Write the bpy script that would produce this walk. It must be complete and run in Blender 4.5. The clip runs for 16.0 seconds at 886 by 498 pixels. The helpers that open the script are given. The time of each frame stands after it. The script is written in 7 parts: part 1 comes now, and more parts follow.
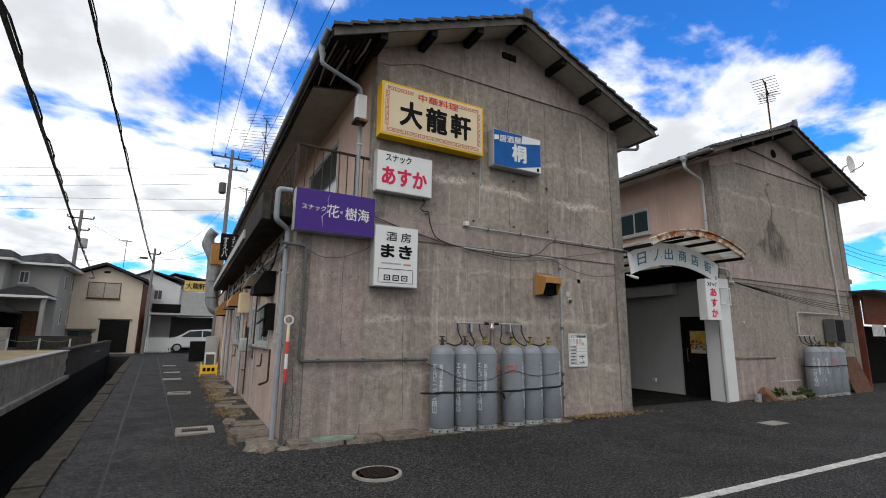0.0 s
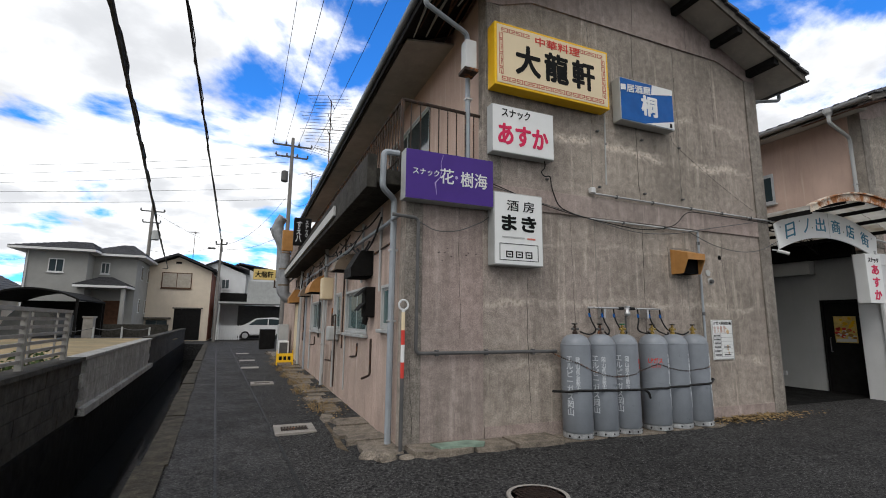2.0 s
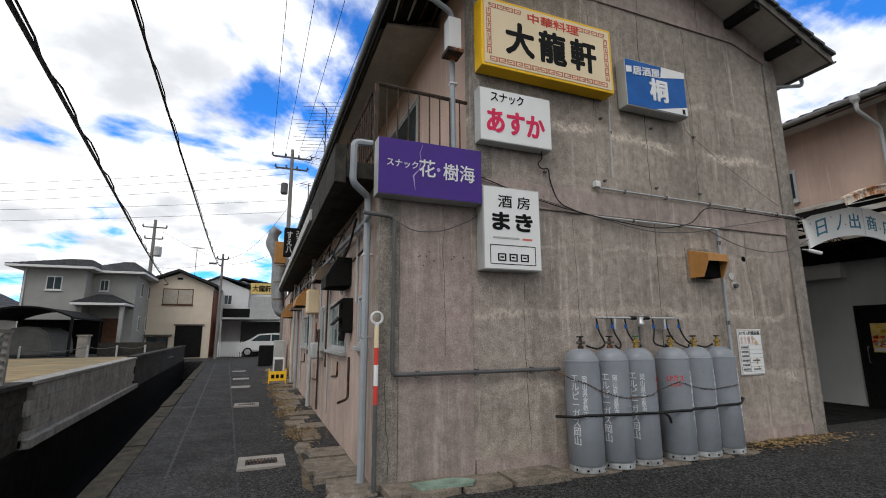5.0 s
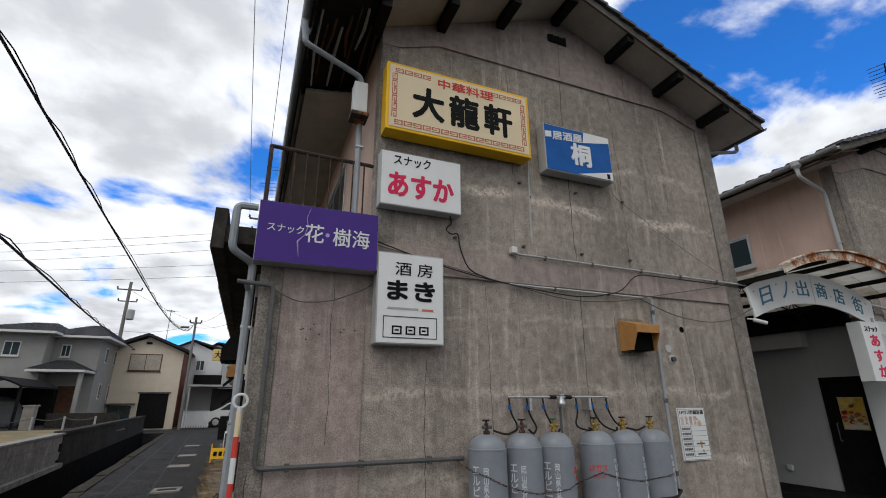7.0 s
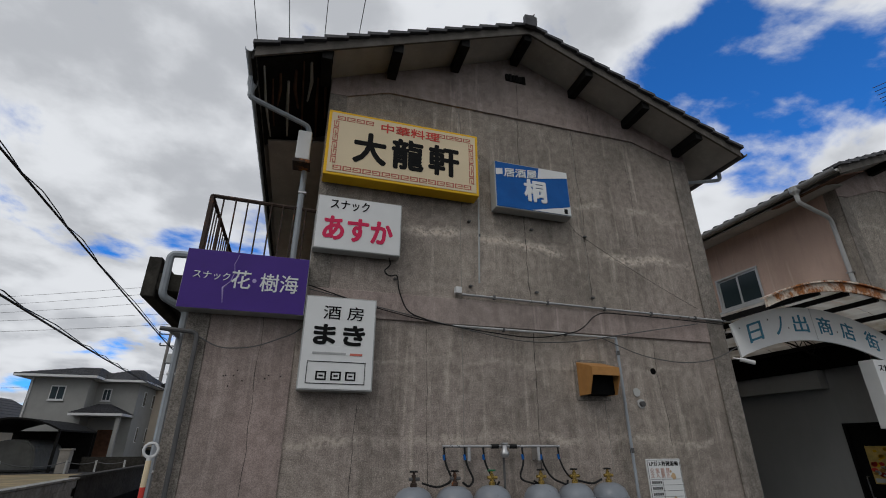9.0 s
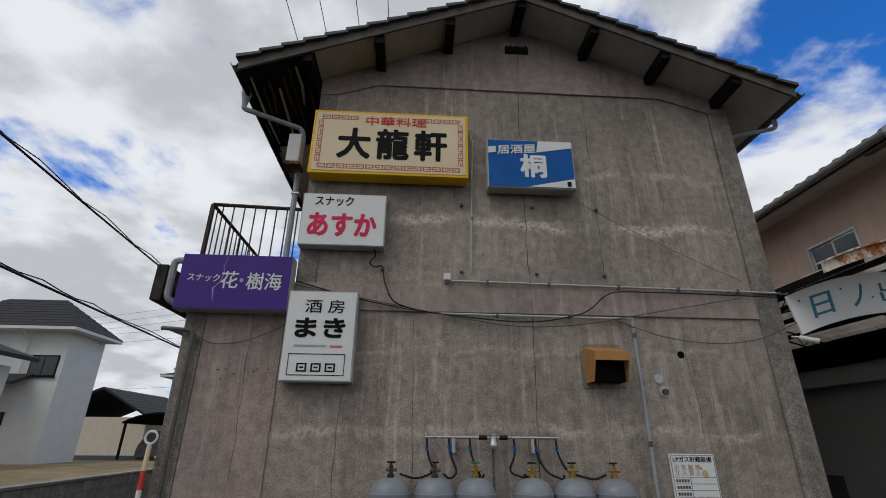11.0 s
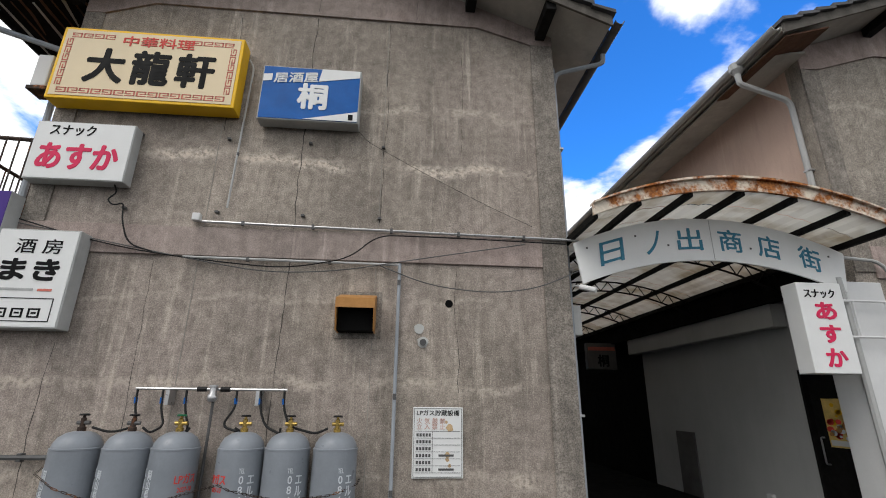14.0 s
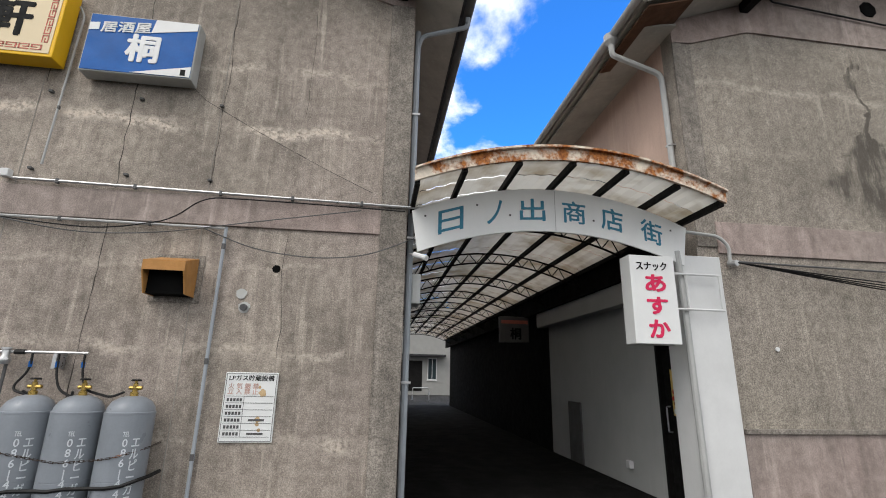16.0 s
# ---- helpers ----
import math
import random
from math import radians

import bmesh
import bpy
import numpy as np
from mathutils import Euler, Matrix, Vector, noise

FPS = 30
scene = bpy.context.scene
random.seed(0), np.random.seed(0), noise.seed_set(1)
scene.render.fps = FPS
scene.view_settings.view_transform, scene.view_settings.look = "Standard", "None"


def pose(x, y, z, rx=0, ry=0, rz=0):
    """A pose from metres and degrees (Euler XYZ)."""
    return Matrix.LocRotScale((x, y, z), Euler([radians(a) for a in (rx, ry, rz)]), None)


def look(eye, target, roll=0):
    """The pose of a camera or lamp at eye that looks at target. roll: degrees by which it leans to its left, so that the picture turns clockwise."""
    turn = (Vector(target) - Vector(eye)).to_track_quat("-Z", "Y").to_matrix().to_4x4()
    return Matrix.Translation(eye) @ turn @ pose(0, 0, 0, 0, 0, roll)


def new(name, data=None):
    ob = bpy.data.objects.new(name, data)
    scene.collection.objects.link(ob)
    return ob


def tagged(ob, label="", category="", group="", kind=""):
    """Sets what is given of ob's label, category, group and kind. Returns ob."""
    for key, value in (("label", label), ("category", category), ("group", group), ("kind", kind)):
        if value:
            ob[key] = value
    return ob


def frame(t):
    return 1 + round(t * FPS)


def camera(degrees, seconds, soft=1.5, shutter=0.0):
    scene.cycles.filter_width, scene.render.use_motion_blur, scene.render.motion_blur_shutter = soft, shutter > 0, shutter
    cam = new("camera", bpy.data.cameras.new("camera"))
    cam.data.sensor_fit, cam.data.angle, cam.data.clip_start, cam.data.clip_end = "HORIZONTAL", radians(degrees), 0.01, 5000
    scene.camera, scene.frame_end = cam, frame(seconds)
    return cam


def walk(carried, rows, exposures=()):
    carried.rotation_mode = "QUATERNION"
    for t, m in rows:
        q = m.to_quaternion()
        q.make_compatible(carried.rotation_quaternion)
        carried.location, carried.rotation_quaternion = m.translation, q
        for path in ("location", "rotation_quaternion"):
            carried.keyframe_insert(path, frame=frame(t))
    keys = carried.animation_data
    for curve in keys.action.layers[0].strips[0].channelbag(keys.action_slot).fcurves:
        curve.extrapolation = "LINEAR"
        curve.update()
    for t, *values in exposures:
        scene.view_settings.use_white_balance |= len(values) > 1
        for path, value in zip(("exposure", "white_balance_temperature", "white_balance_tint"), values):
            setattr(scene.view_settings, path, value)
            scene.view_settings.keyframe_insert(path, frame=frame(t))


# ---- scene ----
cam = camera(87.4, 16.0, soft=1.0)
METRES, EYE, TILT, LEAN, TURN = 10.1, 1.5, 0.0, 0.0, -28.4
ROWS = [
    (0.0, 0.0, 0.0, 0.0, -0.13, 10.6, -0.72),
    (0.5, -0.0258, 0.027, -0.0043, 1.59, 9.98, -0.77),
    (1.0, -0.0543, 0.0514, -0.004, 3.08, 9.53, -0.74),
    (1.5, -0.0828, 0.0753, -0.0024, 4.52, 9.2, -0.69),
    (2.0, -0.1051, 0.1039, -0.0012, 5.78, 9.02, -0.55),
    (2.5, -0.1231, 0.1223, -0.0011, 6.74, 8.93, -0.29),
    (3.0, -0.1265, 0.1328, -0.0018, 7.55, 8.94, -0.05),
    (5.5, -0.063, 0.1957, 0.004, 6.61, 11.71, 0.4),
    (6.0, -0.0363, 0.2058, 0.0093, 6.11, 13.47, 0.47),
    (6.5, -0.0129, 0.2231, 0.0131, 5.96, 16.02, 0.45),
    (7.0, 0.0121, 0.2295, 0.0167, 6.32, 18.19, 0.33),
    (7.5, 0.0388, 0.2332, 0.0193, 7.28, 19.85, 0.25),
    (8.0, 0.0645, 0.2432, 0.0196, 8.41, 21.22, 0.17),
    (8.5, 0.0921, 0.2501, 0.0205, 9.72, 22.25, 0.14),
    (9.0, 0.1234, 0.2525, 0.0208, 11.67, 23.01, 0.07),
    (11.5, 0.272, 0.3274, 0.015, 27.19, 21.82, -0.43),
    (12.0, 0.3023, 0.3518, 0.0122, 28.06, 20.82, -0.37),
    (12.5, 0.3302, 0.3802, 0.0135, 27.76, 19.97, -0.39),
    (13.0, 0.3664, 0.4033, 0.0145, 26.39, 19.3, -0.41),
    (13.5, 0.3991, 0.4314, 0.0129, 24.66, 18.79, -0.45),
    (14.0, 0.4348, 0.4548, 0.0126, 23.29, 18.14, -0.58),
    (14.5, 0.4708, 0.4755, 0.0121, 22.22, 17.69, -0.73),
    (15.0, 0.5053, 0.4966, 0.0136, 21.36, 17.16, -0.9),
    (15.5, 0.5405, 0.5059, 0.0124, 20.69, 16.29, -1.01),
    (16.0, 0.5687, 0.5205, 0.008, 20.61, 15.2, -1.08),
]
walk(cam, [(t, pose(0, 0, EYE, TILT, LEAN, TURN) @ pose(METRES * x, METRES * y, METRES * z, 90 + pitch, roll, yaw)) for t, x, y, z, yaw, pitch, roll in ROWS],
     exposures=[(t, e, k, 10) for t, e, k in ((0, 0, 6150), (3, .08, 6200), (6, -.06, 6150), (7, -.22, 6100), (9, -.68, 6050), (11.5, -.48, 6050), (13, 0, 6150), (16, .6, 6250))])

# ---------------- world, sun ----------------
world = bpy.data.worlds.new("sky")
scene.world = world
world.use_nodes = True
SUN_EL, SUN_AZ = 48.0, -140.0     # azimuth from +y towards +x


def build_world():
    nt = world.node_tree
    N, L = nt.nodes, nt.links
    N.clear()
    out = N.new("ShaderNodeOutputWorld")
    bg = N.new("ShaderNodeBackground")
    bg.inputs["Strength"].default_value = SKY
    sky = N.new("ShaderNodeTexSky")
    sky.sky_type = "NISHITA"
    sky.sun_disc = False
    sky.sun_elevation = radians(SUN_EL)
    sky.sun_rotation = radians(SUN_AZ)
    sky.ozone_density = 3.0
    sky.air_density = 0.8
    sky.dust_density = 0.3
    tc = N.new("ShaderNodeTexCoord")
    # clouds lie on a flat layer: direction divided by its height
    sep = N.new("ShaderNodeSeparateXYZ")
    L.new(tc.outputs["Generated"], sep.inputs[0])
    zc = N.new("ShaderNodeMath"); zc.operation = "MAXIMUM"; zc.inputs[1].default_value = 0.0
    L.new(sep.outputs["Z"], zc.inputs[0])
    za = N.new("ShaderNodeMath"); za.operation = "ADD"; za.inputs[1].default_value = 0.22
    L.new(zc.outputs[0], za.inputs[0])
    comb = N.new("ShaderNodeCombineXYZ")
    for i, k in enumerate("XY"):
        dv = N.new("ShaderNodeMath"); dv.operation = "DIVIDE"
        L.new(sep.outputs[k], dv.inputs[0]); L.new(za.outputs[0], dv.inputs[1])
        L.new(dv.outputs[0], comb.inputs[i])
    mp = N.new("ShaderNodeMapping")
    mp.inputs["Location"].default_value = CLOUD_SHIFT
    L.new(comb.outputs[0], mp.inputs[0])
    n1 = N.new("ShaderNodeTexNoise")
    n1.inputs["Scale"].default_value = 1.35; n1.inputs["Detail"].default_value = 12; n1.inputs["Roughness"].default_value = 0.55
    n1.inputs["Distortion"].default_value = 0.25
    L.new(mp.outputs[0], n1.inputs["Vector"])
    # more cloud to the west than to the east
    grad = N.new("ShaderNodeMapRange")
    grad.inputs["From Min"].default_value = -0.7; grad.inputs["From Max"].default_value = 0.8
    grad.inputs["To Min"].default_value = 0.108; grad.inputs["To Max"].default_value = 0.05
    L.new(sep.outputs["X"], grad.inputs["Value"])
    # closed cloud towards the south
    south = N.new("ShaderNodeMapRange")
    south.inputs["From Min"].default_value = -0.5; south.inputs["From Max"].default_value = 0.25
    south.inputs["To Min"].default_value = 0.16; south.inputs["To Max"].default_value = 0.0
    L.new(sep.outputs["Y"], south.inputs["Value"])
    ad0 = N.new("ShaderNodeMath"); ad0.operation = "ADD"
    L.new(grad.outputs[0], ad0.inputs[0]); L.new(south.outputs[0], ad0.inputs[1])
    ad = N.new("ShaderNodeMath"); ad.operation = "ADD"
    L.new(n1.outputs["Fac"], ad.inputs[0]); L.new(ad0.outputs[0], ad.inputs[1])
    mask = N.new("ShaderNodeMapRange"); mask.interpolation_type = "SMOOTHSTEP"
    mask.inputs["From Min"].default_value = 0.485; mask.inputs["From Max"].default_value = 0.565
    L.new(ad.outputs[0], mask.inputs["Value"])
    shade = N.new("ShaderNodeMapRange"); shade.interpolation_type = "SMOOTHSTEP"
    shade.inputs["From Min"].default_value = 0.52; shade.inputs["From Max"].default_value = 0.67
    shade.inputs["To Min"].default_value = 1.0; shade.inputs["To Max"].default_value = 0.45
    n2 = N.new("ShaderNodeTexNoise")
    n2.inputs["Scale"].default_value = 3.6; n2.inputs["Detail"].default_value = 9
    mp2 = N.new("ShaderNodeMapping"); mp2.inputs["Location"].default_value = (3.3, 1.1, 0.4)
    L.new(mp.outputs[0], mp2.inputs[0]); L.new(mp2.outputs[0], n2.inputs["Vector"])
    av = N.new("ShaderNodeMath"); av.operation = "MULTIPLY_ADD"; av.inputs[1].default_value = 0.55
    L.new(n2.outputs["Fac"], av.inputs[0])
    hf = N.new("ShaderNodeMath"); hf.operation = "MULTIPLY"; hf.inputs[1].default_value = 0.5
    L.new(ad.outputs[0], hf.inputs[0]); L.new(hf.outputs[0], av.inputs[2])
    L.new(av.outputs[0], shade.inputs["Value"])
    cc = N.new("ShaderNodeMixRGB")
    cc.inputs[1].default_value = (0.33, 0.335, 0.35, 1); cc.inputs[2].default_value = (1.0, 0.985, 0.96, 1)
    L.new(shade.outputs[0], cc.inputs[0])
    gain = N.new("ShaderNodeVectorMath"); gain.operation = "SCALE"; gain.inputs["Scale"].default_value = CLOUD_GAIN
    L.new(cc.outputs[0], gain.inputs[0])
    mix = N.new("ShaderNodeMixRGB")
    L.new(mask.outputs[0], mix.inputs[0])
    deep = N.new("ShaderNodeVectorMath"); deep.operation = "MULTIPLY"
    deep.inputs[1].default_value = (.42, 1.3, 2.2)
    L.new(sky.outputs[0], deep.inputs[0]); L.new(deep.outputs[0], mix.inputs[1]); L.new(gain.outputs[0], mix.inputs[2])
    L.new(mix.outputs[0], bg.inputs["Color"]); L.new(bg.outputs[0], out.inputs["Surface"])


SKY, CLOUD_GAIN, CLOUD_SHIFT = 0.13, 9.6, (0.35, 0.1, 0.0)
build_world()
sun = new("sun", bpy.data.lights.new("sun", "SUN"))
sun.data.energy, sun.data.angle, sun.data.color = 1.2, radians(35), (1.0, 0.93, 0.84)
_a, _e = radians(SUN_AZ), radians(SUN_EL)
sun.matrix_world = look((0, 0, 30), (-math.sin(_a) * math.cos(_e), -math.cos(_a) * math.cos(_e), 30 - math.sin(_e)))

# ---------------- mesh helpers ----------------
ORG = {}


def thing(name, at, label, category, group="", kind=""):
    ob = new(name)
    ob.empty_display_size = 0.1
    ob.location = at
    ORG[ob.name] = Vector(at)
    return tagged(ob, label, category, group, kind)


def finish(bm, name, material, smooth=False, org=None):
    bmesh.ops.recalc_face_normals(bm, faces=bm.faces[:])
    if org is not None:
        bmesh.ops.translate(bm, verts=bm.verts[:], vec=-org)
    me = bpy.data.meshes.new(name)
    bm.to_mesh(me)
    bm.free()
    me.materials.append(material)
    if smooth:
        me.shade_smooth()
        me.set_sharp_from_angle(angle=radians(40))
    return me


def part(name, bm, material, parent, label="", smooth=False):
    """One mesh under a thing or part; the bmesh is in world metres."""
    org = ORG[parent.name]
    ob = new(name, finish(bm, name, material, smooth, org))
    ob.parent = parent
    ORG[ob.name] = org
    return tagged(ob, label) if label else ob


def solo(name, bm, material, label, category, group="", kind="", smooth=False, at=(0, 0, 0)):
    at = Vector(at)
    ob = new(name, finish(bm, name, material, smooth, at))
    ob.location = at
    ORG[ob.name] = at
    return tagged(ob, label, category, group, kind)


def share(name, ob, shift, parent):
    """Another piece on the same mesh, moved by shift."""
    o = new(name, ob.data)
    o.parent = parent
    o.matrix_basis = Matrix.Translation(shift) @ ob.matrix_basis
    ORG[o.name] = ORG[ob.name]
    return o


def B():
    return bmesh.new()


def box(bm, x0, y0, z0, x1, y1, z1, bevel=0.0):
    r = bmesh.ops.create_cube(bm, size=1.0)
    for v in r["verts"]:
        v.co = Vector((x0 + (v.co.x + .5) * (x1 - x0), y0 + (v.co.y + .5) * (y1 - y0), z0 + (v.co.z + .5) * (z1 - z0)))
    if bevel:
        es = list({e for v in r["verts"] for e in v.link_edges})
        bmesh.ops.bevel(bm, geom=es, offset=bevel, segments=2, affect="EDGES", profile=0.5)
    return bm


def prism(bm, pts, axis, a, b):
    """A polygon of two coordinates, extruded along axis from a to b."""
    def at(p, w):
        return {"x": (w, p[0], p[1]), "y": (p[0], w, p[1]), "z": (p[0], p[1], w)}[axis]
    lo = [bm.verts.new(at(p, a)) for p in pts]
    hi = [bm.verts.new(at(p, b)) for p in pts]
    n = len(pts)
    bm.faces.new(lo); bm.faces.new(hi[::-1])
    for i in range(n):
        bm.faces.new((lo[i], hi[i], hi[(i + 1) % n], lo[(i + 1) % n]))
    return bm


def tube(bm, pts, r, n=8, caps=True):
    """A round pipe along points."""
    pts = [Vector(p) for p in pts]
    rings = []
    up = None
    for i, p in enumerate(pts):
        d = (pts[min(i + 1, len(pts) - 1)] - pts[max(i - 1, 0)]).normalized()
        if up is None or abs(d.dot(up)) > 0.99:
            up = Vector((0, 0, 1)) if abs(d.z) < 0.9 else Vector((0, 1, 0))
        s = d.cross(up).normalized()
        up = s.cross(d).normalized()
        rr = r[i] if isinstance(r, (list, tuple)) else r
        rings.append([bm.verts.new(p + rr * (math.cos(2 * math.pi * k / n) * s + math.sin(2 * math.pi * k / n) * up)) for k in range(n)])
    for a, b in zip(rings, rings[1:]):
        for k in range(n):
            bm.faces.new((a[k], a[(k + 1) % n], b[(k + 1) % n], b[k]))
    if caps:
        bm.faces.new(rings[0]); bm.faces.new(rings[-1][::-1])
    return bm


def lathe(bm, profile, x, y, n=24):
    """Radius and height pairs turned about an upright axis."""
    rings = [[bm.verts.new((x + r * math.cos(2 * math.pi * k / n), y + r * math.sin(2 * math.pi * k / n), z)) for k in range(n)] for r, z in profile]
    for a, b in zip(rings, rings[1:]):
        for k in range(n):
            bm.faces.new((a[k], a[(k + 1) % n], b[(k + 1) % n], b[k]))
    bm.faces.new(rings[0][::-1]); bm.faces.new(rings[-1])
    return bm


def bend(pts, r=0.06, n=4):
    """Rounds the corners of a line of points."""
    pts = [Vector(p) for p in pts]
    out = [pts[0]]
    for a, b, c in zip(pts, pts[1:], pts[2:]):
        u, w = (a - b), (c - b)
        k = min(r, u.length * .45, w.length * .45)
        p, q = b + u.normalized() * k, b + w.normalized() * k
        for i in range(n + 1):
            s = i / n
            out.append((1 - s) ** 2 * p + 2 * s * (1 - s) * b + s * s * q)
    return out + [pts[-1]]


def sag(a, b, drop, n=16):
    a, b = Vector(a), Vector(b)
    return [a.lerp(b, i / n) - Vector((0, 0, drop * 4 * (i / n) * (1 - i / n))) for i in range(n + 1)]


def wall_cells(bm, axis, w0, w1, u0, u1, z0, z1, holes=()):
    """A wall across axis ('x' or 'y') from w0 to w1, along u and z, with openings (u0, u1, z0, z1)."""
    us = sorted({u0, u1, *[h[0] for h in holes], *[h[1] for h in holes]})
    zs = sorted({z0, z1, *[h[2] for h in holes], *[h[3] for h in holes]})
    for a, b in zip(us, us[1:]):
        for c, d in zip(zs, zs[1:]):
            if any(h[0] <= a and b <= h[1] and h[2] <= c and d <= h[3] for h in holes):
                continue
            if axis == "x":
                box(bm, w0, a, c, w1, b, d)
            else:
                box(bm, a, w0, c, b, w1, d)
    # weld the cells into one wall and drop the faces between them
    bmesh.ops.remove_doubles(bm, verts=bm.verts[:], dist=1e-4)
    bm.verts.index_update()
    seen = {}
    for f in bm.faces:
        seen.setdefault(tuple(sorted(v.index for v in f.verts)), []).append(f)
    bmesh.ops.delete(bm, geom=[f for q in seen.values() if len(q) > 1 for f in q], context="FACES_ONLY")
    return bm


def lettering(name, words, x0, x1, z0, z1, y, material, parent, bold=0.0, label="", deep=0.004, slope=0.0, wrap=None):
    """Words as thin raised letters, fitted into a rectangle on a face that looks to -y, or wrapped round an upright cylinder."""
    cu = bpy.data.curves.new(name, "FONT")
    cu.body, cu.extrude, cu.align_x = words, deep, "CENTER"
    cu.space_line, cu.resolution_u = 0.92, 3
    ob = bpy.data.objects.new(name, cu)
    scene.collection.objects.link(ob)
    bpy.context.view_layer.update()
    me = bpy.data.meshes.new_from_object(ob.evaluated_get(bpy.context.evaluated_depsgraph_get()))
    bpy.data.objects.remove(ob)
    bpy.data.curves.remove(cu)
    co = np.array([v.co for v in me.vertices])
    lo, hi = co.min(0), co.max(0)
    org = ORG[parent.name]
    for v in me.vertices:
        u = (v.co.x - lo[0]) / (hi[0] - lo[0]); w = (v.co.y - lo[1]) / (hi[1] - lo[1])
        X, Z = x0 + u * (x1 - x0), z0 + w * (z1 - z0) + slope * (u - .5) * (x1 - x0)
        q = Vector((X, y - v.co.z, Z))
        if wrap:
            cx, cy, r = wrap
            a, rr = (X - cx) / r, r + .001 + v.co.z
            q = Vector((cx + rr * math.sin(a), cy - rr * math.cos(a), Z))
        v.co = q - org
    if bold:
        # heavier strokes: the same letters again, shifted by a fraction of the stroke
        shift = bold * (z1 - z0) / max(1, words.count("\n") + 1) * 1.1
        vs, fs = [], []
        base = [v.co.copy() for v in me.vertices]
        polys = [tuple(p.vertices) for p in me.polygons]
        n = len(base)
        for k in range(7):
            a = k * math.pi / 3
            d = Vector((shift * math.cos(a), -.0002 * (k + 1), shift * math.sin(a))) if k < 6 else Vector((0, -.0016, 0))
            vs += [tuple(c + d) for c in base]
            fs += [tuple(i + k * n for i in p) for p in polys]
        bpy.data.meshes.remove(me)
        me = bpy.data.meshes.new(name)
        me.from_pydata(vs, [], fs)
    me.name = name
    me.materials.clear()
    me.materials.append(material)
    o = new(name, me)
    o.parent = parent
    ORG[o.name] = org
    if label:
        tagged(o, label)
    return o


# ---------------- materials ----------------
def mat(name, base, rough=0.7, metal=0.0, var=0.25, scale=6.0, bump=0.2, fine=90.0, tint=None, streak=0.0, speck=0.0, rust=0.0, spec=0.22, grit=0.0, gscale=75.0, mottle=0.0, bands=(), stain=None, alpha=1.0, trans=0.0, relief=0.01):
    """A surface with colour variation at two scales, optional run-down streaks, specks, rust and relief."""
    m = bpy.data.materials.new(name)
    m.use_nodes = True
    nt = m.node_tree
    N, L = nt.nodes, nt.links
    bs = N["Principled BSDF"]
    tc = N.new("ShaderNodeTexCoord")
    geo = N.new("ShaderNodeNewGeometry")
    P = geo.outputs["Position"]

    def tex(sc, det=6, vec=None, ro=0.6):
        t = N.new("ShaderNodeTexNoise")
        t.inputs["Scale"].default_value, t.inputs["Detail"].default_value, t.inputs["Roughness"].default_value = sc, det, ro
        L.new(vec or P, t.inputs["Vector"])
        return t.outputs["Fac"]

    def rng(v, a, b, c, d):
        r = N.new("ShaderNodeMapRange")
        for k, x in zip(("From Min", "From Max", "To Min", "To Max"), (a, b, c, d)):
            r.inputs[k].default_value = x
        L.new(v, r.inputs["Value"])
        return r.outputs[0]

    def mixc(f, a, b, mode="MIX"):
        x = N.new("ShaderNodeMixRGB")
        x.blend_type = mode
        if isinstance(f, float):
            x.inputs[0].default_value = f
        else:
            L.new(f, x.inputs[0])
        for i, c in ((1, a), (2, b)):
            if isinstance(c, tuple):
                x.inputs[i].default_value = (*c, 1)
            else:
                L.new(c, x.inputs[i])
        return x.outputs[0]

    dark = tuple(c * (1 - var) for c in base)
    lite = tuple(min(1, c * (1 + var)) for c in base)
    col = mixc(rng(tex(scale), .3, .7, 0, 1), dark, lite)
    if tint:
        col = mixc(rng(tex(scale * .35, 4), .42, .6, 0, .85), col, tint)
    fn = tex(fine, 4)
    col = mixc(rng(fn, .3, .7, 0, 1), mixc(1.0, col, (1 - var * .6,) * 3, "MULTIPLY"), col)
    if streak:
        mp = N.new("ShaderNodeMapping")
        mp.inputs["Scale"].default_value = (3.2, 3.2, .45)
        L.new(P, mp.inputs[0])
        s = rng(tex(1.6, 9, mp.outputs[0], .7), .5, .74, 0, streak)
        col = mixc(s, col, tuple(c * .5 for c in base))
        mp2 = N.new("ShaderNodeMapping")
        mp2.inputs["Scale"].default_value = (7.5, 7.5, .42)
        mp2.inputs["Location"].default_value = (3, 7, 1)
        L.new(P, mp2.inputs[0])
        s2 = rng(tex(1.3, 6, mp2.outputs[0], .62), .56, .68, 0, streak * .6)
        col = mixc(s2, col, tuple(min(.8, c * 1.7) for c in base))
    if speck:
        vo = N.new("ShaderNodeTexVoronoi")
        vo.inputs["Scale"].default_value = 55
        L.new(P, vo.inputs["Vector"])
        col = mixc(rng(vo.outputs["Distance"], .08, .3, speck, 0), col, tuple(min(.8, c * 2.2 + .05) if c > .1 else c * 4.5 for c in base))
        vo2 = N.new("ShaderNodeTexVoronoi")
        vo2.inputs["Scale"].default_value = 38
        L.new(P, vo2.inputs["Vector"])
        col = mixc(rng(vo2.outputs["Distance"], .05, .32, speck, 0), col, tuple(c * .35 for c in base))
    if mottle:
        mo = rng(tex(9, 8, None, .72), .36, .64, 0, 1)
        col = mixc(mo, mixc(1.0, col, (1 - mottle,) * 3, "MULTIPLY"), mixc(1.0, col, (1 + mottle * .5,) * 3, "MULTIPLY"))
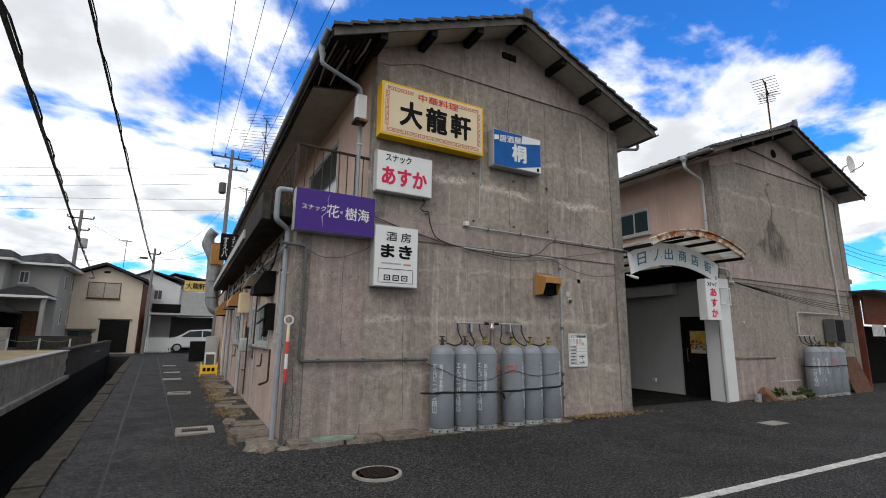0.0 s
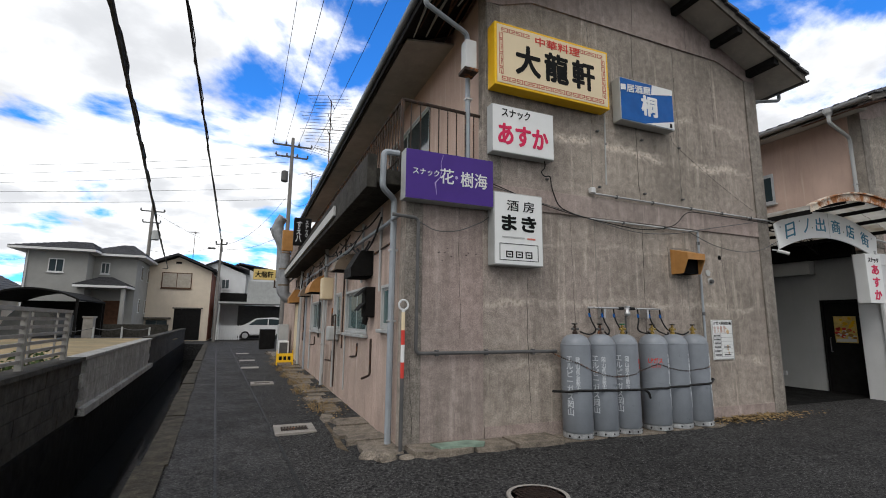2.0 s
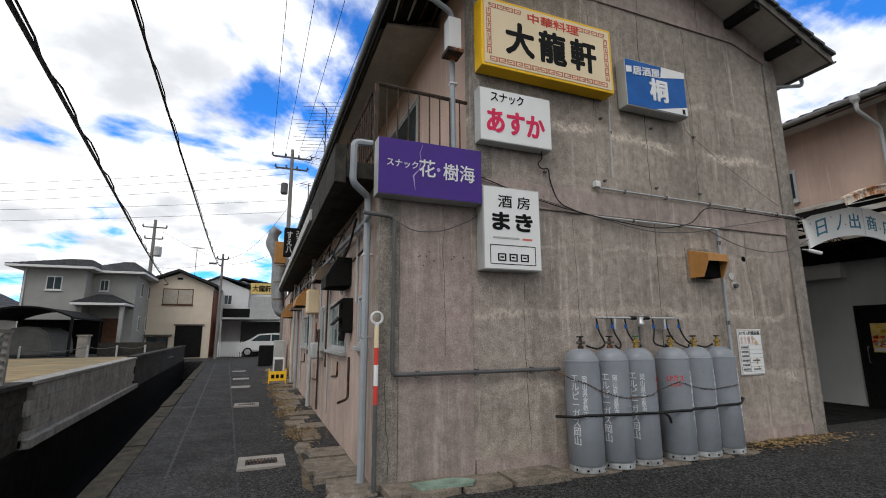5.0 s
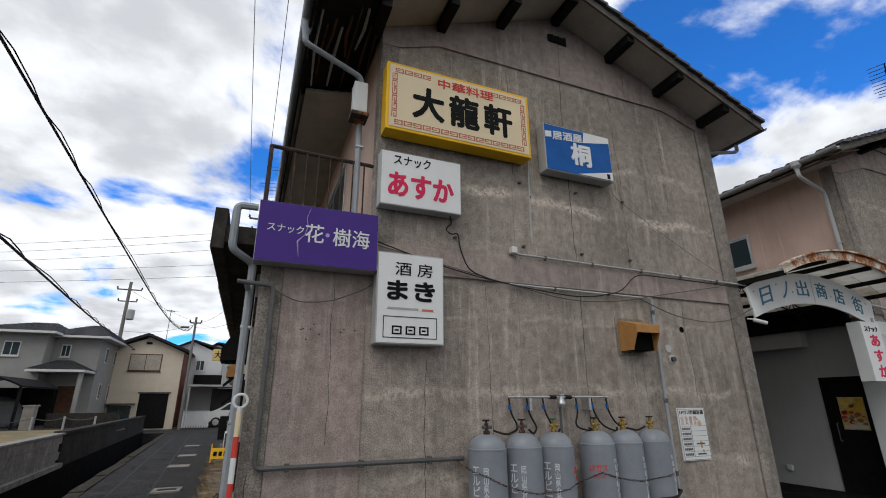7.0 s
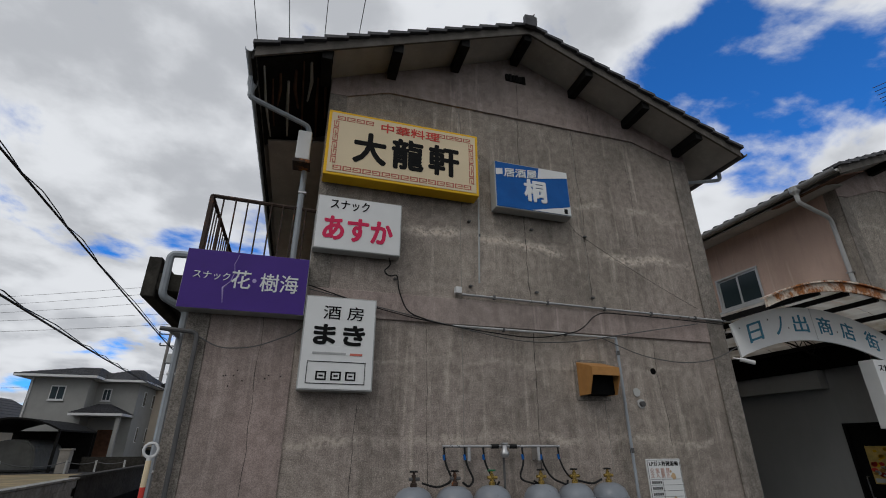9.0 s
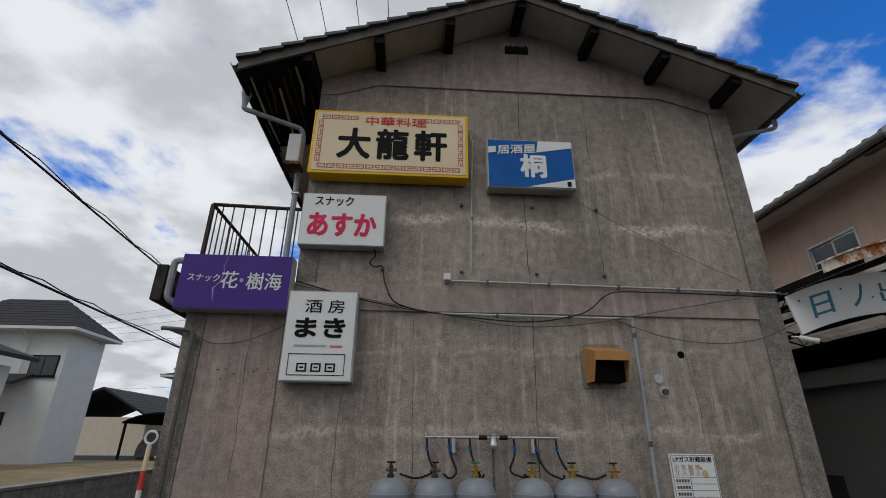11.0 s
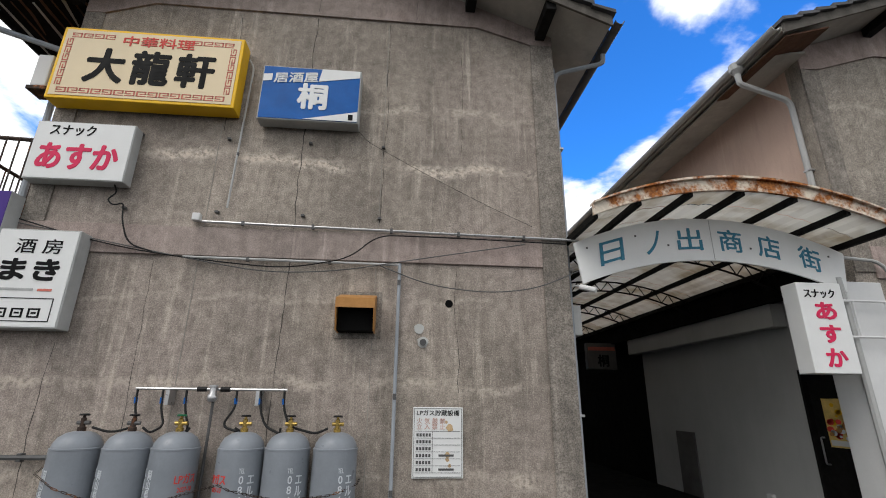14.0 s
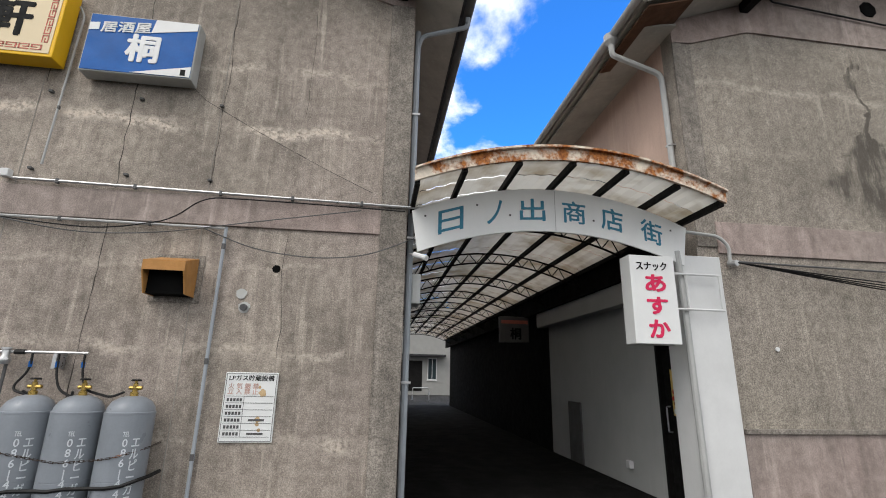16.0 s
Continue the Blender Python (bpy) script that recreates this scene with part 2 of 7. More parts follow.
    if grit:
        g = rng(tex(gscale, 4, None, .75), .40, .60, 0, 1)
        col = mixc(g, mixc(1.0, col, (1 - grit,) * 3, "MULTIPLY"), mixc(1.0, col, (1 + grit * .55,) * 3, "MULTIPLY"))
    if bands or stain:
        sx = N.new("ShaderNodeSeparateXYZ")
        L.new(P, sx.inputs[0])

        def calc(op, a, b=None, c=None):
            x = N.new("ShaderNodeMath")
            x.operation = op
            for i, q in enumerate((a, b, c)):
                if q is None:
                    continue
                if isinstance(q, (int, float)):
                    x.inputs[i].default_value = q
                else:
                    L.new(q, x.inputs[i])
            return x.outputs[0]
    for zb, wb, amount in bands:
        # ragged lime deposit along a line of the wall, with runs below it
        wob = calc("MULTIPLY_ADD", tex(1.3, 8, None, .65), .55, -.275)
        off = calc("ADD", calc("SUBTRACT", sx.outputs["Z"], zb), wob)
        crumb = rng(tex(24, 6, None, .7), .40, .56, 0, 1)
        f = calc("MULTIPLY", rng(calc("ABSOLUTE", off), wb * .15, wb * .6, amount, 0), crumb)
        f = calc("MULTIPLY", f, rng(tex(1.7, 5), .40, .54, .1, 1))
        mpd = N.new("ShaderNodeMapping")
        mpd.inputs["Scale"].default_value = (11, 11, .5)
        mpd.inputs["Location"].default_value = (zb, 0, 0)
        L.new(P, mpd.inputs[0])
        runs = calc("MULTIPLY", rng(tex(1.0, 5, mpd.outputs[0], .6), .58, .68, 0, amount * .55), calc("MULTIPLY", rng(off, -.65, -.05, 0, 1), rng(off, 0, .05, 1, 0)))
        f = calc("MINIMUM", calc("MAXIMUM", calc("MAXIMUM", f, runs), 0.0), 1.0)
        col = mixc(f, col, tuple(min(.8, c * 1.75) for c in base))
    if stain:
        xs_, zt_, zb_ = stain
        h = rng(sx.outputs["Z"], zb_ + 1.3, zb_ + .55, .07, .85)
        dx = calc("ABSOLUTE", calc("ADD", calc("SUBTRACT", sx.outputs["X"], xs_), calc("MULTIPLY_ADD", tex(2.2, 7), 1.0, -.5)))
        f = calc("SUBTRACT", 1.0, calc("DIVIDE", dx, h))
        mps = N.new("ShaderNodeMapping")
        mps.inputs["Scale"].default_value = (3, 3, .7)
        L.new(P, mps.inputs[0])
        f = calc("MULTIPLY", rng(f, 0, .35, 0, 1), rng(tex(2.4, 9, mps.outputs[0], .7), .36, .58, .1, 1))
        f = calc("MULTIPLY", f, calc("MULTIPLY", rng(sx.outputs["Z"], zb_, zb_ + .35, 0, 1), rng(sx.outputs["Z"], zt_ - .2, zt_, 1, 0)))
        f = calc("MINIMUM", calc("MAXIMUM", f, 0.0), .85)
        col = mixc(f, col, tuple(c * .22 for c in base))
    if rust:
        rr = rng(tex(4.5, 9, None, .7), .62 - rust * .25, .70 - rust * .2, 0, 1)
        col = mixc(rr, col, mixc(rng(tex(25, 5), .35, .65, 0, 1), (.13, .038, .013), (.5, .19, .05)))
    L.new(col, bs.inputs["Base Color"])
    L.new(rng(tex(scale * 2.3, 5), .3, .7, max(0.02, rough - .12), min(1, rough + .12)), bs.inputs["Roughness"])
    bs.inputs["Metallic"].default_value = metal
    bs.inputs["Specular IOR Level"].default_value = spec
    if trans:
        bs.inputs["Transmission Weight"].default_value = trans
    if bump:
        bu = N.new("ShaderNodeBump")
        bu.inputs["Strength"].default_value, bu.inputs["Distance"].default_value = bump, relief
        L.new(fn, bu.inputs["Height"])
        L.new(bu.outputs[0], bs.inputs["Normal"])
    return m


def glass(name, tone):
    m = bpy.data.materials.new(name)
    m.use_nodes = True
    b = m.node_tree.nodes["Principled BSDF"]
    b.inputs["Base Color"].default_value = (*tone, 1)
    b.inputs["Roughness"].default_value = 0.08
    b.inputs["Specular IOR Level"].default_value = 0.45
    return m


STUCCO = mat("weathered_concrete", (.375, .328, .278), .92, var=.3, scale=.8, bump=.8, fine=60, tint=(.415, .352, .312), streak=.85, speck=.25, grit=.3, gscale=80, mottle=.3, bands=((4.08, .15, .95), (4.8, .1, .6), (.95, .14, .6), (1.75, .12, .55), (2.55, .08, .4)))
STUCCO_SMOOTH = mat("stained_render", (.345, .288, .258), .9, var=.16, scale=.9, bump=.35, fine=60, tint=(.40, .315, .285), streak=.65, speck=.12, grit=.25, gscale=105, mottle=.22)
PILASTER = mat("grey_render", (.27, .242, .21), .9, var=.18, scale=1.3, bump=.3, fine=60, streak=.65, speck=.12, grit=.4, mottle=.3)
PINK = mat("pink_stucco", (.58, .425, .345), .9, var=.12, scale=1.2, bump=.3, fine=80, tint=(.51, .37, .295), streak=.35, grit=.1)
PINK_LOW = mat("dirty_pink_stucco", (.54, .415, .35), .9, var=.16, scale=1.4, bump=.35, fine=80, tint=(.40, .31, .25), streak=.75, grit=.25)
ASPHALT = mat("asphalt", (.05, .049, .048), .9, var=.35, scale=.7, bump=1.0, fine=70, relief=.02, speck=.95, grit=.95, gscale=34, streak=.4, mottle=.3, tint=(.058, .056, .054))
ASPHALT_OLD = mat("alley_asphalt", (.046, .045, .044), .88, var=.35, scale=.9, bump=.7, fine=80, speck=.6, grit=.8, gscale=40, mottle=.45)
CONCRETE = mat("concrete", (.3, .28, .25), .9, var=.25, scale=2, bump=.4, fine=60, streak=.3, speck=.15)
# very dark mottle, for the mossy ditch wall blocks and the balcony slab
CONCRETE_DARK = mat("dark_mottled_concrete", (.038, .035, .029), .92, tint=(.055, .051, .043), var=.5, scale=2, bump=.5, fine=50, streak=.6, mottle=.5)
SLAB = mat("broken_slab", (.24, .205, .165), .92, var=.3, scale=3, bump=.5, fine=60, speck=.2, mottle=.4, grit=.4)
WHITE_WALL = mat("white_render", (.46, .465, .45), .85, var=.06, scale=1.4, bump=.15, fine=70, streak=.08)
WHITE_PAINT = mat("white_paint", (.64, .645, .64), .5, var=.05, scale=3, bump=.05, fine=50, streak=.06)
TILE = mat("roof_tile", (.075, .075, .08), .5, var=.3, scale=5, bump=.2, fine=40)
TIMBER = mat("grey_timber", (.115, .105, .092), .85, var=.3, scale=5, bump=.4, fine=60, streak=.4)
TIMBER_RED = mat("bare_brown_boards", (.11, .055, .032), .85, var=.3, scale=5, bump=.4, fine=60)
SOFFIT = mat("soffit_board", (.42, .40, .36), .9, var=.15, scale=2.5, bump=.15, streak=.25)
CRACKED = mat("crack_shadow", (.075, .068, .06), .95, var=.3, bump=0)
BLACK = mat("black_beam", (.011, .0105, .01), .75, var=.3, scale=6, bump=.2, spec=.12)
# near black: the shade of the covered passage is put into the colour
PASSAGE_SHADE = mat("passage_shade_black", (.007, .0065, .006), .85, var=.4, scale=3, bump=.1, spec=.06)
PIPE = mat("grey_pipe", (.33, .36, .39), .5, var=.12, scale=4, bump=.05, streak=.2)
PIPE_W = mat("pale_pipe", (.42, .425, .415), .45, var=.1, scale=4, bump=.05, streak=.2)
PIPE_D = mat("dark_pipe", (.1, .1, .1), .5, var=.2, scale=6, bump=.1)
STEEL = mat("galvanised_steel", (.5, .5, .5), .35, metal=.8, var=.15, scale=8, bump=.05)
RUSTY = mat("rusted_paint", (.72, .64, .53), .75, var=.15, scale=5, bump=.3, fine=40, rust=.72)
IRON = mat("rusted_iron", (.055, .038, .03), .75, var=.4, scale=9, bump=.3, rust=.25)
CABLE = mat("cable", (.012, .012, .012), .6, var=.2, scale=9, bump=0)
YELLOW = mat("yellow_enamel", (.80, .47, .012), .4, var=.06, scale=3, bump=.03, streak=.06)
CREAM = mat("cream_panel", (.72, .60, .40), .5, var=.05, scale=2, bump=.03)
INK = mat("black_letter", (.006, .0065, .0065), .6, var=.1, bump=0, spec=.1)
RED = mat("red_letter", (.62, .06, .045), .5, var=.1, bump=0)
CRIMSON = mat("crimson_letter", (.62, .02, .09), .5, var=.1, bump=0)
RED_FADED = mat("faded_red", (.55, .16, .12), .6, var=.15, bump=0)
BLUE = mat("blue_panel", (.003, .095, .36), .5, var=.15, scale=4, bump=.03)
TEAL = mat("teal_letter", (.045, .20, .30), .5, var=.2, scale=20, bump=0)
PURPLE = mat("purple_panel", (.06, .024, .215), .45, var=.08, scale=3, bump=.03)
LILAC = mat("worn_lilac", (.42, .34, .6), .6, var=.15, bump=0)
SIGNWHITE = mat("white_acrylic", (.72, .73, .72), .4, var=.04, scale=3, bump=.02, streak=.05)
SIGNGREY = mat("grey_sign_edge", (.42, .43, .42), .5, var=.12, scale=4, bump=.05, streak=.2)
TANK = mat("grey_enamel", (.222, .243, .27), .38, spec=.4, var=.1, scale=4, bump=.05, fine=50, streak=.12)
TANK_FOOT = mat("worn_pale_enamel", (.36, .37, .375), .5, var=.25, scale=9, bump=.1, mottle=.3)
# dark grey carries the passage shade on a white sign; a service door shares it
PASSAGE_DIM = mat("passage_dim_grey", (.13, .125, .12), .5, var=.2, scale=3, bump=.05)
TANKTEXT = mat("pale_stencil", (.62, .65, .68), .6, var=.1, bump=0)
BRASS = mat("brass", (.36, .25, .07), .3, metal=.7, var=.15, scale=20, bump=.05)
GLASS_T = glass("teal_window_glass", (.07, .12, .12))
GLASS_D = glass("dark_window_glass", (.03, .045, .05))
ALU = mat("aluminium", (.5, .51, .5), .4, metal=.4, var=.1, scale=6, bump=.05)
BROWN = mat("tan_sheet_metal", (.42, .21, .065), .55, var=.15, scale=6, bump=.05, streak=.2)
BROWN_D = mat("rusted_hood", (.19, .15, .11), .65, var=.25, scale=6, bump=.2, rust=.2)
# near black painted in for the shade inside rooms, holes and hoods
DARK = mat("interior_shade", (.006, .006, .006), .9, var=.2, bump=0, spec=.05)
STUCCO_B = mat("neighbour_concrete", (.335, .298, .25), .92, var=.22, scale=.9, bump=.6, fine=70, tint=(.375, .33, .285), streak=.6, speck=.25, grit=.45, mottle=.25, bands=((5.2, .12, .5), (4.3, .08, .25)), stain=(13.75, 5.95, 3.4))


# ---------------- ground ----------------
def skew(y):
    """Sideways drift of the alley, ditch and left wall with distance."""
    return -0.0556 * (min(max(y, -12), 36) - 6.5)


def smooth(a, b, v):
    s = min(max((v - a) / (b - a), 0), 1)
    return s * s * (3 - 2 * s)


def ground_z(x, y):
    return 0.03 + 0.08 * smooth(4.5, 6.4, y) * smooth(0.2, 1.4, x)


def build_ground():
    us = [-900, -120, -60, -30, -15, -8, -5, -3.2, -2.72, -2.70, -1.32, -1.30, -1.0, -.5, 0, .4, .8, 1.2, 1.7, 2.4, 3.2, 4, 5, 6, 7, 8, 9, 10, 11, 12, 14, 16, 20, 30, 60, 120, 900]
    ys = [-900, -100, -40, -20, -12, -8, -5, -3] + [i * .5 for i in range(-4, 16)] + [8, 10, 13, 16, 20, 24, 28, 32, 34.4, 34.42, 37, 42, 50, 60, 90, 150, 900]
    vs, fs = [], []
    for y in ys:
        for u in us:
            x = u + skew(y) * min(max((2.4 - u) / 3.4, 0), 1)
            z = ground_z(x, y)
            if y < 34.41:
                if -2.71 < u < -1.31:
                    z = -1.0
                elif u < -2.71:
                    z = 0.62 if y > 4 else 0.62
            vs.append((x, y, z))
    n = len(us)
    for j in range(len(ys) - 1):
        for i in range(n - 1):
            a = j * n + i
            fs.append((a, a + 1, a + n + 1, a + n))
    me = bpy.data.meshes.new("ground")
    me.from_pydata(vs, [], fs)
    me.materials.append(ASPHALT)
    tagged(new("ground", me), "dark worn asphalt with pale stone specks", "ground", kind="structure")


build_ground()

# ---------------- main building ----------------
YF = 6.55                      # plane of the gable front
RIDGE, ROOF_L, ROOF_R, RZ, EZ = 4.9, 1.43, 8.31, 7.30, 5.87
SL = (RZ - EZ) / (RIDGE - ROOF_L)
END = 26.0


def under_roof(x, drop=0.13):
    return RZ - SL * abs(x - RIDGE) - drop


main = thing("shop_building", (4.5, YF, 0.1), "two-storey shop building with stained grey-pink concrete gable and tiled roof", "building")
# gable wall with its recessed fields
part("gable_wall", prism(B(), [(1.21, 0), (7.78, 0), (7.78, under_roof(7.78)), (RIDGE, under_roof(RIDGE)), (2.28, under_roof(2.28)), (2.28, 3.2), (1.21, 3.2)], "y", YF, YF + .2), STUCCO, main, "stained rough concrete gable wall")
FR = .025
part("gable_top", prism(B(), [(2.285, 5.85), (2.50, 5.86), (3.03, 6.05), (6.84, 6.05), (7.50, 5.84), (7.775, 5.84), (7.775, under_roof(7.775)), (RIDGE, under_roof(RIDGE)), (2.285, under_roof(2.285))], "y", YF - FR, YF - .002), STUCCO_SMOOTH, main, "smooth pinkish gable top")
for nm, q in (("pilaster", (2.285, 3.27, 2.50, 5.85)), ("pilaster", (7.50, 0.05, 7.775, 5.84)), ("band", (2.23, 2.97, 7.50, 3.27))):
    part(nm, box(B(), q[0], YF - FR, q[1], q[2], YF - .002, q[3], .006), PILASTER if nm == "pilaster" else STUCCO_SMOOTH, main)
part("corner_field", box(B(), 1.42, YF - .014, 0.08, 2.225, YF - .002, 3.2), STUCCO_SMOOTH, main, "pinkish rendered field with drill holes")
part("pilaster", box(B(), 1.215, YF - FR, 0.05, 1.415, YF - .002, 3.2, .006), PILASTER, main)
crackle = random.Random(12)


def crack(x, z0, z1, r=.003, wander=.012, y=YF - .001, slant=0.0):
    """A thin dark crack that wanders down a wall."""
    n = max(4, int((z0 - z1) / .09))
    pts, dx = [], 0.0
    for i in range(n + 1):
        dx = dx * .9 + crackle.uniform(-wander, wander)
        pts.append((x + dx + slant * i / n, y, z0 + (z1 - z0) * i / n))
    part("crack", tube(B(), pts, [r * crackle.uniform(.5, 1.3) for _ in pts], 4), CRACKED, main, "hairline crack")


for x in (4.01, 5.76):
    for z0, z1 in ((.3, 2.96), (3.28, 6.0)):
        part("joint", box(B(), x - .004, YF - .004, z0, x + .003, YF + .01, z1), CONCRETE, main, "hairline vertical joint")
for x, z0, z1, r in ((4.9, 6.02, 3.3, .0045), (4.9, 2.95, 1.2, .004), (4.02, 5.95, 4.4, .003), (5.765, 6.0, 3.4, .003), (3.6, 2.9, 1.3, .0025), (6.65, 5.6, 4.3, .0022), (2.9, 2.1, .3, .003), (6.6, 2.9, 1.7, .0025)):
    crack(x, z0, z1, r)
crack(1.9, 2.9, 1.3, .0025, y=YF - .015)
crack(4.92, 6.9, 6.1, .003, y=YF - .026)
crack(6.1, 6.6, 6.1, .0025, y=YF - .026)
crack(1.3, 1.1, .2, .0035, y=YF - .026, wander=.02)
part("base_course", box(B(), 2.24, YF - .02, 0.0, 7.49, YF - .003, .27), STUCCO_SMOOTH, main)
# alley wall, upper wall and passage wall
WIN_LOW = [(6.97, 7.50, 1.40, 1.97), (8.29, 9.93, 1.30, 2.02), (10.45, 11.0, 1.30, 2.05), (13.0, 14.75, 1.26, 2.0)]
DOOR_LOW = (18.7, 20.3, 0.1, 2.15)
part("alley_wall", wall_cells(B(), "x", 1.21, 1.36, YF + .2, END, 0, 3.2, WIN_LOW + [DOOR_LOW]), PINK_LOW, main, "dirty pink stucco alley wall")
WIN_UP = [(8.6, 11.2, 3.45, 5.3), (13.2, 15.8, 3.45, 5.3)]
part("upper_wall", wall_cells(B(), "x", 2.28, 2.43, YF + .2, 22, 3.2, 6.1, WIN_UP), PINK, main, "pink stucco upper wall")
part("passage_wall", box(B(), 7.6, YF + .2, 0, 7.78, END, 3.1), PASSAGE_SHADE, main, "shopfronts coloured near black for the unlit passage")
part("passage_upper_wall", box(B(), 7.6, YF + .2, 3.1, 7.78, END, under_roof(7.78)), STUCCO_SMOOTH, main)
part("back_wall", box(B(), 1.36, END - .2, 0, 7.6, END, 5.9), STUCCO_SMOOTH, main)
part("upper_floor", box(B(), 1.21, YF + .2, 3.2, 7.6, END, 3.3), DARK, main)


def roof_on(owner, rl, rr, ridge, ez, rz, y0, y1, tile_rows=True):
    """Gabled tile roof: boards, verge boards, purlin ends, tiles at verge and eaves, ridge."""
    for s, e in ((-1, rl), (1, rr)):
        prof = [(e, ez - .06), (ridge, rz - .06), (ridge, rz - .12), (e, ez - .12)]
        part("roof", prism(B(), prof, "y", y0 + .03, y1), SOFFIT if s > 0 else SOFFIT, owner, "roof boarding with pale soffit")
        part("verge_board", prism(B(), [(e, ez - .03), (ridge, rz - .03), (ridge, rz - .17), (e, ez - .17)], "y", y0, y0 + .028), TIMBER, owner, "weathered grey verge board")
        # tiles in steps down the slope
        n = int(abs(ridge - e) / .235)
        bm = B()
        for i in range(n):
            a, b = ridge + (e - ridge) * i / n, ridge + (e - ridge) * (i + 1.12) / n
            za, zb = rz + (ez - rz) * i / n, rz + (ez - rz) * (i + 1.12) / n
            prism(bm, [(a, za - .055), (a, za - .02), (b, zb + .028), (b, zb - .02)], "y", y0 - .05, y0 + .24)
        tagged(part("verge_tiles", bm, TILE, owner, "dark grey verge tiles"), kind="stuff")
        bm = B()
        for i in range(int((y1 - y0) / .27)):
            yy = y0 + .2 + i * .27
            pts = [(yy + .27 * k / 8, ez - .045 + .05 * (math.sin(math.pi * k / 8) if k < 6 else .3)) for k in range(9)]
            pts += [(yy + .27, ez - .06), (yy, ez - .06)]
            lo = [bm.verts.new((e + s * .05, *p)) for p in pts]
            d = 1.2
            hi = [bm.verts.new((e - s * d, p[0], p[1] + (rz - ez) / abs(ridge - e) * (d + .05))) for p in pts]
            bm.faces.new(lo)
            for k in range(len(pts) - 1):
                bm.faces.new((lo[k], lo[k + 1], hi[k + 1], hi[k]))
        tagged(part("eave_tiles", bm, TILE, owner, "wavy dark grey eave tiles"), kind="stuff")
        part("tile_field", prism(B(), [(e, ez - .05), (ridge, rz - .05), (ridge, rz - .005), (e, ez - .005)], "y", y0 + .2, y1), TILE, owner)
    bm = B()
    tube(bm, [(ridge, y0 - .05, rz + .0), (ridge, y1, rz + .0)], .08, 10)
    part("ridge_tiles", bm, TILE, owner, "rounded ridge tiles")
    part("ridge_end", prism(B(), [(ridge - .09, rz - .1), (ridge + .09, rz - .1), (ridge + .1, rz + .07), (ridge + .06, rz + .09), (ridge + .075, rz + .14), (ridge + .03, rz + .095), (ridge - .09, rz + .08)], "y", y0 - .09, y0 - .03), TILE, owner)


roof_on(main, ROOF_L, ROOF_R, RIDGE, EZ, RZ, 5.98, 22)
for x in (3.05, 3.95, RIDGE, 5.85, 6.75, 7.62, 2.2):
    z = under_roof(x, .13)
    part("purlin", box(B(), x - .06, 6.02, z - .14, x + .06, YF - .03, z - .002, .006), BLACK, main, "dark purlin end")
# broken eave boarding by the corner: the boards are gone, torn strips hang down
# flat black sheet stands for the shade inside the open eave
part("eave_void_shade", prism(B(), [(1.45, under_roof(1.45) - .003), (2.27, under_roof(2.27) - .003), (2.27, under_roof(2.27) - .02), (1.45, under_roof(1.45) - .02)], "y", 6.05, 7.75), BLACK, main, "black underside standing for the shade where the soffit has fallen")
tear = random.Random(21)
for i in range(9):
    x = 1.52 + i * .085
    y0_, y1_ = 6.1 + tear.uniform(0, .35), 7.2 + tear.uniform(-.4, .5)
    w_, dz = tear.uniform(.012, .04), tear.uniform(.02, .16)
    zt = under_roof(x) - .03
    bm = B()
    tube(bm, [(x, y0_, zt - .01), (x + tear.uniform(-.02, .02), (y0_ + y1_) / 2, zt - dz * .3), (x + tear.uniform(-.05, .05), y1_, zt - dz)], [w_ * .4, w_ * .6, w_ * .3], 4)
    part("bare_batten", bm, TIMBER_RED if i % 3 else SOFFIT, main, "torn bare batten")
part("eave_soffit", prism(B(), [(1.5, EZ - .13), (2.28, EZ - .02), (2.28, EZ - .05), (1.5, EZ - .16)], "y", 7.6, 22), SOFFIT, main, "grey soffit boarding with holes")
part("eave_board", box(B(), 1.40, 6.0, EZ - .2, 1.43, 22, EZ - .07), BLACK, main)
# louvre in the gable
bm = B()
for i in range(6):
    box(bm, 4.755 + i * .054, YF - .05, 6.72 - .012 * (i % 2), 4.795 + i * .054, YF - .024, 6.83 + .012 * (i % 2))
part("vent_grille", bm, BLACK, main, "black ornamental vent block")
part("vent_hole", box(B(), 4.75, YF - .03, 6.71, 5.08, YF - .026, 6.835), DARK, main)


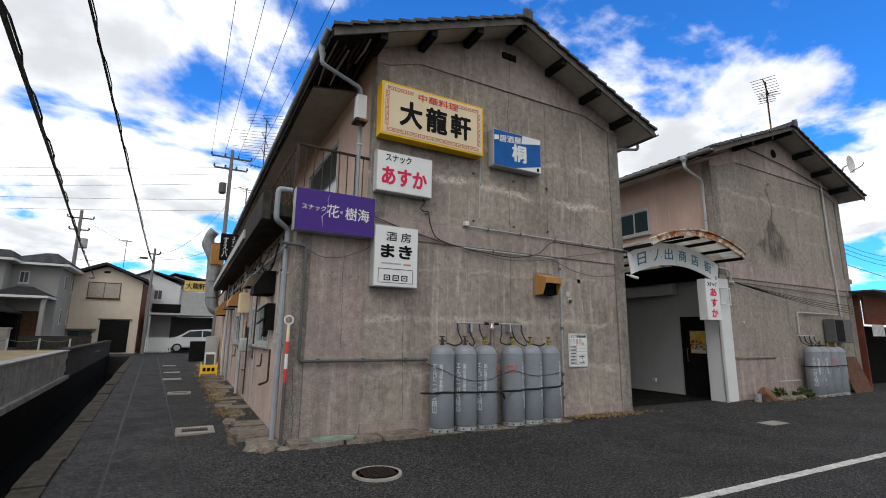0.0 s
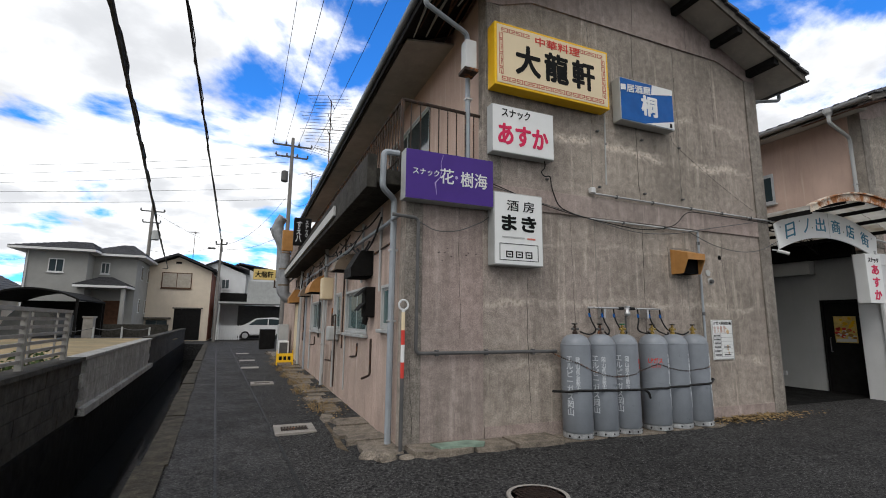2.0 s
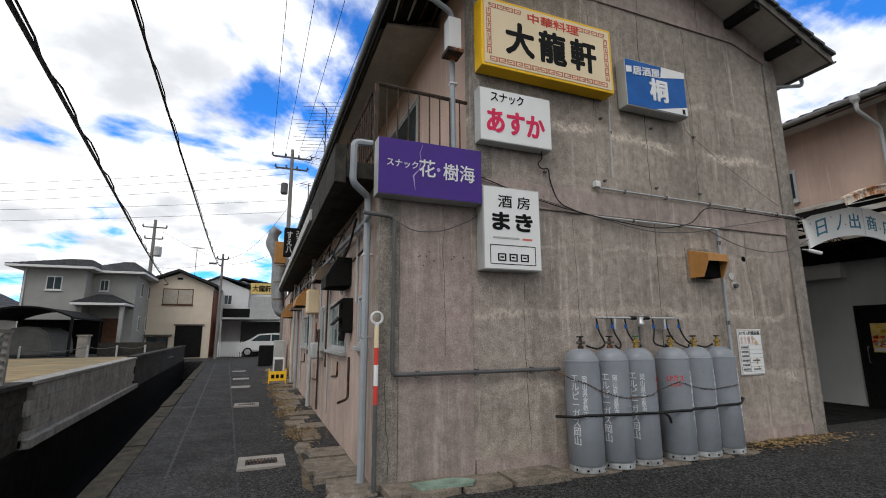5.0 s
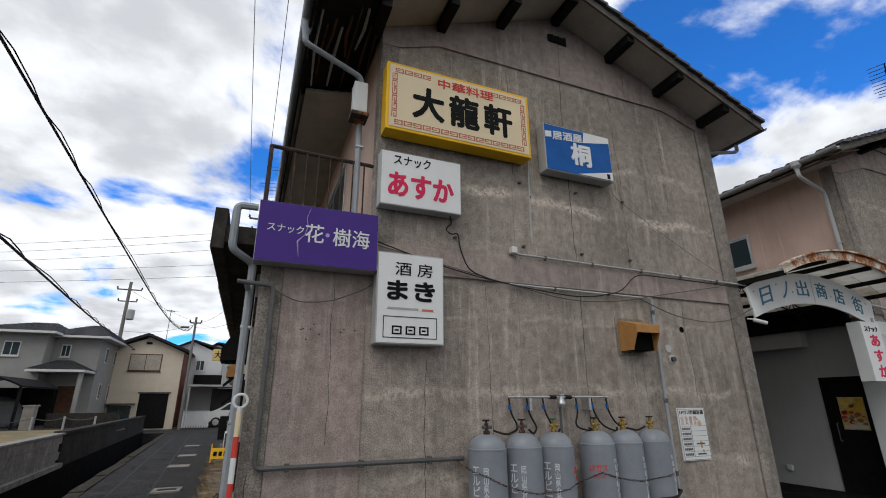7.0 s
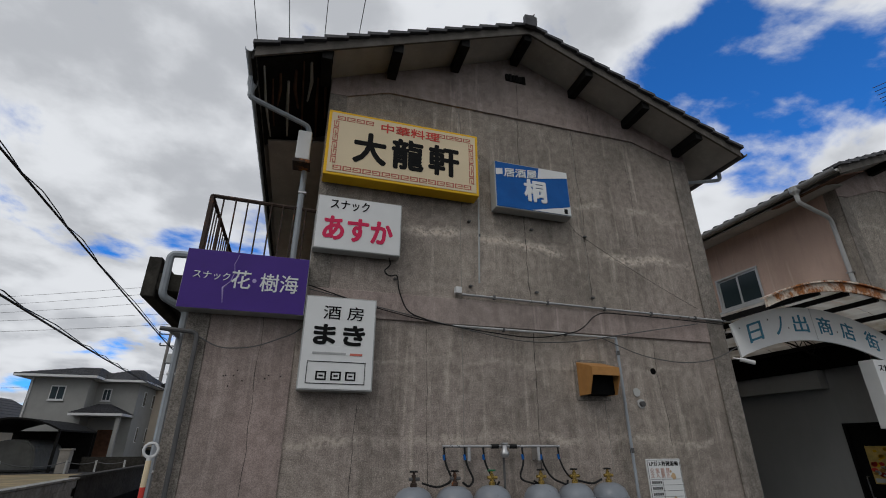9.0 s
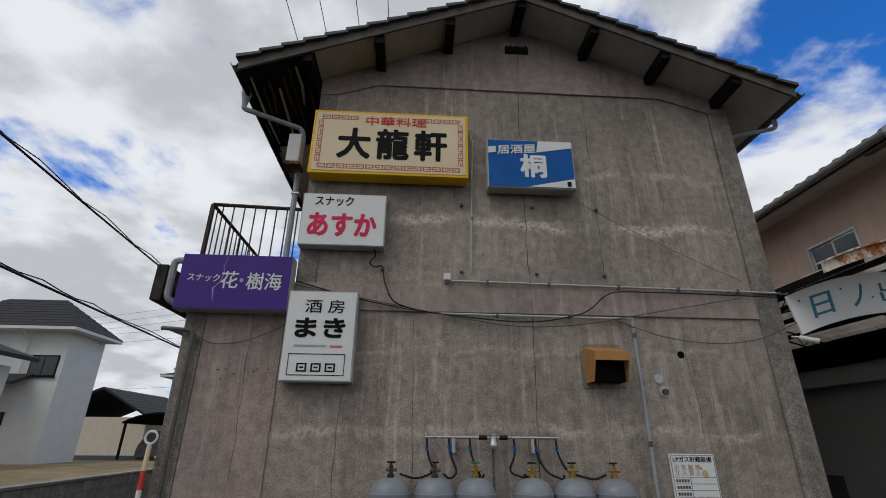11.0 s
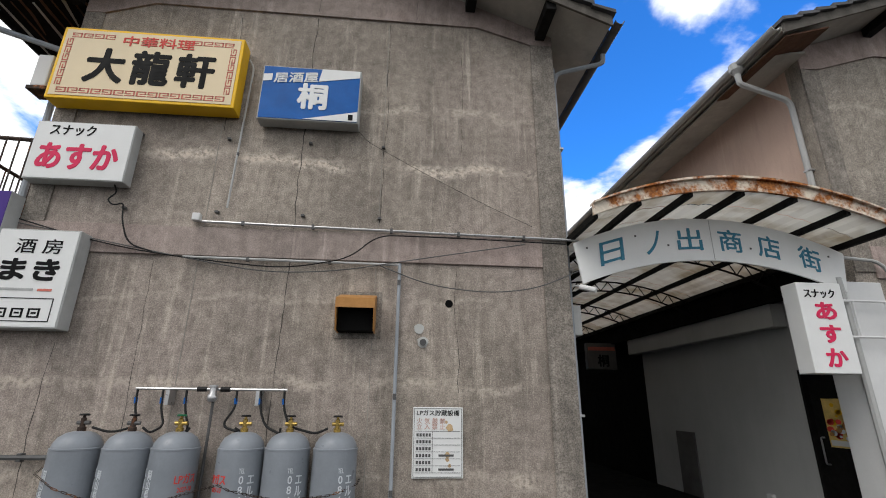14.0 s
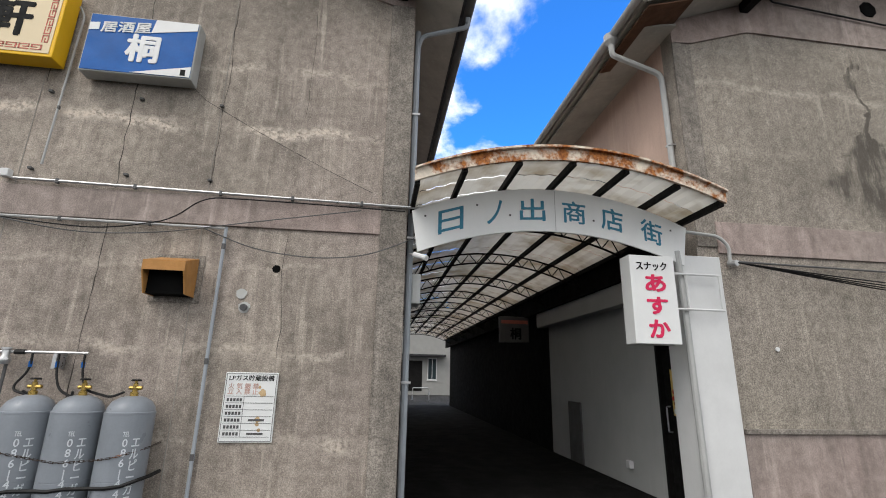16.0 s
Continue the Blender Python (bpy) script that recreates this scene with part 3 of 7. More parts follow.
def window_x(owner_name, x, q, face=-1, glassm=None, label="aluminium sliding window with teal frosted glass", panes=2, group=""):
    """A sliding window in a wall across x; q = (y0, y1, z0, z1)."""
    y0, y1, z0, z1 = q
    glassm = glassm or GLASS_T
    w = thing(owner_name, (x, (y0 + y1) / 2, z0), label, "window", group, "structure")
    xa, xb = sorted((x + face * .02, x - face * .07))
    bm = B()
    for a in ((y0, y1, z0, z0 + .04), (y0, y1, z1 - .04, z1), (y0, y0 + .035, z0 + .04, z1 - .04), (y1 - .035, y1, z0 + .04, z1 - .04)):
        box(bm, xa, a[0], a[2], xb, a[1], a[3], .004)
    part("window_frame", bm, ALU, w)
    step = (y1 - y0 - .07) / panes
    for i in range(panes):
        a = y0 + .035 + i * step
        off = -face * (.012 + .022 * (i % 2))
        bm = B()
        for q2 in ((a, a + step, z0 + .04, z0 + .075), (a, a + step, z1 - .075, z1 - .04), (a, a + .03, z0 + .075, z1 - .075), (a + step - .03, a + step, z0 + .075, z1 - .075)):
            box(bm, x + off - .008, q2[0], q2[2], x + off + .008, q2[1], q2[3])
        sash = part("sash", bm, ALU, w)
        part("pane", box(B(), x + off - .003, a + .03, z0 + .075, x + off + .003, a + step - .03, z1 - .075), glassm, sash)
    xs = sorted((x + face * .07, x - face * .02))
    part("window_sill", box(B(), xs[0], y0 - .04, z0 - .05, xs[1], y1 + .04, z0 - .004, .006), ALU, w)
    # black plate stands for the unlit room behind the glass
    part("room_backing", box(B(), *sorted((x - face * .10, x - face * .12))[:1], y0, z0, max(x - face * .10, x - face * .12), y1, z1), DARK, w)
    return w


for i, q in enumerate(WIN_LOW):
    window_x("window_%d" % (i + 1), 1.21, q, -1, panes=1 if q[1] - q[0] < .8 else 2)
for i, q in enumerate(WIN_UP):
    window_x("window_%d" % (i + 6), 2.28, q, -1, GLASS_D, "tall aluminium balcony window with dark glass")

# ---------------- neighbour building across the passage ----------------
RBX0, RBX1 = 11.08, 17.8
R2, R2L, R2R, R2Z, E2 = 14.25, 10.42, 18.2, 7.42, 5.98


def under2(x, drop=.13):
    return R2Z - (R2Z - E2) / (R2 - R2L) * abs(x - R2) - drop


nb = thing("neighbour_building", (14.4, YF, .1), "two-storey grey concrete gable building with dark water stain and tiled roof", "building")
part("gable_wall", prism(B(), [(RBX0, 0), (RBX1, 0), (RBX1, under2(RBX1)), (R2, under2(R2)), (RBX0, under2(RBX0))], "y", YF, YF + .2), STUCCO_B, nb, "stained grey concrete gable wall")
part("gable_top", prism(B(), [(RBX0 + .004, 5.78), (11.35, 5.8), (12.2, 6.08), (16.6, 6.08), (17.5, 5.78), (RBX1 - .004, 5.78), (RBX1 - .004, under2(RBX1)), (R2, under2(R2)), (RBX0 + .004, under2(RBX0))], "y", YF - FR, YF - .002), STUCCO_SMOOTH, nb)
part("pilaster", box(B(), RBX0 + .004, YF - FR, 3.05, 11.33, YF - .002, 5.78, .006), PILASTER, nb)
part("pilaster", box(B(), 17.5, YF - FR, .05, RBX1 - .004, YF - .002, 5.78, .006), PILASTER, nb)
part("band", box(B(), 11.335, YF - FR, 2.98, 17.5, YF - .002, 3.36, .006), STUCCO_SMOOTH, nb)
part("dado", box(B(), 11.335, YF - .016, .0, 17.5, YF - .002, 1.05, .006), STUCCO_SMOOTH, nb, "pinkish rendered dado")
part("dado_cap", box(B(), 11.34, YF - .05, 1.05, 13.1, YF - .002, 1.10, .008), PILASTER, nb)
WIN_NB = [(8.35, 9.4, 4.4, 5.13)]
DOOR_NB = (6.95, 7.72, .1, 2.05)
part("side_wall", wall_cells(B(), "x", RBX0, RBX0 + .15, YF + .2, END, 3.05, under2(RBX0), WIN_NB), PINK, nb, "pink stucco side wall")
part("lower_wall", wall_cells(B(), "x", 11.2, 11.35, YF + .2, 11.7, 0, 3.04, [DOOR_NB]), WHITE_WALL, nb, "white rendered passage wall")
part("shaded_shopfront", box(B(), 11.2, 11.7, 0, 11.35, END, 3.04), PASSAGE_SHADE, nb)
part("lintel", box(B(), 11.0, 7.75, 2.62, 11.196, 11.9, 2.93, .006), WHITE_WALL, nb)
part("corner_column", box(B(), 10.80, YF - .06, 0.02, 11.30, YF + .3, 2.92, .01), WHITE_PAINT, nb, "white-painted corner column")
part("far_side_wall", box(B(), RBX1 - .15, YF + .2, 0, RBX1, END, under2(RBX1)), PINK, nb)
part("back_wall", box(B(), RBX0 + .2, END - .2, 0, RBX1 - .2, END, 5.9), STUCCO_SMOOTH, nb)
roof_on(nb, R2L, R2R, R2, E2, R2Z, 5.98, 22)
for x in (12.2, 13.2, R2, 15.3, 16.3, 17.3):
    z = under2(x)
    part("purlin", box(B(), x - .06, 6.02, z - .14, x + .06, YF - .03, z - .002, .006), BLACK, nb, "dark purlin end")
part("eave_soffit", prism(B(), [(10.5, E2 - .13), (11.08, E2 - .03), (11.08, E2 - .06), (10.5, E2 - .16)], "y", 6.4, 22), SOFFIT, nb)
part("vent_hole", prism(B(), [(14.2 + .13 * math.cos(k * math.pi / 4 + .39), 6.72 + .13 * math.sin(k * math.pi / 4 + .39)) for k in range(8)], "y", YF - .04, YF - .026), DARK, nb, "dark octagonal vent")
window_x("window_9", RBX0, WIN_NB[0], -1, GLASS_D, "aluminium window with dark glass in pink wall")
d = thing("door_1", (11.22, 7.3, .1), "black shop door in the passage wall", "door", kind="structure")
part("door_leaf", box(B(), 11.23, 6.99, .1, 11.28, 7.68, 2.0, .004), BLACK, d)
bm = B()
for q in ((6.95, 6.99, .1, 2.05), (7.68, 7.72, .1, 2.05), (6.99, 7.68, 2.0, 2.05)):
    box(bm, 11.16, q[0], q[2], 11.34, q[1], q[3])
part("door_frame", bm, BLACK, d)
part("door_handle", tube(B(), bend([(11.23, 7.6, .95), (11.18, 7.6, .95), (11.18, 7.6, 1.25), (11.23, 7.6, 1.25)], .02), .01, 6), STEEL, d)


# ---------------- shop signs on the gable ----------------
def sign_box(name, x0, x1, z0, z1, y, edge, face, label, rim=.03, bevel=.008, back=None):
    t = thing(name, ((x0 + x1) / 2, y, z0), label, "sign", "shop signs on the gable")
    part("casing", box(B(), x0, y + .006, z0, x1, back or YF - FR - .003, z1, bevel), edge, t)
    part("panel", box(B(), x0 + rim, y, z0 + rim, x1 - rim, y + .02, z1 - rim), face, t)
    return t


def meander(bm, x, z, w, h, y, flip=False, upright=False):
    """One square-spiral of a fret border, drawn with bars."""
    k = .15
    bars = [(0, 0, 1, k), (1 - k, 0, 1, 1), (0, 1 - k, 1, 1), (0, .4, k, 1), (0, .4, .6, .4 + k)]
    for a, b, c, d in bars:
        if flip:
            a, c = 1 - c, 1 - a
        if upright:
            a, b, c, d = b, a, d, c
        box(bm, x + a * w, y - .003, z + b * h, x + c * w, y + .002, z + d * h)


s = sign_box("restaurant_sign", 2.30, 4.185, 4.545, 5.44, 6.32, YELLOW, CREAM, "yellow-framed cream light box sign with black and red letters", .035)
for ch, xa in (("大", 2.63), ("龍", 3.09), ("軒", 3.55)):
    lettering("main_letter", ch, xa - .005, xa + .365, 4.765, 5.175, 6.32, INK, s, .034, "bold black brush letter")
lettering("top_letters", "中華料理", 2.93, 3.67, 5.235, 5.365, 6.32, RED, s, .014, "small red letters")
bm = B()
for i in range(15):
    meander(bm, 2.40 + i * .113, 4.61, .098, .062, 6.32, i % 2 == 1)
for i in range(4):
    meander(bm, 2.40 + i * .113, 5.305, .098, .058, 6.32, i % 2 == 1)
    meander(bm, 3.985 - i * .113, 5.305, .098, .058, 6.32, i % 2 == 0)
for i in range(6):
    meander(bm, 2.365, 4.70 + i * .1, .06, .088, 6.32, i % 2 == 1, True)
    meander(bm, 4.06, 4.70 + i * .1, .06, .088, 6.32, i % 2 == 1, True)
part("fret_border", bm, RED_FADED, s, "red fret border")

s = sign_box("snack_sign", 2.285, 3.235, 3.655, 4.305, 6.38, SIGNGREY, SIGNWHITE, "white light box sign with crimson and black letters", .012)
lettering("top_letters", "スナック", 2.43, 2.86, 4.145, 4.265, 6.38, INK, s, .012)
lettering("main_letters", "あすか", 2.38, 3.13, 3.775, 4.045, 6.38, CRIMSON, s, .036, "bold crimson brush letters")

s = sign_box("pub_sign", 4.42, 5.49, 4.46, 5.14, 6.35, SIGNGREY, BLUE, "blue and white light box sign with white letters", .014)
for pts in ([(5.03, 4.96), (5.476, 5.04), (5.476, 5.126), (5.06, 5.126)], [(4.436, 4.93), (4.53, 4.945), (4.53, 5.03), (4.436, 5.02)], [(4.90, 4.476), (5.476, 4.476), (5.476, 4.60)]):
    part("white_band", prism(B(), pts, "y", 6.345, 6.348), SIGNWHITE, s)
lettering("small_letters", "居酒屋", 4.55, 5.02, 4.935, 5.06, 6.347, SIGNWHITE, s, .02, slope=.08)
lettering("main_letters", "桐", 4.83, 5.13, 4.61, 4.92, 6.347, SIGNWHITE, s, .035, "bold white letter")
part("small_writing", box(B(), 5.38, 6.343, 4.49, 5.43, 6.346, 4.56), INK, s)

s = sign_box("bar_sign", 1.13, 2.28, 2.90, 3.50, 6.35, SIGNGREY, PURPLE, "purple light box sign with white letters and a crack", .006, back=6.53)
lettering("small_letters", "スナック", 1.22, 1.55, 3.195, 3.275, 6.35, SIGNWHITE, s, .004, slope=-.02)
lettering("main_letters", "花", 1.565, 1.74, 3.125, 3.31, 6.35, SIGNWHITE, s, .008)
lettering("main_letters", "樹海", 1.83, 2.19, 3.115, 3.30, 6.35, SIGNWHITE, s, .008)
part("dot", prism(B(), [(1.775 + .02 * math.cos(k * .785), 3.215 + .022 * math.sin(k * .785)) for k in range(8)], "y", 6.346, 6.351), LILAC, s)
part("crack", tube(B(), [(1.60, 6.349, 3.47), (1.57, 6.349, 3.37), (1.585, 6.349, 3.28), (1.56, 6.349, 3.19), (1.50, 6.349, 3.12), (1.52, 6.349, 2.97)], [.002, .003, .004, .003, .010, .002], 5), LILAC, s, "pale crack")

s = sign_box("tavern_sign", 2.285, 3.0, 2.195, 3.12, 6.35, SIGNGREY, SIGNWHITE, "white light box sign with black brush letters", .014)
lettering("top_letters", "酒 房", 2.47, 2.87, 2.885, 3.025, 6.35, INK, s, .005)
lettering("main_letters", "まき", 2.40, 2.89, 2.635, 2.825, 6.35, INK, s, .045, "bold black letters")
bm = B(); box(bm, 2.40, 6.346, 2.535, 2.72, 6.351, 2.555)
part("bottle_mark", bm, SIGNGREY, s)
part("red_mark", box(B(), 2.76, 6.346, 2.53, 2.88, 6.351, 2.552), RED_FADED, s)
bm = B()
for q in ((2.36, 2.255, 2.92, 2.262), (2.36, 2.46, 2.92, 2.467), (2.36, 2.262, 2.367, 2.46), (2.913, 2.262, 2.92, 2.46)):
    box(bm, q[0], 6.346, q[1], q[2], 6.351, q[3])
part("border", bm, INK, s)
bm = B()
for x in (2.45, 2.59, 2.73):
    for q in ((0, 0, .1, .014), (0, .07, .1, .084), (0, .014, .016, .07), (.084, .014, .1, .07), (.03, .034, .07, .05)):
        box(bm, x + q[0], 6.346, 2.29 + q[1], x + q[2], 6.351, 2.29 + q[3])
part("maker_mark", bm, INK, s)

# ---------------- gas notice, hood, holes ----------------
s = thing("gas_notice", (6.41, 6.53, .97), "white enamel gas storage notice board, rust-stained", "sign")
part("plate", box(B(), 6.18, 6.525, .965, 6.645, 6.545, 1.57, .004), SIGNWHITE, s)
lettering("title", "LPガス貯蔵設備", 6.215, 6.61, 1.495, 1.545, 6.525, INK, s, .012, deep=.002)
lettering("warning", "火 気 厳 禁\n立 入 禁 止", 6.215, 6.48, 1.375, 1.475, 6.525, mat("bleached_red", (.55, .36, .30), .6, bump=0), s, .01, deep=.002)
bm = B()
for k in range(7):
    z = 1.36 - k * .058
    box(bm, 6.205, 6.522, z - .0015, 6.62, 6.526, z + .0015)
    if k < 6:
        for i in range(5):
            box(bm, 6.215 + i * .028, 6.522, z - .045, 6.235 + i * .028, 6.526, z - .018)
        if k in (3, 5):
            box(bm, 6.42, 6.522, z - .04, 6.56, 6.526, z - .022)
box(bm, 6.362, 6.522, 1.012, 6.365, 6.526, 1.36)
for q in ((6.19, .975, 6.635, .979), (6.19, 1.556, 6.635, 1.56), (6.19, .979, 6.194, 1.556), (6.631, .979, 6.635, 1.556)):
    box(bm, q[0], 6.522, q[1], q[2], 6.526, q[3])
part("table", bm, PIPE_D, s)
bm = B()
for x, z, r in ((6.52, 1.39, .03), (6.50, 1.16, .022), (6.5, 1.12, .016), (6.52, 1.07, .014), (6.49, 1.44, .012)):
    prism(bm, [(x + r * (1 + .4 * math.sin(3 * k)) * math.cos(k * .628), z + 1.2 * r * math.sin(k * .628)) for k in range(10)], "y", 6.5225, 6.5255)
part("rust_patch", bm, mat("rust_bleed", (.50, .36, .20), .7, bump=0), s)

h = thing("exhaust_hood", (5.6, 6.5, 2.25), "tan sheet metal exhaust hood on the wall", "hood")
bm = B()
for xa in (5.425, 5.775):
    prism(bm, [(6.545, 2.62), (6.24, 2.53), (6.24, 2.44), (6.33, 2.24), (6.545, 2.24)], "x", xa, xa + .012)
prism(bm, [(6.545, 2.622), (6.24, 2.532), (6.24, 2.44), (6.252, 2.44), (6.252, 2.52), (6.545, 2.608)], "x", 5.437, 5.775)
part("cowl", bm, BROWN, h)
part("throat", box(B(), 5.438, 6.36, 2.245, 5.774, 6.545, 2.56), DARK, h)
part("patch", box(B(), 5.385, YF - .012, 2.19, 5.84, YF - .002, 2.655, .004), PILASTER, main)
for x, z, r in ((6.255, 2.17, .055), (6.215, 2.30, .05)):
    bm = B()
    prism(bm, [(x + r * (1 + .18 * math.sin(2.7 * k)) * math.cos(k * .524), z + r * math.sin(k * .524)) for k in range(12)], "y", YF - .012, YF - .001)
    part("mortar_patch", bm, WHITE_WALL, main, "white mortar patch")
part("pipe_stub", tube(B(), [(6.255, 6.56, 2.17), (6.255, 6.50, 2.165)], .032, 12), PIPE_D, main)
part("wall_hole", tube(B(), [(6.51, 6.56, 2.56), (6.51, 6.546, 2.56)], .04, 10), DARK, main)
part("wall_hole", tube(B(), [(11.88, 6.54, 1.92), (11.88, 6.528, 1.92)], .025, 10), WHITE_PAINT, nb)
rng = random.Random(4)
for i in range(9):
    x, z = rng.uniform(1.45, 2.15), rng.choice((2.3, 2.35, 2.2)) + rng.uniform(-.03, .03)
    part("drill_hole", box(B(), x, YF - .018, z, x + .012, YF - .012, z + .011), DARK, main)
for x in (3.2, 4.1, 4.96, 5.75):
    for z in (4.28, 3.43):
        part("anchor", box(B(), x, 6.51, z, x + .035, 6.55, z + .02), PIPE_D, main, "small steel anchor")

# ---------------- conduits and cables on the gable ----------------
def conduit(name, pts, r, material, label, group="conduits on the gable", rad=.05, clips=()):
    t = thing(name, pts[0], label, "pipe", group)
    part("pipe", tube(B(), bend(pts, rad), r, 8), material, t, smooth=True)
    for c in clips:
        if r > .025:
            part("clip", box(B(), c[0] - r - .005, c[1] - r - .005, c[2] - .012, c[0] + r + .02, c[1] + r + .005, c[2] + .012, .003), STEEL, t)
            continue
        part("clip", box(B(), c[0] - r * .9, c[1] - r * 1.2, c[2] - r * 1.6, c[0] + r * .9, c[1] + r * 1.2, c[2] + r * 1.6, .002), PIPE_D, t)
    return t


yc = 6.505
conduit("conduit", [(4.0, yc, 3.32), (7.9, yc, 3.275)], .015, STEEL, "thin steel conduit run across the gable", clips=[(x, yc, 3.32 - .0115 * (x - 4)) for x in (4.4, 5.1, 5.9, 6.6, 7.3)])
t = thing("junction_box", (3.96, 6.5, 3.33), "small white plastic junction box", "junction box")
part("casing", box(B(), 3.91, 6.46, 3.32, 3.985, 6.53, 3.40, .008), WHITE_PAINT, t)
conduit("conduit", [(3.88, yc, 2.945), (6.0, yc, 2.935)], .014, PIPE_W, "thin white conduit under the string course", clips=[(x, yc, 2.94) for x in (4.5, 5.3)])
conduit("conduit", [(6.0, yc, 2.95), (6.0, yc, .12)], .017, PIPE, "grey conduit down the gable wall", clips=[(6.0, yc, z) for z in (2.75, 1.66, .85, .45)])
conduit("conduit", [(4.205, 6.49, 5.3), (4.26, 6.50, 5.2), (4.24, yc, 4.4), (4.22, yc, 3.48)], .011, PIPE_W, "thin white conduit below the yellow sign", clips=[(4.24, yc, 4.1)])
conduit("water_pipe", [(1.02, 6.47, 2.72), (1.34, 6.47, 2.70), (1.34, 6.48, 1.14), (3.25, 6.48, 1.14)], .021, PIPE_D, "dark grey pipe bent round the wall corner", rad=.06, clips=[(x, 6.49, 1.14) for x in (1.6, 2.24, 2.9)])
for pts, r in (
        ([(2.30, 6.5, 3.27), (2.9, 6.49, 3.10), (3.5, 6.48, 2.98), (4.2, 6.48, 2.90), (4.9, 6.47, 2.85), (5.5, 6.47, 2.98), (5.76, 6.48, 3.24), (6.6, 6.48, 3.24), (7.75, 6.48, 3.22)], .007),
        ([(2.30, 6.5, 3.23), (3.2, 6.49, 3.06), (3.9, 6.48, 2.93), (4.7, 6.47, 2.80), (5.4, 6.47, 2.84), (6.2, 6.48, 3.0), (7.3, 6.48, 3.2)], .006),
        ([(3.12, 6.45, 3.66), (3.15, 6.47, 3.58), (3.07, 6.47, 3.5), (3.14, 6.47, 3.44), (3.23, 6.48, 3.48), (3.25, 6.48, 3.3), (3.35, 6.48, 3.05), (3.6, 6.48, 2.98)], .008),
        ([(5.50, 6.45, 4.42), (5.6, 6.5, 4.33), (6.3, 6.52, 3.95), (7.0, 6.52, 3.6), (7.4, 6.52, 3.42)], .0024),
        ([(5.8, 6.5, 2.92), (6.3, 6.46, 2.72), (6.9, 6.46, 2.66), (7.4, 6.46, 2.72), (7.85, 6.44, 2.92)], .006),
        ([(1.36, 6.48, 2.66), (1.55, 6.46, 2.56), (1.85, 6.46, 2.58), (2.2, 6.47, 2.74), (2.27, 6.47, 2.8)], .006)):
    # soften the run into a slack line
    fine = bend(pts, .4, 6)
    solo("cable", tube(B(), fine, r, 5), CABLE if r > .0065 or r < .003 else PIPE_D, "slack dark cable strung along the gable wall", "cable", "cables on the gable", smooth=True, at=pts[0])


# ---------------- gas cylinders ----------------
TX = (3.43, 3.83, 4.21, 4.74, 5.12, 5.52)


def gas_cylinder(x, y, z, i, group, seed=0):
    t = thing("gas_cylinder", (x, y, z), "tall grey-painted gas cylinder with %s lettering" % ("red and white" if i in (2, 3) else "white"), "gas cylinder", group)
    r, H = .186, 1.24
    part("body", lathe(B(), [(r - .012, z + .065), (r, z + .08), (r, z + .60), (r - .0025, z + .602), (r - .0025, z + .606), (r, z + .608), (r, z + H - .14), (r + .002, z + H - .138), (r + .002, z + H - .125), (r - .008, z + H - .12), (r - .014, z + H - .09), (r - .04, z + H - .045), (r - .09, z + H - .012), (.05, z + H)], x, y, 32), TANK, t, smooth=True)
    part("foot_ring", lathe(B(), [(r - .006, z), (r, z + .006), (r, z + .055), (r - .02, z + .058), (r - .02, z + .075)], x, y, 28), TANK_FOOT, t, "pale worn foot ring", smooth=True)
    for k in range(5):
        a = -math.pi / 2 + (k - 2) * .62
        c_, s_ = math.cos(a), math.sin(a)
        part("foot_hole", tube(B(), [(x + (r - .004) * c_, y + (r - .004) * s_, z + .03), (x + (r + .0015) * c_, y + (r + .0015) * s_, z + .03)], .012, 8), DARK, t)
    v = part("valve", lathe(B(), [(.032, z + H - .01), (.032, z + H + .03), (.02, z + H + .034), (.02, z + H + .10), (.012, z + H + .105), (.012, z + H + .125)], x, y, 10), BRASS if i > 1 else IRON, t, "brass valve" if i > 1 else "tarnished valve", smooth=True)
    part("spindle", tube(B(), [(x - .045, y, z + H + .065), (x + .055, y, z + H + .065)], .016, 8), BRASS if i > 1 else PIPE_D, v)
    bm = B()
    lathe(bm, [(.034, z + H + .122), (.04, z + H + .128), (.034, z + H + .136)], x, y, 10)
    box(bm, x - .04, y - .006, z + H + .12, x + .04, y + .006, z + H + .13)
    part("handwheel", bm, CABLE if i != 2 else mat("green_cap", (.02, .16, .07), .5, bump=0), v)
    W = (x, y, r)
    if i in (0, 1, 2):
        lettering("lettering", "\n".join("エルピーガス岡山"), x - .245, x - .165, z + .27, z + .97, 0, TANKTEXT, t, .012, deep=.0008, wrap=W)
        lettering("lettering", "\n".join("岡山県倉敷市"), x - .13, x - .08, z + .54, z + .96, 0, TANKTEXT, t, .008, deep=.0008, wrap=W)
    else:
        lettering("lettering", "\n".join("086|440"), x + .06, x + .095, z + .42, z + .92, 0, TANKTEXT, t, .01, deep=.0008, wrap=W)
        lettering("lettering", "TEL", x + .055, x + .10, z + .94, z + .975, 0, TANKTEXT, t, .01, deep=.0008, wrap=W)
        lettering("lettering", "\n".join("エルピーガス岡山"), x + .125, x + .185, z + .25, z + .92, 0, TANKTEXT, t, .015, deep=.0008, wrap=W)
    if i in (2, 3):
        s_ = -1 if i == 3 else 1.45
        lettering("red_lettering", "LPガス", x + s_ * .13 - .09, x + s_ * .13 + .09, z + .86, z + .93, 0, RED, t, .015, deep=.0008, wrap=W)
        lettering("red_lettering", "2027-10", x + s_ * .13 - .06, x + s_ * .13 + .06, z + .80, z + .835, 0, RED, t, .01, deep=.0008, wrap=W)
    return t


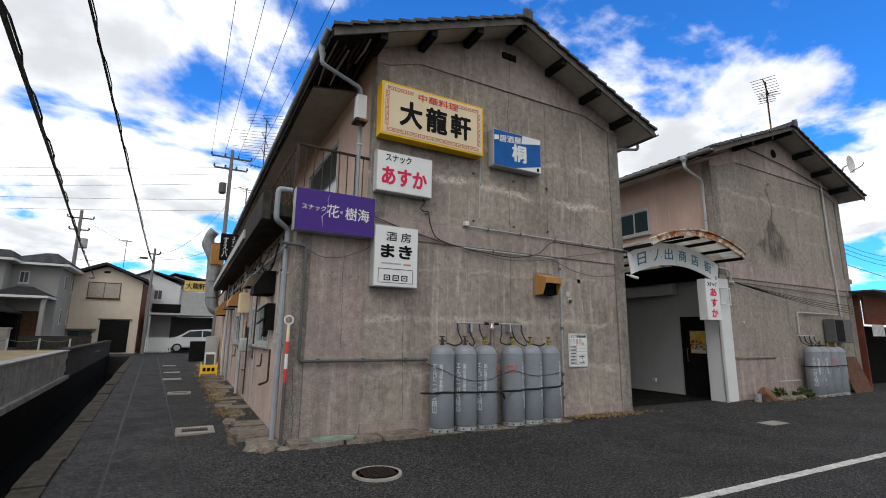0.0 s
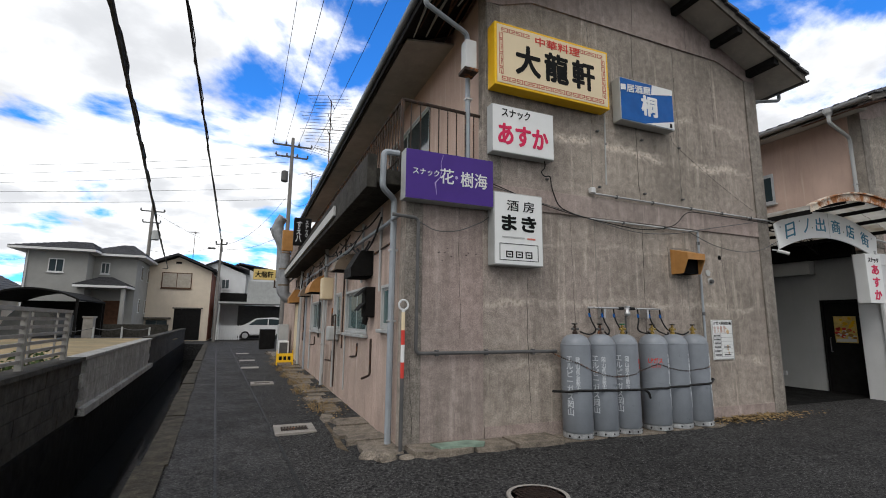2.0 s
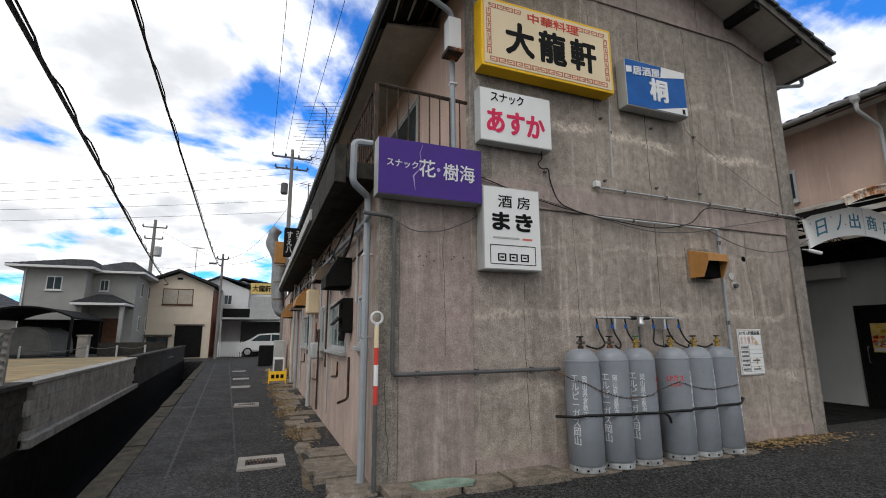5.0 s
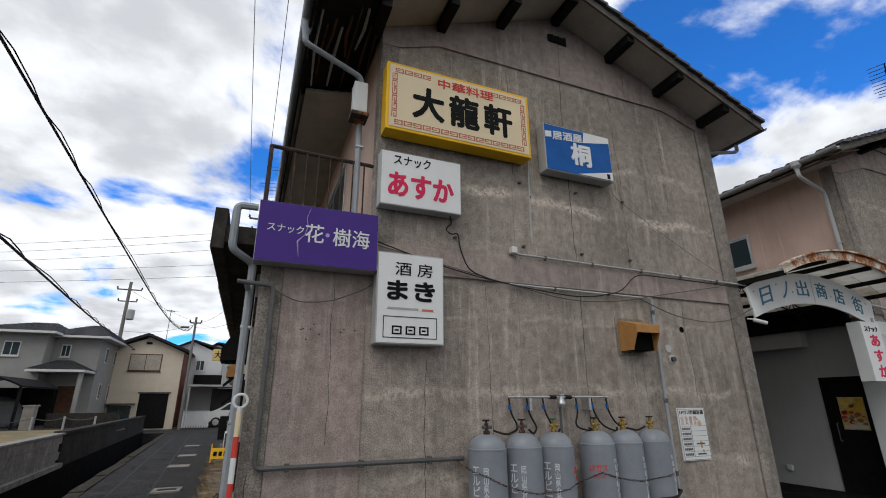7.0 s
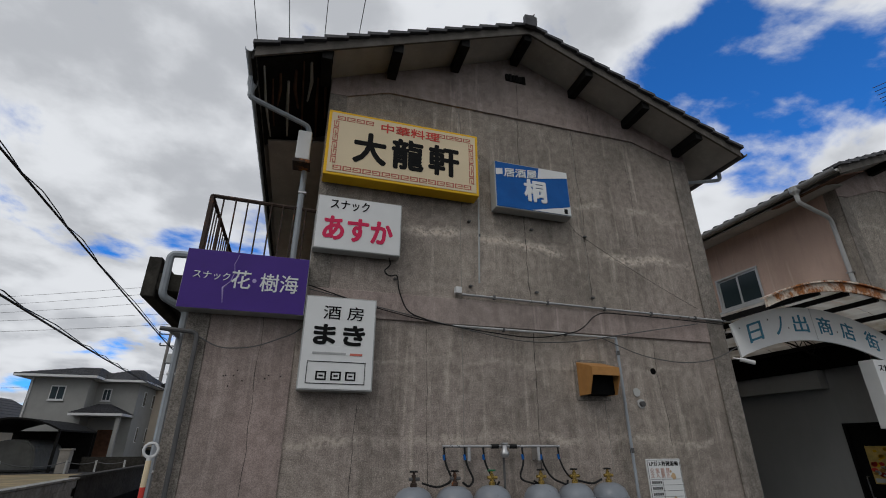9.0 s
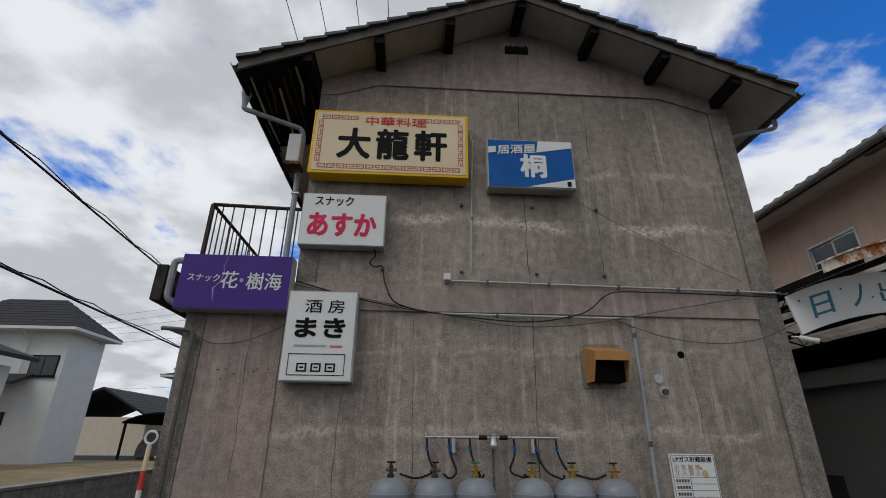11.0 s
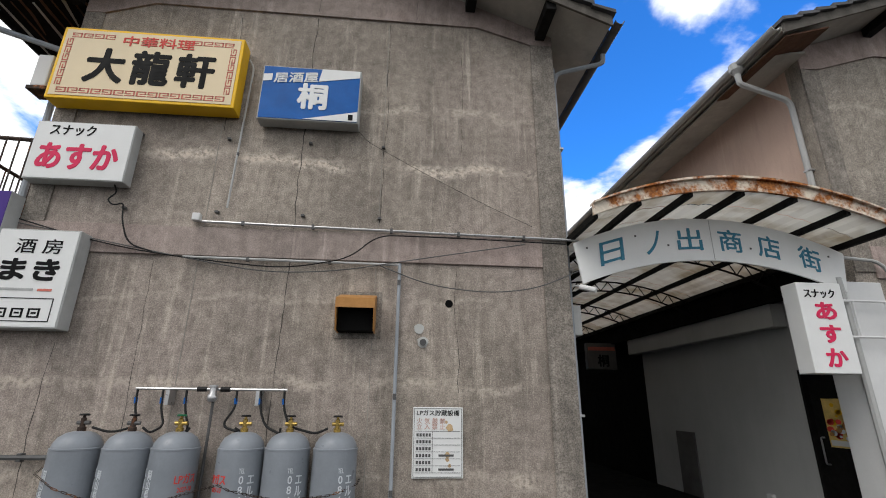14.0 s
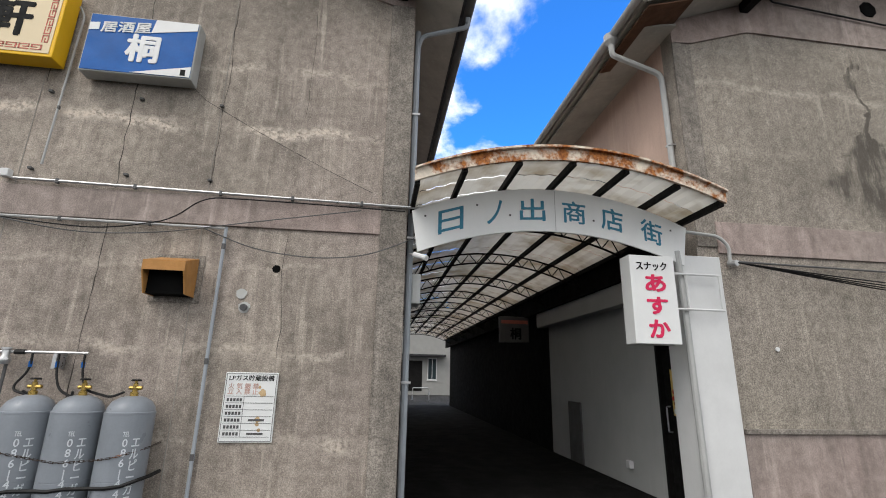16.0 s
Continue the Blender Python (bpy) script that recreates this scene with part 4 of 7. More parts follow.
for i, x in enumerate(TX):
    gas_cylinder(x, 6.325, .12, i, "gas cylinders on the gable")
m = thing("gas_manifold", (4.39, 6.45, 1.7), "steel gas manifold rail with regulator and black hoses", "gas manifold")
part("rail", tube(B(), [(3.74, 6.43, 1.705), (5.04, 6.43, 1.705)], .013, 8), STEEL, m)
part("bracket", box(B(), 4.0, 6.42, 1.57, 4.03, 6.547, 1.72), STEEL, m)
part("bracket", box(B(), 4.77, 6.42, 1.57, 4.80, 6.547, 1.72), STEEL, m)
part("coupling", tube(B(), [(4.26, 6.43, 1.705), (4.34, 6.43, 1.705)], .022, 8), CABLE, m)
part("coupling", tube(B(), [(4.46, 6.43, 1.705), (4.54, 6.43, 1.705)], .022, 8), CABLE, m)
bm = lathe(B(), [(.03, 1.60), (.045, 1.62), (.045, 1.65), (.03, 1.67), (.03, 1.72), (.04, 1.725), (.04, 1.74)], 4.40, 6.42, 12)
part("regulator", bm, STEEL, m, smooth=True)
part("gas_pipe", tube(B(), [(4.40, 6.45, 1.60), (4.40, 6.45, .35), (4.40, 6.53, .3)], .013, 8), PIPE_D, m)
for hx, i in ((3.755, 0), (3.97, 1), (4.17, 2), (4.60, 3), (4.81, 4), (5.015, 5)):
    x = TX[i]
    zt = 1.43
    ho = part("hose", tube(B(), bend([(hx, 6.43, 1.70), (hx + .01, 6.42, 1.55), (hx + (.08 if i != 3 else -.08), 6.38, 1.40), ((hx + x) / 2 + .07, 6.33, 1.345), (x + .08 if i < 3 or i > 5 else x - .08, 6.325, zt - .04)], .12, 6), .0105, 6), CABLE, m, "black rubber hose", smooth=True)
    part("collar", tube(B(), [(hx, 6.43, 1.63), (hx + .005, 6.425, 1.58)], .015, 8), BLUE, ho)
FRONT = [(x + dx, 6.325 - .192 + (.03 if dx else 0)) for x in TX for dx in (-.1, 0, .1)]
solo("strap", tube(B(), [(3.12, 6.40, .66), (3.22, 6.2, .675)] + [(x, y, .69 - .03 * math.sin((x - 3.3) * 1.4) + .004 * math.sin(17 * x)) for x, y in FRONT] + [(5.71, 6.2, .73), (5.74, 6.35, .735), (5.74, 6.53, .74)], .016, 6), CABLE, "black webbing strap round the gas cylinders", "strap", smooth=True, at=(4.4, 6.13, .7))
solo("strap", tube(B(), bend([(4.34, 6.12, .66), (4.40, 6.11, .62), (4.42, 6.11, .55)], .03), [.016] * 6 + [.012], 6), CABLE, "loose hanging tail of the black strap", "strap", smooth=True, at=(4.4, 6.11, .6))
bm = B()
pts = [(3.16, 6.53, 1.14), (3.22, 6.22, 1.05)] + [(x, y - .004, (.83 + .2 * ((4.0 - x) / .7) ** 2 if x < 4.0 else .83 + .1 * ((x - 4.0) / .4) ** 2) if x < 4.45 else .87 + .12 * ((x - 5.2) / .6) ** 2) for x, y in FRONT] + [(5.72, 6.3, .96), (5.73, 6.53, .98)]
pts = [Vector(p) for p in pts]
acc = []
for a, b in zip(pts, pts[1:]):
    n = max(1, int((b - a).length / .03))
    acc += [a.lerp(b, k / n) for k in range(n)]
for k, (a, b) in enumerate(zip(acc, acc[1:])):
    d = (b - a).normalized()
    o = (Vector((0, 0, .006)) if k % 2 else d.cross(Vector((0, 0, 1))) * .006)
    tube(bm, [a - d * .004 + o, b + d * .004 + o], .0025, 4)
    tube(bm, [a - d * .004 - o, b + d * .004 - o], .0025, 4)
solo("chain", bm, IRON, "thin dark chain round the gas cylinders", "chain", at=(4.4, 6.13, .9))
for i, x in enumerate((14.25, 14.68, 15.1, 15.53)):
    gas_cylinder(x, 6.22, .10, (0, 1, 3, 4)[i], "gas cylinders on the neighbour building")
m = thing("gas_manifold", (14.6, 6.45, 1.6), "small steel gas manifold with hoses", "gas manifold")
part("rail", tube(B(), [(14.1, 6.45, 1.62), (15.0, 6.45, 1.62)], .014, 8), STEEL, m)
for hx in (14.2, 14.45, 14.7, 14.95):
    part("hose", tube(B(), bend([(hx, 6.44, 1.62), (hx, 6.42, 1.45), (hx + .12, 6.3, 1.36), (hx + .16, 6.22, 1.38)], .08), .011, 6), CABLE, m)
solo("strap", tube(B(), [(14.0, 6.4, .85), (14.06, 6.1, .85), (14.25, 6.02, .85), (15.53, 6.02, .86), (15.73, 6.1, .86), (15.76, 6.5, .86)], .014, 6), CABLE, "black strap round the gas cylinders", "strap", at=(14.8, 6.02, .85))

# ---------------- arcade over the passage ----------------
AX0, AX1 = 7.80, 10.94
AXM, AXH = (AX0 + AX1) / 2, (AX1 - AX0) / 2


def arc(x, base, rise):
    return base + rise * (1 - ((x - AXM) / AXH) ** 2)


def translucent(name, tone):
    m = bpy.data.materials.new(name)
    m.use_nodes = True
    nt = m.node_tree
    N, L = nt.nodes, nt.links
    bs = N["Principled BSDF"]
    n = N.new("ShaderNodeTexNoise")
    n.inputs["Scale"].default_value, n.inputs["Detail"].default_value = 3.0, 7
    g = N.new("ShaderNodeNewGeometry")
    oi = N.new("ShaderNodeObjectInfo")
    L.new(g.outputs["Position"], n.inputs["Vector"])
    r = N.new("ShaderNodeValToRGB")
    r.color_ramp.elements[0].color = (tone[0] * .55, tone[1] * .48, tone[2] * .38, 1)
    r.color_ramp.elements[1].color = (*tone, 1)
    r.color_ramp.elements[0].position, r.color_ramp.elements[1].position = .3, .62
    ad = N.new("ShaderNodeMath"); ad.operation = "MULTIPLY_ADD"; ad.inputs[1].default_value = .3
    sb = N.new("ShaderNodeMath"); sb.operation = "SUBTRACT"; sb.inputs[1].default_value = .12
    L.new(n.outputs["Fac"], sb.inputs[0])
    L.new(oi.outputs["Random"], ad.inputs[0]); L.new(sb.outputs[0], ad.inputs[2])
    L.new(ad.outputs[0], r.inputs[0])
    L.new(r.outputs[0], bs.inputs["Base Color"])
    bs.inputs["Roughness"].default_value = .6
    tr = N.new("ShaderNodeBsdfTranslucent")
    L.new(r.outputs[0], tr.inputs["Color"])
    mx = N.new("ShaderNodeMixShader"); mx.inputs[0].default_value = .5
    L.new(bs.outputs[0], mx.inputs[1]); L.new(tr.outputs[0], mx.inputs[2])
    L.new(mx.outputs[0], N["Material Output"].inputs["Surface"])
    return m


SHEET = translucent("old_plastic_sheet", (.62, .60, .545))
arcade = thing("arcade_canopy", (AXM, 6.0, 3.3), "arched arcade canopy of yellowed plastic sheets with rusty edge", "canopy")
NS = 24
xs = [AX0 + (AX1 - AX0) * i / NS for i in range(NS + 1)]
bm = B()
prism(bm, [(x, arc(x, 3.30, .33)) for x in xs] + [(x, arc(x, 3.41, .34)) for x in xs[::-1]], "y", 5.84, 5.87)
part("edge_beam", bm, RUSTY, arcade, "rusted white-painted edge beam")
part("edge_trim", prism(B(), [(x, arc(x, 3.412, .34)) for x in xs] + [(x, arc(x, 3.43, .345)) for x in xs[::-1]], "y", 5.80, 5.92), RUSTY, arcade)
# ribs along the passage
RIBX = [AX0 + .03, 8.28, 8.82, 9.37, 9.92, 10.46, AX1 - .03]
for x in RIBX:
    z = arc(x, 3.30, .33)
    part("rib", box(B(), x - .022, 5.875, z - .035, x + .022, END, z + .03), BLACK, arcade)
# sheets between ribs, in lengths
rng = random.Random(7)
for a, b in zip(RIBX, RIBX[1:]):
    yy = 5.88
    while yy < END - .1:
        ln = .42 if yy < 8 else .9
        bm = B()
        nx = 6
        grid = []
        for j, yv in enumerate((yy + .004, yy + ln - .004)):
            row = []
            for i in range(nx + 1):
                xx = a + .0 + (b - a) * i / nx
                row.append(bm.verts.new((xx, yv, arc(xx, 3.34, .33) + .012 * math.sin(i * math.pi) + (.010 if i % 2 else -.004) + .004 * j)))
            grid.append(row)
        for i in range(nx):
            bm.faces.new((grid[0][i], grid[0][i + 1], grid[1][i + 1], grid[1][i]))
        part("roof_sheet", bm, SHEET, arcade)
        yy += ln
for yv in [7.5 + 1.85 * k for k in range(10)]:
    bm = B()
    lo = [(x, yv, arc(x, 3.02, .40)) for x in xs]
    hi = [(x, yv, arc(x, 3.24, .34)) for x in xs]
    tube(bm, lo, .014, 6); tube(bm, hi, .014, 6)
    for i in range(0, NS, 2):
        tube(bm, [lo[i], hi[i + 1]], .008, 5); tube(bm, [hi[i + 1], lo[i + 2]], .008, 5)
    part("arched_truss", bm, BLACK, arcade, "thin arched lattice truss")
# curved name board
nb_sign = thing("arcade_sign", (AXM, 6.45, 2.9), "curved white arcade name board with worn teal letters", "sign")
bm = B()
x2 = [7.82 + (10.90 - 7.82) * i / NS for i in range(NS + 1)]
top = lambda x: 3.225 + .345 * (1 - ((x - 9.36) / 1.54) ** 2)
bot = lambda x: 2.775 + .315 * (1 - ((x - 9.36) / 1.50) ** 2)
prism(bm, [(x, bot(x)) for x in [7.89 + (10.83 - 7.89) * i / NS for i in range(NS + 1)]] + [(x, top(x)) for x in x2[::-1]], "y", 6.45, 6.475)
part("board", bm, SIGNWHITE, nb_sign)
part("seam", box(B(), 9.372, 6.447, 3.10, 9.378, 6.451, 3.56), SIGNGREY, nb_sign)
for ch, xa, xb in (("日", 8.10, 8.36), ("ノ", 8.62, 8.78), ("出", 8.98, 9.26), ("商", 9.46, 9.72), ("店", 9.90, 10.15), ("街", 10.36, 10.60)):
    xm = (xa + xb) / 2
    zc = (top(xm) + bot(xm)) / 2
    sl = -2 * .33 * (xm - 9.36) / 1.54 ** 2
    lettering("letter", ch, xa, xb, zc - .125, zc + .125, 6.45, TEAL, nb_sign, .012, slope=sl)
bm = B()
for xx, dz in ((8.86, -.06), (9.8, -.07), (8.5, .1), (10.7, .1), (7.95, .12)):
    box(bm, xx, 6.446, (top(xx) + bot(xx)) / 2 + dz, xx + .02, 6.451, (top(xx) + bot(xx)) / 2 + dz + .02)
part("bolt", bm, PIPE_D, nb_sign)
# closed back parts above the passage
sh = thing("snack_sign", (10.4, 6.42, 1.9), "white projecting light box sign with crimson letters on a steel bracket", "sign")
part("casing", box(B(), 10.10, 6.30, 1.92, 10.60, 6.50, 2.84, .008), SIGNWHITE, sh)
lettering("top_letters", "スナック", 10.17, 10.51, 2.68, 2.77, 6.298, INK, sh, .014)
for k, ch in enumerate("あすか"):
    lettering("main_letter", ch, 10.26, 10.475, 2.46 - k * .235, 2.63 - k * .235, 6.298, CRIMSON, sh, .04)
bm = B()
for z in (2.68, 2.30):
    tube(bm, [(10.60, 6.40, z), (11.20, 6.40, z)], .014, 6)
tube(bm, [(11.18, 6.40, 2.30), (11.18, 6.40, 2.68)], .012, 6)
tube(bm, [(10.80, 6.40, 2.30), (10.80, 6.40, 2.68)], .012, 6)
part("bracket", bm, WHITE_PAINT, sh)
conduit("drain_pipe", [(10.76, 6.46, 2.95), (10.78, 6.46, 2.6), (10.80, 6.46, .02)], .035, PIPE_W, "pale drain pipe beside the white column", "drain pipes")
conduit("drain_pipe", [(7.83, 6.72, 5.65), (7.83, 6.72, .05)], .035, PIPE, "grey drain pipe at the passage corner", "drain pipes", clips=[(7.83, 6.72, z) for z in (1.5, 3.0, 4.5)])
conduit("conduit", [(10.72, 6.47, 3.2), (11.3, 6.47, 3.16), (11.42, 6.47, 3.05), (11.42, 6.49, 2.86)], .02, PIPE_W, "bent pale conduit beside the arcade sign", "conduits by the arcade", rad=.1)
t = thing("spotlight", (11.48, 6.45, 2.85), "small steel outdoor fitting on the wall", "light fitting")
part("body", tube(B(), [(11.45, 6.53, 2.86), (11.47, 6.44, 2.85)], [.05, .035], 10), STEEL, t)
t = thing("security_camera", (7.92, 6.42, 2.72), "small white security camera under the name board", "camera")
part("body", tube(B(), [(7.86, 6.47, 2.76), (7.98, 6.36, 2.70)], .028, 10), WHITE_PAINT, t)
part("mount", tube(B(), [(7.82, 6.53, 2.78), (7.88, 6.46, 2.76)], .012, 6), STEEL, t)
t = thing("alarm_box", (7.95, 6.9, 2.4), "grey metal box on the passage wall", "box")
part("casing", box(B(), 7.785, 6.75, 2.30, 7.96, 7.05, 2.62, .01), SIGNGREY, t)
# inside the passage
p = thing("poster", (11.19, 7.3, 1.3), "yellow and red menu poster on the black door", "poster")
part("sheet", box(B(), 11.216, 7.12, 1.15, 11.222, 7.52, 1.70), mat("poster_ochre", (.72, .52, .16), .5, var=.25, scale=7, bump=0), p)
rng = random.Random(3)
for k, (mm, n) in enumerate(((YELLOW, 16), (RED, 12), (WHITE_PAINT, 8), (BROWN, 8))):
    bm = B()
    for i in range(n):
        y, z, r = rng.uniform(7.16, 7.48), rng.uniform(1.24, 1.46 if k else 1.66), rng.uniform(.02, .05)
        prism(bm, [(y + r * math.cos(q * .785), z + r * .7 * math.sin(q * .785)) for q in range(8)], "x", 11.2155 - k * .0006, 11.216)
    part("print", bm, mm, p)
part("print", box(B(), 11.2125, 7.14, 1.17, 11.216, 7.50, 1.23), WHITE_PAINT, p)
t = thing("wall_light", (11.15, 8.6, .4), "small white outlet cover on the passage wall", "outlet")
part("cover", box(B(), 11.13, 8.55, .36, 11.198, 8.65, .46, .01), WHITE_PAINT, t)
t = thing("door_2", (11.19, 10.5, .1), "low grey service door in the white passage wall", "door", kind="structure")
part("door_leaf", box(B(), 11.17, 10.2, .12, 11.198, 10.75, 1.15, .004), PASSAGE_DIM, t)
t = thing("hanging_sign", (10.5, 12.2, 2.2), "white light box sign inside the passage, coloured grey for the shade", "sign")
part("casing", box(B(), 10.35, 12.6, 2.35, 11.05, 12.75, 2.95, .01), PASSAGE_DIM, t)
lettering("letter", "桐", 10.6, 10.85, 2.42, 2.68, 12.598, INK, t, .03)
part("dark_band", box(B(), 10.38, 12.595, 2.78, 11.02, 12.60, 2.86), RED_FADED, t)
part("stay", tube(B(), [(10.9, 12.68, 2.95), (10.9, 12.68, 3.3)], .012, 6), BLACK, t)
# pipes, gutter of the neighbour
def gutter(x, z, y0, y1, material, label):
    t = thing("gutter", (x, y0, z), label, "gutter", "eave gutters")
    bm = B()
    n = 8
    prof = [(x + .055 * math.cos(math.pi + math.pi * k / n), z + .055 * math.sin(math.pi + math.pi * k / n)) for k in range(n + 1)]
    prof += [(x + .047 * math.cos(2 * math.pi - math.pi * k / n), z + .047 * math.sin(2 * math.pi - math.pi * k / n)) for k in range(n + 1)]
    prism(bm, prof, "y", y0, y1)
    part("channel", bm, material, t, smooth=True)
    return t


g = gutter(10.36, 5.92, 6.02, 22, PIPE_W, "pale half-round eave gutter on the neighbour building")
part("hopper", lathe(B(), [(.035, 5.70), (.04, 5.78), (.085, 5.84), (.09, 5.93)], 10.36, 6.72, 12), PIPE_W, g)
conduit("downpipe", [(10.36, 6.72, 5.75), (10.36, 6.72, 5.64), (11.02, 6.72, 5.42), (11.03, 6.72, 3.4)], .036, PIPE_W, "pale downpipe on the pink side wall", "drain pipes", rad=.1, clips=[(11.03, 6.72, 4.4)])
gutter(8.41, 5.80, 6.0, 22, PIPE_D, "dark eave gutter over the passage")
conduit("downpipe", [(8.41, 6.5, 5.76), (8.41, 6.5, 5.62), (7.87, 6.70, 5.58), (7.83, 6.72, 5.4)], .03, PIPE, "grey downpipe elbow under the eave", "drain pipes", rad=.08)
g = gutter(1.37, 5.82, 6.0, 22, PIPE, "grey eave gutter over the alley")
part("hopper", lathe(B(), [(.03, 5.56), (.04, 5.62), (.06, 5.70), (.065, 5.80)], 1.38, 6.45, 12), PIPE, g)
conduit("downpipe", [(1.38, 6.45, 5.6), (1.38, 6.45, 5.5), (2.06, 6.68, 5.40), (2.09, 6.70, 5.30), (2.09, 6.70, 3.5)], .034, PIPE, "grey downpipe from the alley eave", "drain pipes", rad=.1, clips=[(2.09, 6.7, 4.45)])
t = thing("meter_box", (2.05, 6.66, 4.74), "white plastic meter box on the upper wall", "meter box")
part("casing", box(B(), 1.97, 6.50, 4.80, 2.13, 6.66, 5.20, .015), WHITE_PAINT, t)
part("base_plate", box(B(), 1.95, 6.49, 4.75, 2.15, 6.70, 4.796, .005), IRON, t)

# ---------------- balcony over the alley ----------------
bal = thing("balcony", (1.5, 7, 3.1), "concrete balcony with rusty iron railing over the alley", "balcony")
part("slab", box(B(), .80, 6.62, 3.12, 2.275, 20, 3.30, .01), CONCRETE_DARK, bal, "dark mottled concrete slab")
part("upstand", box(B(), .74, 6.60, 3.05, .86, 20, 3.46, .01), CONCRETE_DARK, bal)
part("fascia_strip", box(B(), .70, 8.7, 3.14, .738, 20, 3.30, .005), WHITE_WALL, bal, "whitewashed edge strip")
for y in (6.66, 9.2, 11.8, 14.4, 17.0, 19.6):
    part("post", box(B(), 1.15, y - .02, 3.30, 1.19, y + .02, 4.24), IRON, bal)
part("top_rail", tube(B(), [(1.17, 6.66, 4.25), (1.17, 19.6, 4.25)], .022, 6), IRON, bal)
part("top_rail", tube(B(), [(1.17, 6.66, 4.25), (2.28, 6.72, 4.25)], .022, 6), IRON, bal)
part("bottom_rail", tube(B(), [(1.17, 6.66, 3.50), (1.17, 19.6, 3.50)], .014, 6), IRON, bal)
b0 = part("baluster", tube(B(), [(1.17, 6.8, 3.34), (1.17, 6.8, 4.24)], .0085, 6), IRON, bal)
for i in range(1, 96):
    share("baluster", b0, (0, i * .135, 0), bal)
for i in range(8):
    part("baluster", tube(B(), [(1.29 + i * .125, 6.67, 3.34), (1.29 + i * .125, 6.67, 4.24)], .0085, 6), IRON, bal)
conduit("drain_pipe", [(1.12, 6.58, 3.50), (.93, 6.58, 3.50), (.93, 6.60, 3.06), (1.13, 6.78, 2.98), (1.13, 6.80, .12)], .038, PIPE, "blue-grey drain pipe looping round the balcony end", "drain pipes", rad=.06, clips=[(1.13, 6.8, z) for z in (2.35, 1.5)])
conduit("drain_pipe", [(1.12, 12.0, 3.1), (1.12, 12.0, .14)], .04, PIPE_W, "pale drain pipe on the alley wall", "drain pipes", clips=[(1.12, 12, 2.2), (1.12, 12, 1.0)])
conduit("drain_pipe", [(1.12, 17.2, 3.1), (1.12, 17.2, .14)], .04, PIPE_W, "pale drain pipe on the alley wall", "drain pipes")
conduit("drain_pipe", [(1.12, 15.6, 2.9), (1.12, 15.6, .14)], .03, PIPE, "thin drain pipe on the alley wall", "drain pipes")
conduit("conduit", [(1.195, 7.6, 3.08), (1.195, 7.6, 1.9)], .02, PIPE_W, "short white conduit on the alley wall", "conduits on the alley wall")
conduit("conduit", [(1.10, 6.5, 2.72), (1.12, 7.0, 2.72), (1.12, 17.5, 2.72)], .026, PIPE, "long dark pipe along the alley wall", "conduits on the alley wall")
conduit("conduit", [(1.197, 9.93, 2.9), (1.197, 9.93, .3)], .014, PIPE_W, "thin conduit on the alley wall", "conduits on the alley wall")
conduit("conduit", [(1.196, 8.0, 1.25), (1.196, 8.0, .75), (1.06, 7.9, .72)], .016, IRON, "rusty stub pipe below the window", "conduits on the alley wall")
conduit("conduit", [(1.197, 12.6, 1.2), (1.197, 12.6, .2)], .012, IRON, "thin rusty pipe on the alley wall", "conduits on the alley wall")
for i, (y, zz) in enumerate(((7.4, 2.95), (8.2, 2.92), (9.4, 2.98), (10.5, 2.94), (12.2, 2.98), (14.2, 2.95))):
    solo("cable", tube(B(), sag((1.12, y, zz), (1.06 + .04 * (i % 2), y + 1.6 + .5 * (i % 3), zz + .05), .12 + .05 * (i % 3), 10), .011, 5), CABLE, "slack black cable under the balcony", "cable", "cables under the balcony", at=(1.1, y, zz))


clut = random.Random(33)
for i in range(16):
    y = 7.2 + i * .75
    x_, z_ = 1.03 + clut.uniform(0, .1), clut.uniform(2.55, 3.0)
    solo("cable", tube(B(), sag((x_, y, z_), (1.12, y + clut.uniform(.6, 1.8), clut.uniform(2.5, 3.02)), clut.uniform(.05, .3), 10), clut.uniform(.008, .016), 5), CABLE, "slack black cable under the balcony", "cable", "cables under the balcony", at=(x_, y, z_))
for y, z0_, z1_, r_, m_ in ((8.72, 3.05, 2.1, .02, PIPE_W), (10.2, 3.05, 1.0, .016, IRON), (11.1, 2.6, .2, .022, PIPE_W), (13.3, 2.9, 1.1, .02, PIPE_D), (14.9, 3.0, .2, .025, PIPE_W), (16.2, 2.9, .2, .03, PIPE), (16.7, 2.6, .9, .02, IRON), (18.3, 3.0, .2, .03, PIPE_W)):
    conduit("conduit", [(1.215 - r_, y, z0_), (1.215 - r_, y + .02, z1_)], r_, m_, "upright service pipe on the alley wall", "conduits on the alley wall")
for y, z_, d_ in ((7.05, 2.5, .9), (8.9, .95, .5), (11.3, .7, .8), (14.0, .9, .9)):
    conduit("conduit", [(1.2, y, z_ + .2), (1.198, y + .02, z_), (1.198, y + d_, z_ - .04)], .013, IRON, "thin rusty branch pipe on the alley wall", "conduits on the alley wall")


